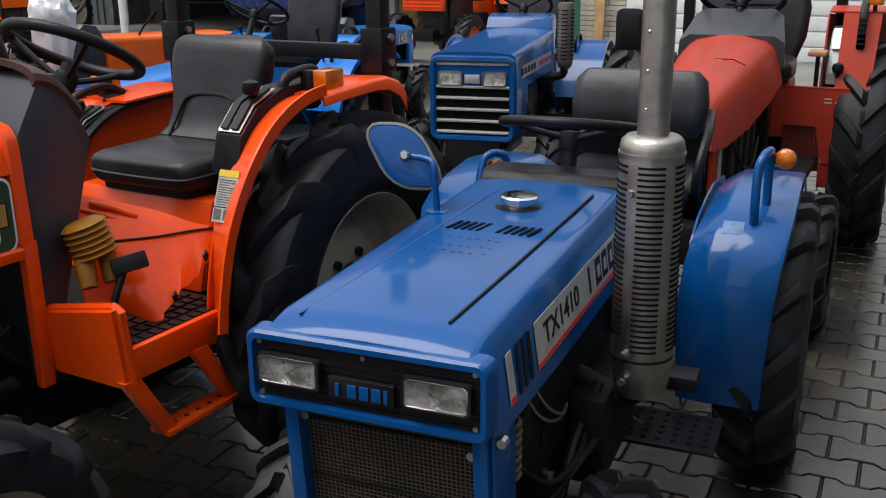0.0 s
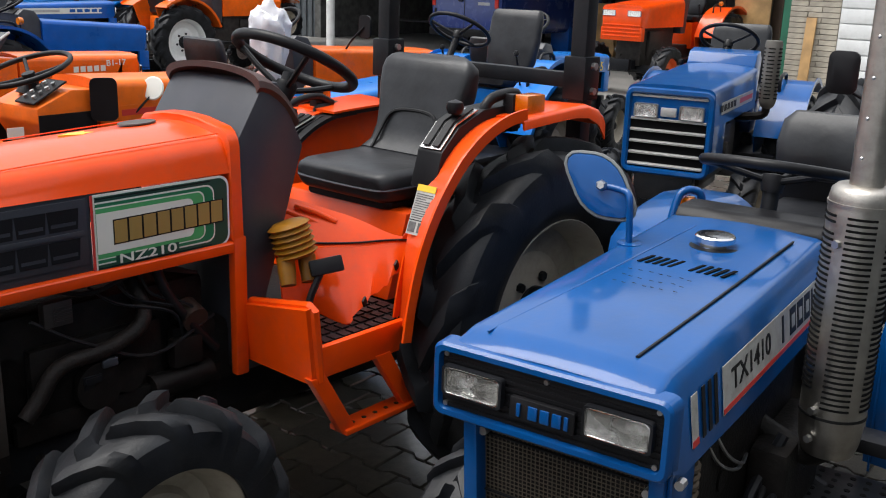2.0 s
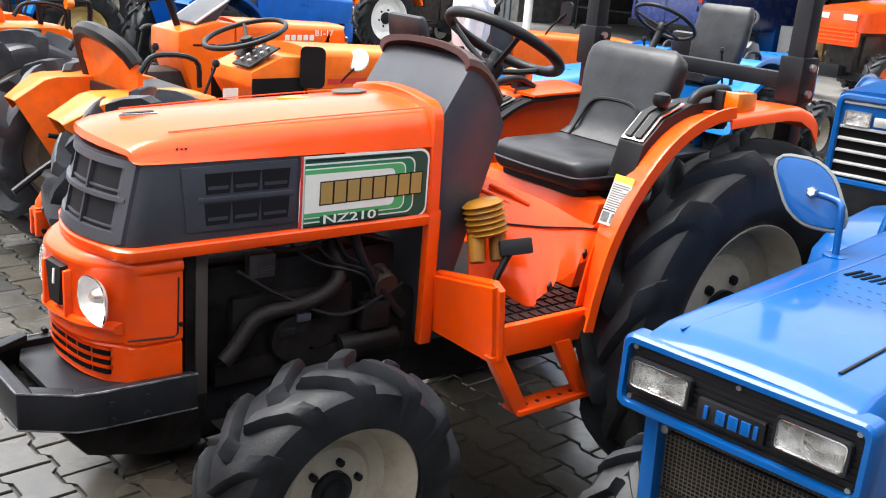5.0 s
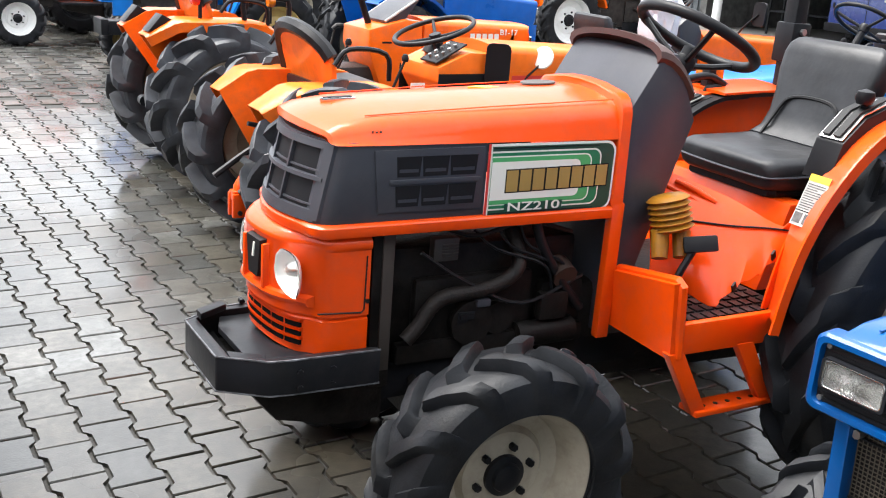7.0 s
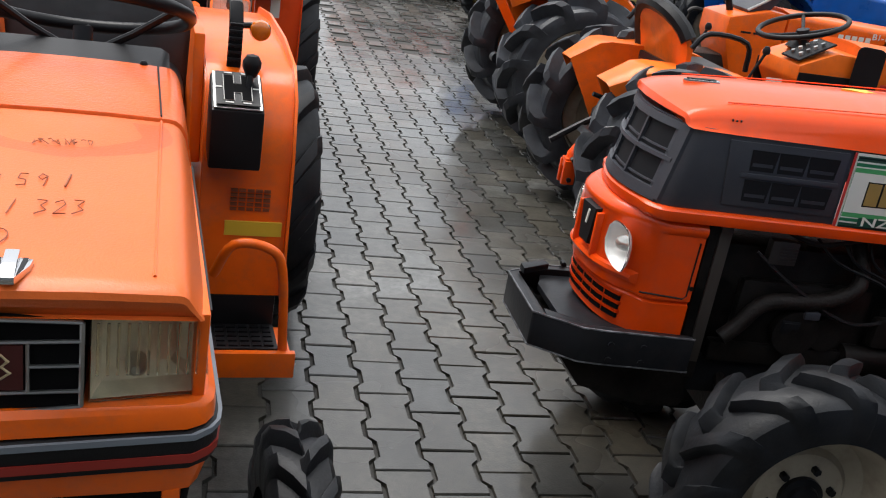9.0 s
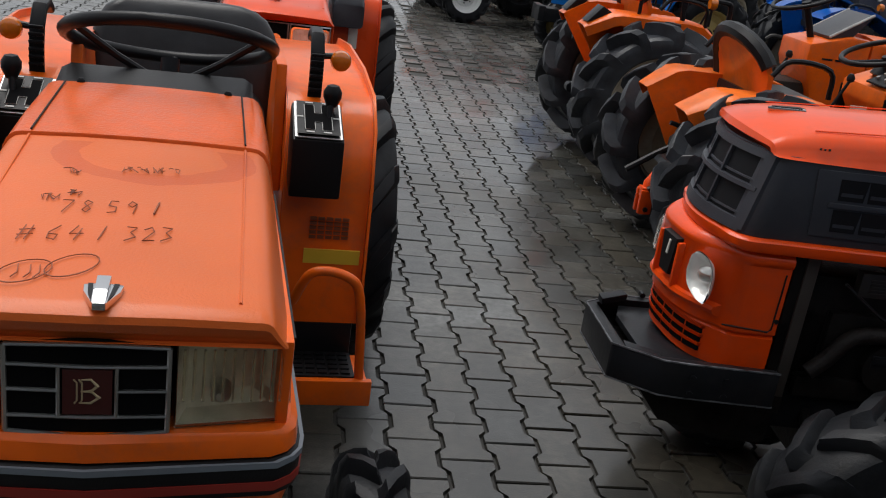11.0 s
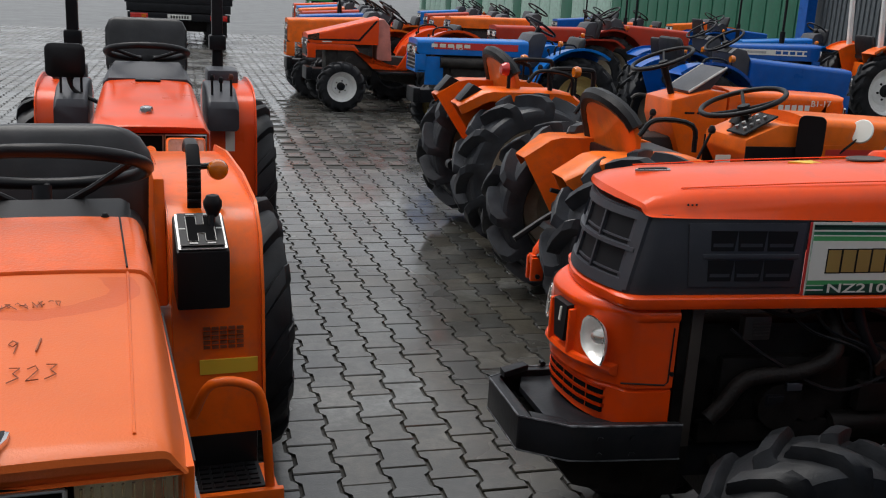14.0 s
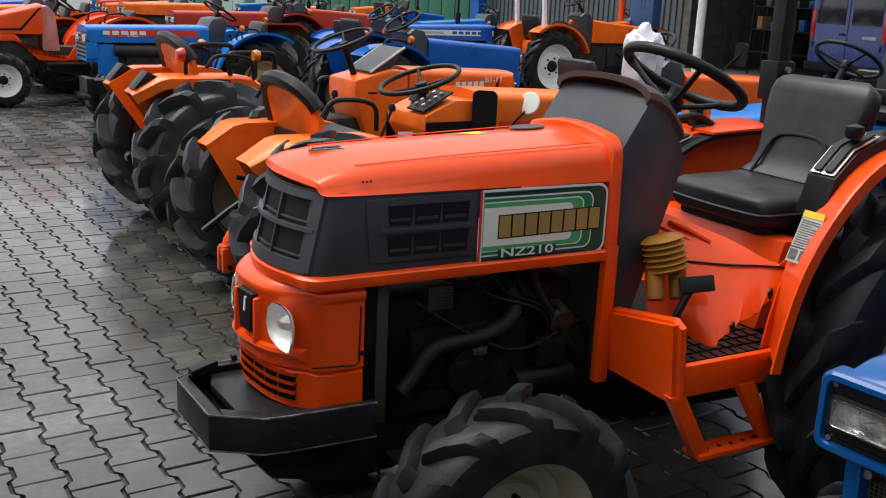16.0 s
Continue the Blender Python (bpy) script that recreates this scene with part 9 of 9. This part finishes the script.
am = part("mirror_arm", tube([(-0.90, -0.20, 0.93), (-0.96, -0.24, 0.945)], 0.008, 8), BLACK, ta)
part("mirror", place(loft([[(k, a, b) for a, b in rrect(0, 0, 0.125 * q, 0.205 * q, 0.03 * q)] for k, q in ((0.03, 0.75), (0.015, 1), (0, 1))]), pose(-0.99, -0.25, 0.955, 0, 0, 55)), BLACK, am, "black ribbed mirror housing")
bm_ = part("mirror_arm", tube([(-0.78, -0.20, 0.87), (-0.70, -0.22, 0.95)], 0.006, 8), BLACK, ta)
part("round_mirror", lathe([(0, -0.008), (0.055, -0.008), (0.06, 0.0), (0.055, 0.006), (0, 0.008)], 22, pose(-0.69, -0.225, 0.985, 0, -75, 25)), DECAL_W, bm_, "small round white-faced mirror")
tb = tractor("old orange tractor with angular fenders and tilted instrument panel", 4.05, 6.14, 0, ORANGE_B, L=0.68, nose=0.22, hw=0.2, zf=0.97, zr=1.0, zb=0.80, rr=0.49, rw=0.27, rrim=0.28, rt=0.46, rx=-2.15, ftop=0.985, inboard=True, fender="flat", pan=ORANGE_OLD, seat_z=0.92, drive=(-1.10, 1.18, 22, 0.3), sw=0.205, dash=False, stripe=(ORANGE_B, DECAL_W, ORANGE_B), rlug=0.072, rlugs=12, detail=2, rubber=RUBBER_WET, linkage=False)
for s in (1, -1):
    part("fender_flap", prism([(-2.42, 0.965), (-2.50, 1.005), (-2.585, 0.905)], s * 0.20, s * 0.33, 0.004), BLACK, tb, "black rubber flap on the fender's end")
part("dash_pillar", prism([(-0.69, 0.5), (-0.69, 0.99), (-0.82, 1.0), (-1.10, 0.93), (-1.10, 0.80), (-0.98, 0.5)], -0.2, 0.2, 0.02), ORANGE_B, tb, "angular orange dash pillar")
pb = part("instrument_panel", prism([(-0.80, 1.0), (-0.70, 1.13), (-0.72, 1.145), (-0.97, 0.985), (-0.96, 0.96)], -0.15, 0.15, 0.006), DGREY, tb, "tilted grey instrument panel with silver rails")
for y_ in (-0.158, 0.158):
    part("rail", tube([(-0.965, y_, 0.98), (-0.705, y_, 1.145)], 0.009, 6), DECAL_GR, pb)
for i in range(3):
    part("vent_slot", box(-1.0 + 0.09 * i, -0.93 + 0.09 * i, -0.204, -0.2, 0.84, 0.852), INK, tb)
text_part("lettering", "B1-17", 0.055, DECAL_W, tb, Matrix.Translation((0.02, -0.2045, 0.925)) @ Matrix(((1, 0, 0, 0), (0, 0, -1, 0), (0, 1, 0, 0), (0, 0, 0, 1))) @ Matrix.Diagonal((1.2, 1, 1, 1)), 0.0006)
ram = part("lift_ram", cyl((-2.36, -0.22, 0.78), (-2.53, -0.23, 0.575), 0.030, n=14), DARKMETAL, tb, "black lift ram with bright rod")
part("ram_rod", cyl((-2.525, -0.23, 0.58), (-2.58, -0.235, 0.515), 0.016, n=12), CHROME, ram)
part("ram_eye", cyl((-2.59, -0.265, 0.50), (-2.59, -0.205, 0.50), 0.030, n=14), DARKMETAL, ram)
part("ram_band", cyl((-2.46, -0.226, 0.66), (-2.474, -0.2265, 0.643), 0.0325, n=14), SILVER, ram)
for s in (1, -1):
    part("fender_rail", tube([(-2.02, s * 0.36, 0.985), (-2.03, s * 0.36, 1.09), (-1.99, s * 0.36, 1.115), (-1.78, s * 0.36, 1.115), (-1.74, s * 0.36, 1.09), (-1.74, s * 0.36, 0.985)], 0.016, 8, k=3), BLACK, tb)
part("rear_lamp", lathe([(0, 0), (0.04, 0), (0.042, 0.02), (0.03, 0.045), (0, 0.05)], 18, pose(-2.28, -0.30, 1.10, 0, -90, 0)), REDLENS, tb, "round red rear lamp")
part("lamp_stem", cyl((-2.27, -0.30, 0.97), (-2.27, -0.30, 1.10), 0.012, n=8), BLACK, tb)
hk = part("hitch_hook", tube([(-2.18, -0.20, 0.47), (-2.25, -0.24, 0.475), (-2.31, -0.27, 0.46), (-2.345, -0.28, 0.42), (-2.355, -0.285, 0.38)], [0.018, 0.026, 0.034, 0.030, 0.024], 10, k=0), RED_OR, ta, "red painted top-link hook")
part("hook_jaw", join(box(-2.39, -2.33, -0.325, -0.30, 0.29, 0.40, 0.008), box(-2.39, -2.33, -0.272, -0.247, 0.29, 0.40, 0.008), box(-2.385, -2.335, -0.315, -0.255, 0.365, 0.41, 0.006)), RED_OR, hk)
part("hook_pin", cyl((-2.36, -0.335, 0.315), (-2.36, -0.235, 0.315), 0.011, n=10), DARKMETAL, hk)
part("drawbar_plate", prism([(-2.27, 0.485), (-2.25, 0.51), (-2.02, 0.53), (-2.02, 0.505), (-2.24, 0.49)], -0.28, -0.06, 0.004), DARKMETAL, ta, "dark bent drawbar plate")
for y_ in (-0.30, 0.02):
    part("lift_arm", tube([(-2.0, y_ * 0.9, 0.60), (-2.18, y_, 0.52), (-2.36, y_ * 1.05, 0.40)], 0.016, 8, k=3), DARKMETAL, ta)
part("position_rod", tube([(-2.30, -0.25, 0.70), (-2.12, -0.25, 0.655), (-1.98, -0.25, 0.61)], [0.010, 0.014, 0.016], 8, k=0), BLACK, ta)
part("rod_eye", cyl((-2.19, -0.275, 0.672), (-2.19, -0.225, 0.672), 0.024, n=12), DARKMETAL, ta)
# noses to the aisle
BLUE_145 = mat("bright_blue_paint", (0.004, 0.15, 0.52), 0.3, var=0.1, coat=0.4, spec=0.15, dirt=0.15)
t145 = tractor("blue tractor with red-striped hood and gold front wheels", 2.28, 10.5, 180, BLUE_145, L=1.2, hw=0.22, zf=1.03, zr=1.05, zb=0.88, rim=GOLDRIM, rr=0.46, rx=-1.7, fr=0.265, frim=0.15, fx=-0.32, detail=1, stripe=(DECAL_R, DECAL_W, DECAL_R), linkage=False)
text_part("lettering", "145", 0.06, DECAL_W, t145, Matrix.Translation((-0.40, 0.2265, 0.957)) @ SIDE @ Matrix.Diagonal((1.4, 1, 1, 1)), 0.0006)
part("air_cleaner", cyl((-0.22, 0.20, 0.80), (-0.95, 0.20, 0.80), 0.058, n=16), IRON_B, t145)
part("side_plate", prism([(-0.06, 0.86), (-0.06, 0.56), (-0.26, 0.56), (-0.26, 0.86)], 0.19, 0.205, 0.006), BLUE_145, t145)
t_slope = tractor("tomato red tractor with sloping hood and white wheels", 1.40, 12.75, 182, RED_OR, L=0.86, zf=0.93, zr=1.16, zb=0.82, hw=0.22, rim=WHITE, fr=0.31, frim=0.19, fx=-0.35, detail=1, drive=(-1.12, 1.20, 35, 0.3), rr=0.48, rx=-1.8, grille="dark", wheel_z=1.42, dash=False, cowl=RED_OR, signals=False)
PINK = mat("faded_pink_plastic", (0.55, 0.22, 0.18), 0.5, var=0.15, dirt=0.3)
part("dash_cowl", prism([(-0.86, 0.62), (-0.86, 1.13), (-0.94, 1.15), (-1.02, 1.06), (-1.06, 0.62)], -0.16, 0.16, 0.02), PINK, t_slope, "faded pink plastic dash cowl")
for s in (1, -1):
    part("side_line", slab([(-0.02, s * 0.2215, 0.855), (-0.60, s * 0.2215, 0.86), (-0.60, s * 0.2215, 0.885), (-0.02, s * 0.2215, 0.875)][::s], 0.002), BLACK, t_slope)
    part("side_line", slab([(-0.58, s * 0.2215, 0.86), (-0.82, s * 0.2215, 1.12), (-0.85, s * 0.2215, 1.12), (-0.62, s * 0.2215, 0.86)][::s], 0.002), BLACK, t_slope)
    part("name_bar", slab([(-0.14, s * 0.223, 0.835), (-0.26, s * 0.223, 0.838), (-0.26, s * 0.223, 0.852), (-0.14, s * 0.223, 0.85)][::s], 0.001), DECAL_W, t_slope)
    part("lower_band", prism([(0.05, 0.74), (0.05, 0.815), (-0.55, 0.815), (-0.72, 0.60), (-1.25, 0.56), (-1.25, 0.50), (-0.80, 0.52), (-0.55, 0.74)], s * 0.19, s * 0.215, 0.006), RED_OR, t_slope)
    part("side_lamp", prism([(0.043, 0.86), (0.043, 0.92), (-0.10, 0.95), (-0.10, 0.87)], s * 0.2205, s * 0.2245), REFLECTOR_D, t_slope)
    part("foot_panel", prism([(-1.10, 0.52), (-1.28, 0.80), (-1.36, 0.80), (-1.30, 0.52)], s * 0.20, s * 0.24, 0.008), RED_OR, t_slope)
tractor("old orange tractor with upright hood beside red ones", 1.30, 14.15, 180, ORANGE_OLD, zf=1.05, zr=1.10, L=1.05, rim=DARKMETAL)
tractor("faded orange tractor with long flat hood", 1.7, 16.0, 180, ORANGE_B, L=1.2, rx=-1.7)
tractor("blue tractor with pale stripe and black seat", 1.9, 18.0, 180, BLUE_B, L=1.1, rim=WHITE, seat_high=True)
tractor("red tractor with worn paint far down the row", 2.2, 20.2, 180, RED, L=1.1, stack=(-0.7, 0.2, 1.8, BLACK))
tractor("orange tractor far down the row of tractors", 2.4, 22.4, 180, ORANGE_B)
tractor("blue tractor at the row's far end", 2.6, 24.6, 180, BLUE_145)
tractor("red tractor with flat hood at the row's far end", 2.8, 27.2, 180, RED_OR, L=1.2)
BRIGHTGREEN = mat("bright_green_paint", (0.02, 0.22, 0.05), 0.35, var=0.1, coat=0.4)
tractor("small bright green tractor alone at the yard's far end", 5.4, 46.0, 180, BRIGHTGREEN, L=1.4, hw=0.3, zf=1.1, zr=1.15, signals=False)
# second row
tractor("blue tractor with open black seat and blue fenders", 6.2, 8.7, 0, BLUE_B, L=1.1, rx=-1.7, rr=0.47, rim=CREAM, seat_high=True, wheel_z=1.22)
tractor("blue tractor with broad white side stripe", 7.76, 11.45, 0, BLUE_B, L=1.38, hw=0.22, zf=1.10, zr=1.07, zb=0.90, stripe=(DECAL_W, BLUE_B, DECAL_GR), rx=-2.0, wheel_z=1.22, detail=1)
tractor("dark red tractor with red fenders and black seat", 4.3, 14.1, 180, RED, L=1.35, zf=1.08, zr=1.10, zb=0.9, seat_high=True, fender="flat")
tractor("dark red tractor facing away with large rear tyres", 7.6, 14.6, 0, RED, L=1.1, zf=1.1, zr=1.16, rr=0.5, seat_high=True)
tractor("orange tractor with white rollbar posts and white wheels", 11.2, 11.95, -3, ORANGE_B, detail=1, L=1.1, rr=0.52, rrim=0.32, rx=-2.0, rim=WHITE, zf=1.1, zr=1.2, zb=0.86, rops=(2.3, WHITE, -2.1, 0.12), wheel_z=1.5, seat_z=0.95)
tractor("orange tractor with flat hood in the second row", 4.2, 16.3, 180, ORANGE_OLD, L=1.35, zf=1.12, zr=1.14, zb=0.95)
tractor("blue tractor with folded seat in the second row", 4.8, 18.6, 180, BLUE_B, seat_high=True)
tractor("orange tractor with long hood in the second row", 5.0, 20.6, 180, ORANGE_B, L=1.2, seat_high=True)
tractor("red tractor with rusty hood in the second row", 5.4, 22.8, 180, RED, seat_high=True)
tractor("blue tractor with white stripe far behind the red ones", 5.8, 25.2, 180, BLUE_145, stripe=(DECAL_W, BLUE_B, DECAL_GR))
tractor("blue tractor with pale hood sides before the hall", 9.0, 15.2, 180, BLUE_145, L=1.3, stripe=(DECAL_W, BLUE_B, DECAL_GR), seat_high=True, stack=(-0.7, 0.2, 1.9, BLACK))
tractor("orange tractor with black seat before the grey hall", 14.0, 16.4, 180, ORANGE_B, seat_high=True)
tractor("blue tractor in the second row before the hall", 9.0, 17.6, 0, BLUE, L=1.2, seat_high=True, stack=(-0.7, 0.2, 1.7, BLACK))
tractor("orange tractor in the third row before the hall", 8.6, 20.6, 180, ORANGE_B, stack=(-0.7, 0.2, 1.8, BLACK))
tractor("blue tractor with black exhaust before the green hall", 9.0, 23.8, 180, BLUE_B, stack=(-0.7, 0.2, 1.8, BLACK), seat_high=True)
tractor("blue tractor with tall exhaust before the green hall", 12.2, 19.6, 0, BLUE_B, stack=(-0.7, -0.2, 1.9, BLACK), seat_high=True)
tractor("orange tractor with dark seat before the green hall", 12.4, 24.2, 180, ORANGE_OLD, seat_high=True)
tractor("red tractor with tall exhaust before the green hall", 6.4, 26.0, 180, RED, stack=(-0.7, 0.2, 1.8, BLACK))
# behind the two nearest ones
tractor("orange tractor with long flat hood and open seat", 6.6, 5.35, -4, ORANGE_B, L=1.3, hw=0.21, zf=0.96, zr=1.02, rx=-2.0, rr=0.4, rrim=0.24, wheel_z=1.2, fender="flat", ftop=0.82, inboard=True, signals=False, mirror=(-0.95, -0.36, 1.18))
tractor("light blue tractor with high-backed black seat", 3.85, 3.85, 180, BLUE_145, L=1.0, zf=0.93, zr=0.99, zb=0.74, rx=-1.85, seat_z=0.95, seat_high=True, drive=(-1.33, 1.24, 32, 0.34), sw=0.2, signals=False, detail=1)
t_low = tractor("blue tractor with yellow lettering on its low hood", 8.35, 4.62, 4, BLUE_145, L=1.1, zf=0.9, zr=0.96, zb=0.75, signals=False, rx=-1.7)
text_part("lettering", "145", 0.11, DECAL_Y, t_low, Matrix.Translation((-0.22, -0.206, 0.80)) @ Matrix(((1, 0, 0, 0), (0, 0, -1, 0), (0, 1, 0, 0), (0, 0, 0, 1))) @ Matrix.Diagonal((1.3, 1, 1, 1)), 0.0006)
tractor("blue tractor with chrome-barred grille and slotted silencer", 5.2, 2.37, 189, BLUE, L=1.15, hw=0.25, zf=1.015, zr=1.06, zb=0.80, grille="chrome", detail=1, signals=False, rx=-1.6, seat_high=True, seat_z=0.9, stack=None, mirror=None, stripe=(DECAL_GR, INK, DECAL_R), wheel_z=1.18, cowl=BLUE)
red_tractor(at(3.9, 0.92, 180))
tractor("new orange tractor with slatted nose before the workshop", 12.6, 6.42, 177, ORANGE, L=1.2, hw=0.32, zf=1.25, zr=1.35, zb=0.95, r=0.08, fr=0.36, frim=0.2, fw=0.2, ft=0.58, rr=0.58, rw=0.3, rrim=0.33, rt=0.62, rx=-2.0, rim=ORIM, grille="paint", seat_z=1.1, wheel_z=1.5)

bag = B()
bmesh.ops.create_icosphere(bag, subdivisions=4, radius=1.0)
for v in bag.verts:
    k = noise.noise(v.co * 2.2) * 0.25 + noise.noise(v.co * 6) * 0.1
    v.co *= 1 + k
    v.co.x, v.co.y, v.co.z = v.co.x * 0.13, v.co.y * 0.15, v.co.z * (0.2 if v.co.z > 0 else 0.42)
    if v.co.z < 0:
        v.co.x *= 0.75
solid("plastic_bag", bag, POLY, "cloudy plastic bag pulled over a tractor seat", "bag", pose(4.75, 5.15, 1.16))

# silencer on the blue tractor with the chrome bars
b2m = at(5.2, 2.37, 189)
sl = thing("silencer", "grey slotted upright silencer beside the blue hood", "exhaust", b2m)
part("shell", lathe([(0.02, 0.84), (0.042, 0.86), (0.052, 0.89), (0.052, 1.24), (0.047, 1.255), (0, 1.256)], 24, pose(-0.8, 0.385, 0)), mat("weathered_grey_silencer", (0.16, 0.15, 0.135), 0.5, metal=0.5, var=0.25, dirt=0.3), sl)
for i in range(14):
    for a0 in (-70, 0, 70):
        part("slot", tube([(-0.8 + 0.0522 * math.cos(radians(a0 + d)), 0.385 + 0.0522 * math.sin(radians(a0 + d)), 0.91 + i * 0.023) for d in (-22, 0, 22)], 0.004, 5), HOLE, sl)
part("elbow", tube([(-0.8, 0.385, 0.86), (-0.8, 0.36, 0.80), (-0.8, 0.2, 0.78)], 0.025, 8, k=4), IRON, sl)

# the nearest paving blocks, one by one
pv = paver_outline()
pm = B()
rings = [[pm.verts.new((a * s, q * s, z)) for a, q in pv] for s, z in ((0.972, 0.0), (1.0, -0.004), (1.0, -0.02))]
pm.faces.new(rings[0])
for a, b in zip(rings, rings[1:]):
    for i in range(len(pv)):
        pm.faces.new((a[i], b[i], b[(i + 1) % len(pv)], a[(i + 1) % len(pv)]))
bmesh.ops.recalc_face_normals(pm, faces=pm.faces[:])
paver_me = as_mesh("paving_block", pm, PAVER, 20)
aisle = thing("pavement", "aisle of wet grey double-T paving blocks", "paving", pose(0, 0, 0), kind="structure")
for c in range(-4, 12):
    for r_ in range(-6, 34):
        x, y = OFFX + c * COLP, OFFY + (r_ + (0.5 if c % 2 else 0)) * ROWP
        if near_patch(x, y):
            ob = part("paving_block", paver_me, None, aisle)
            ob.matrix_basis = pose(x, y, random.uniform(-0.0015, 0.0015), random.uniform(-0.5, 0.5), random.uniform(-0.5, 0.5), random.uniform(-0.4, 0.4))
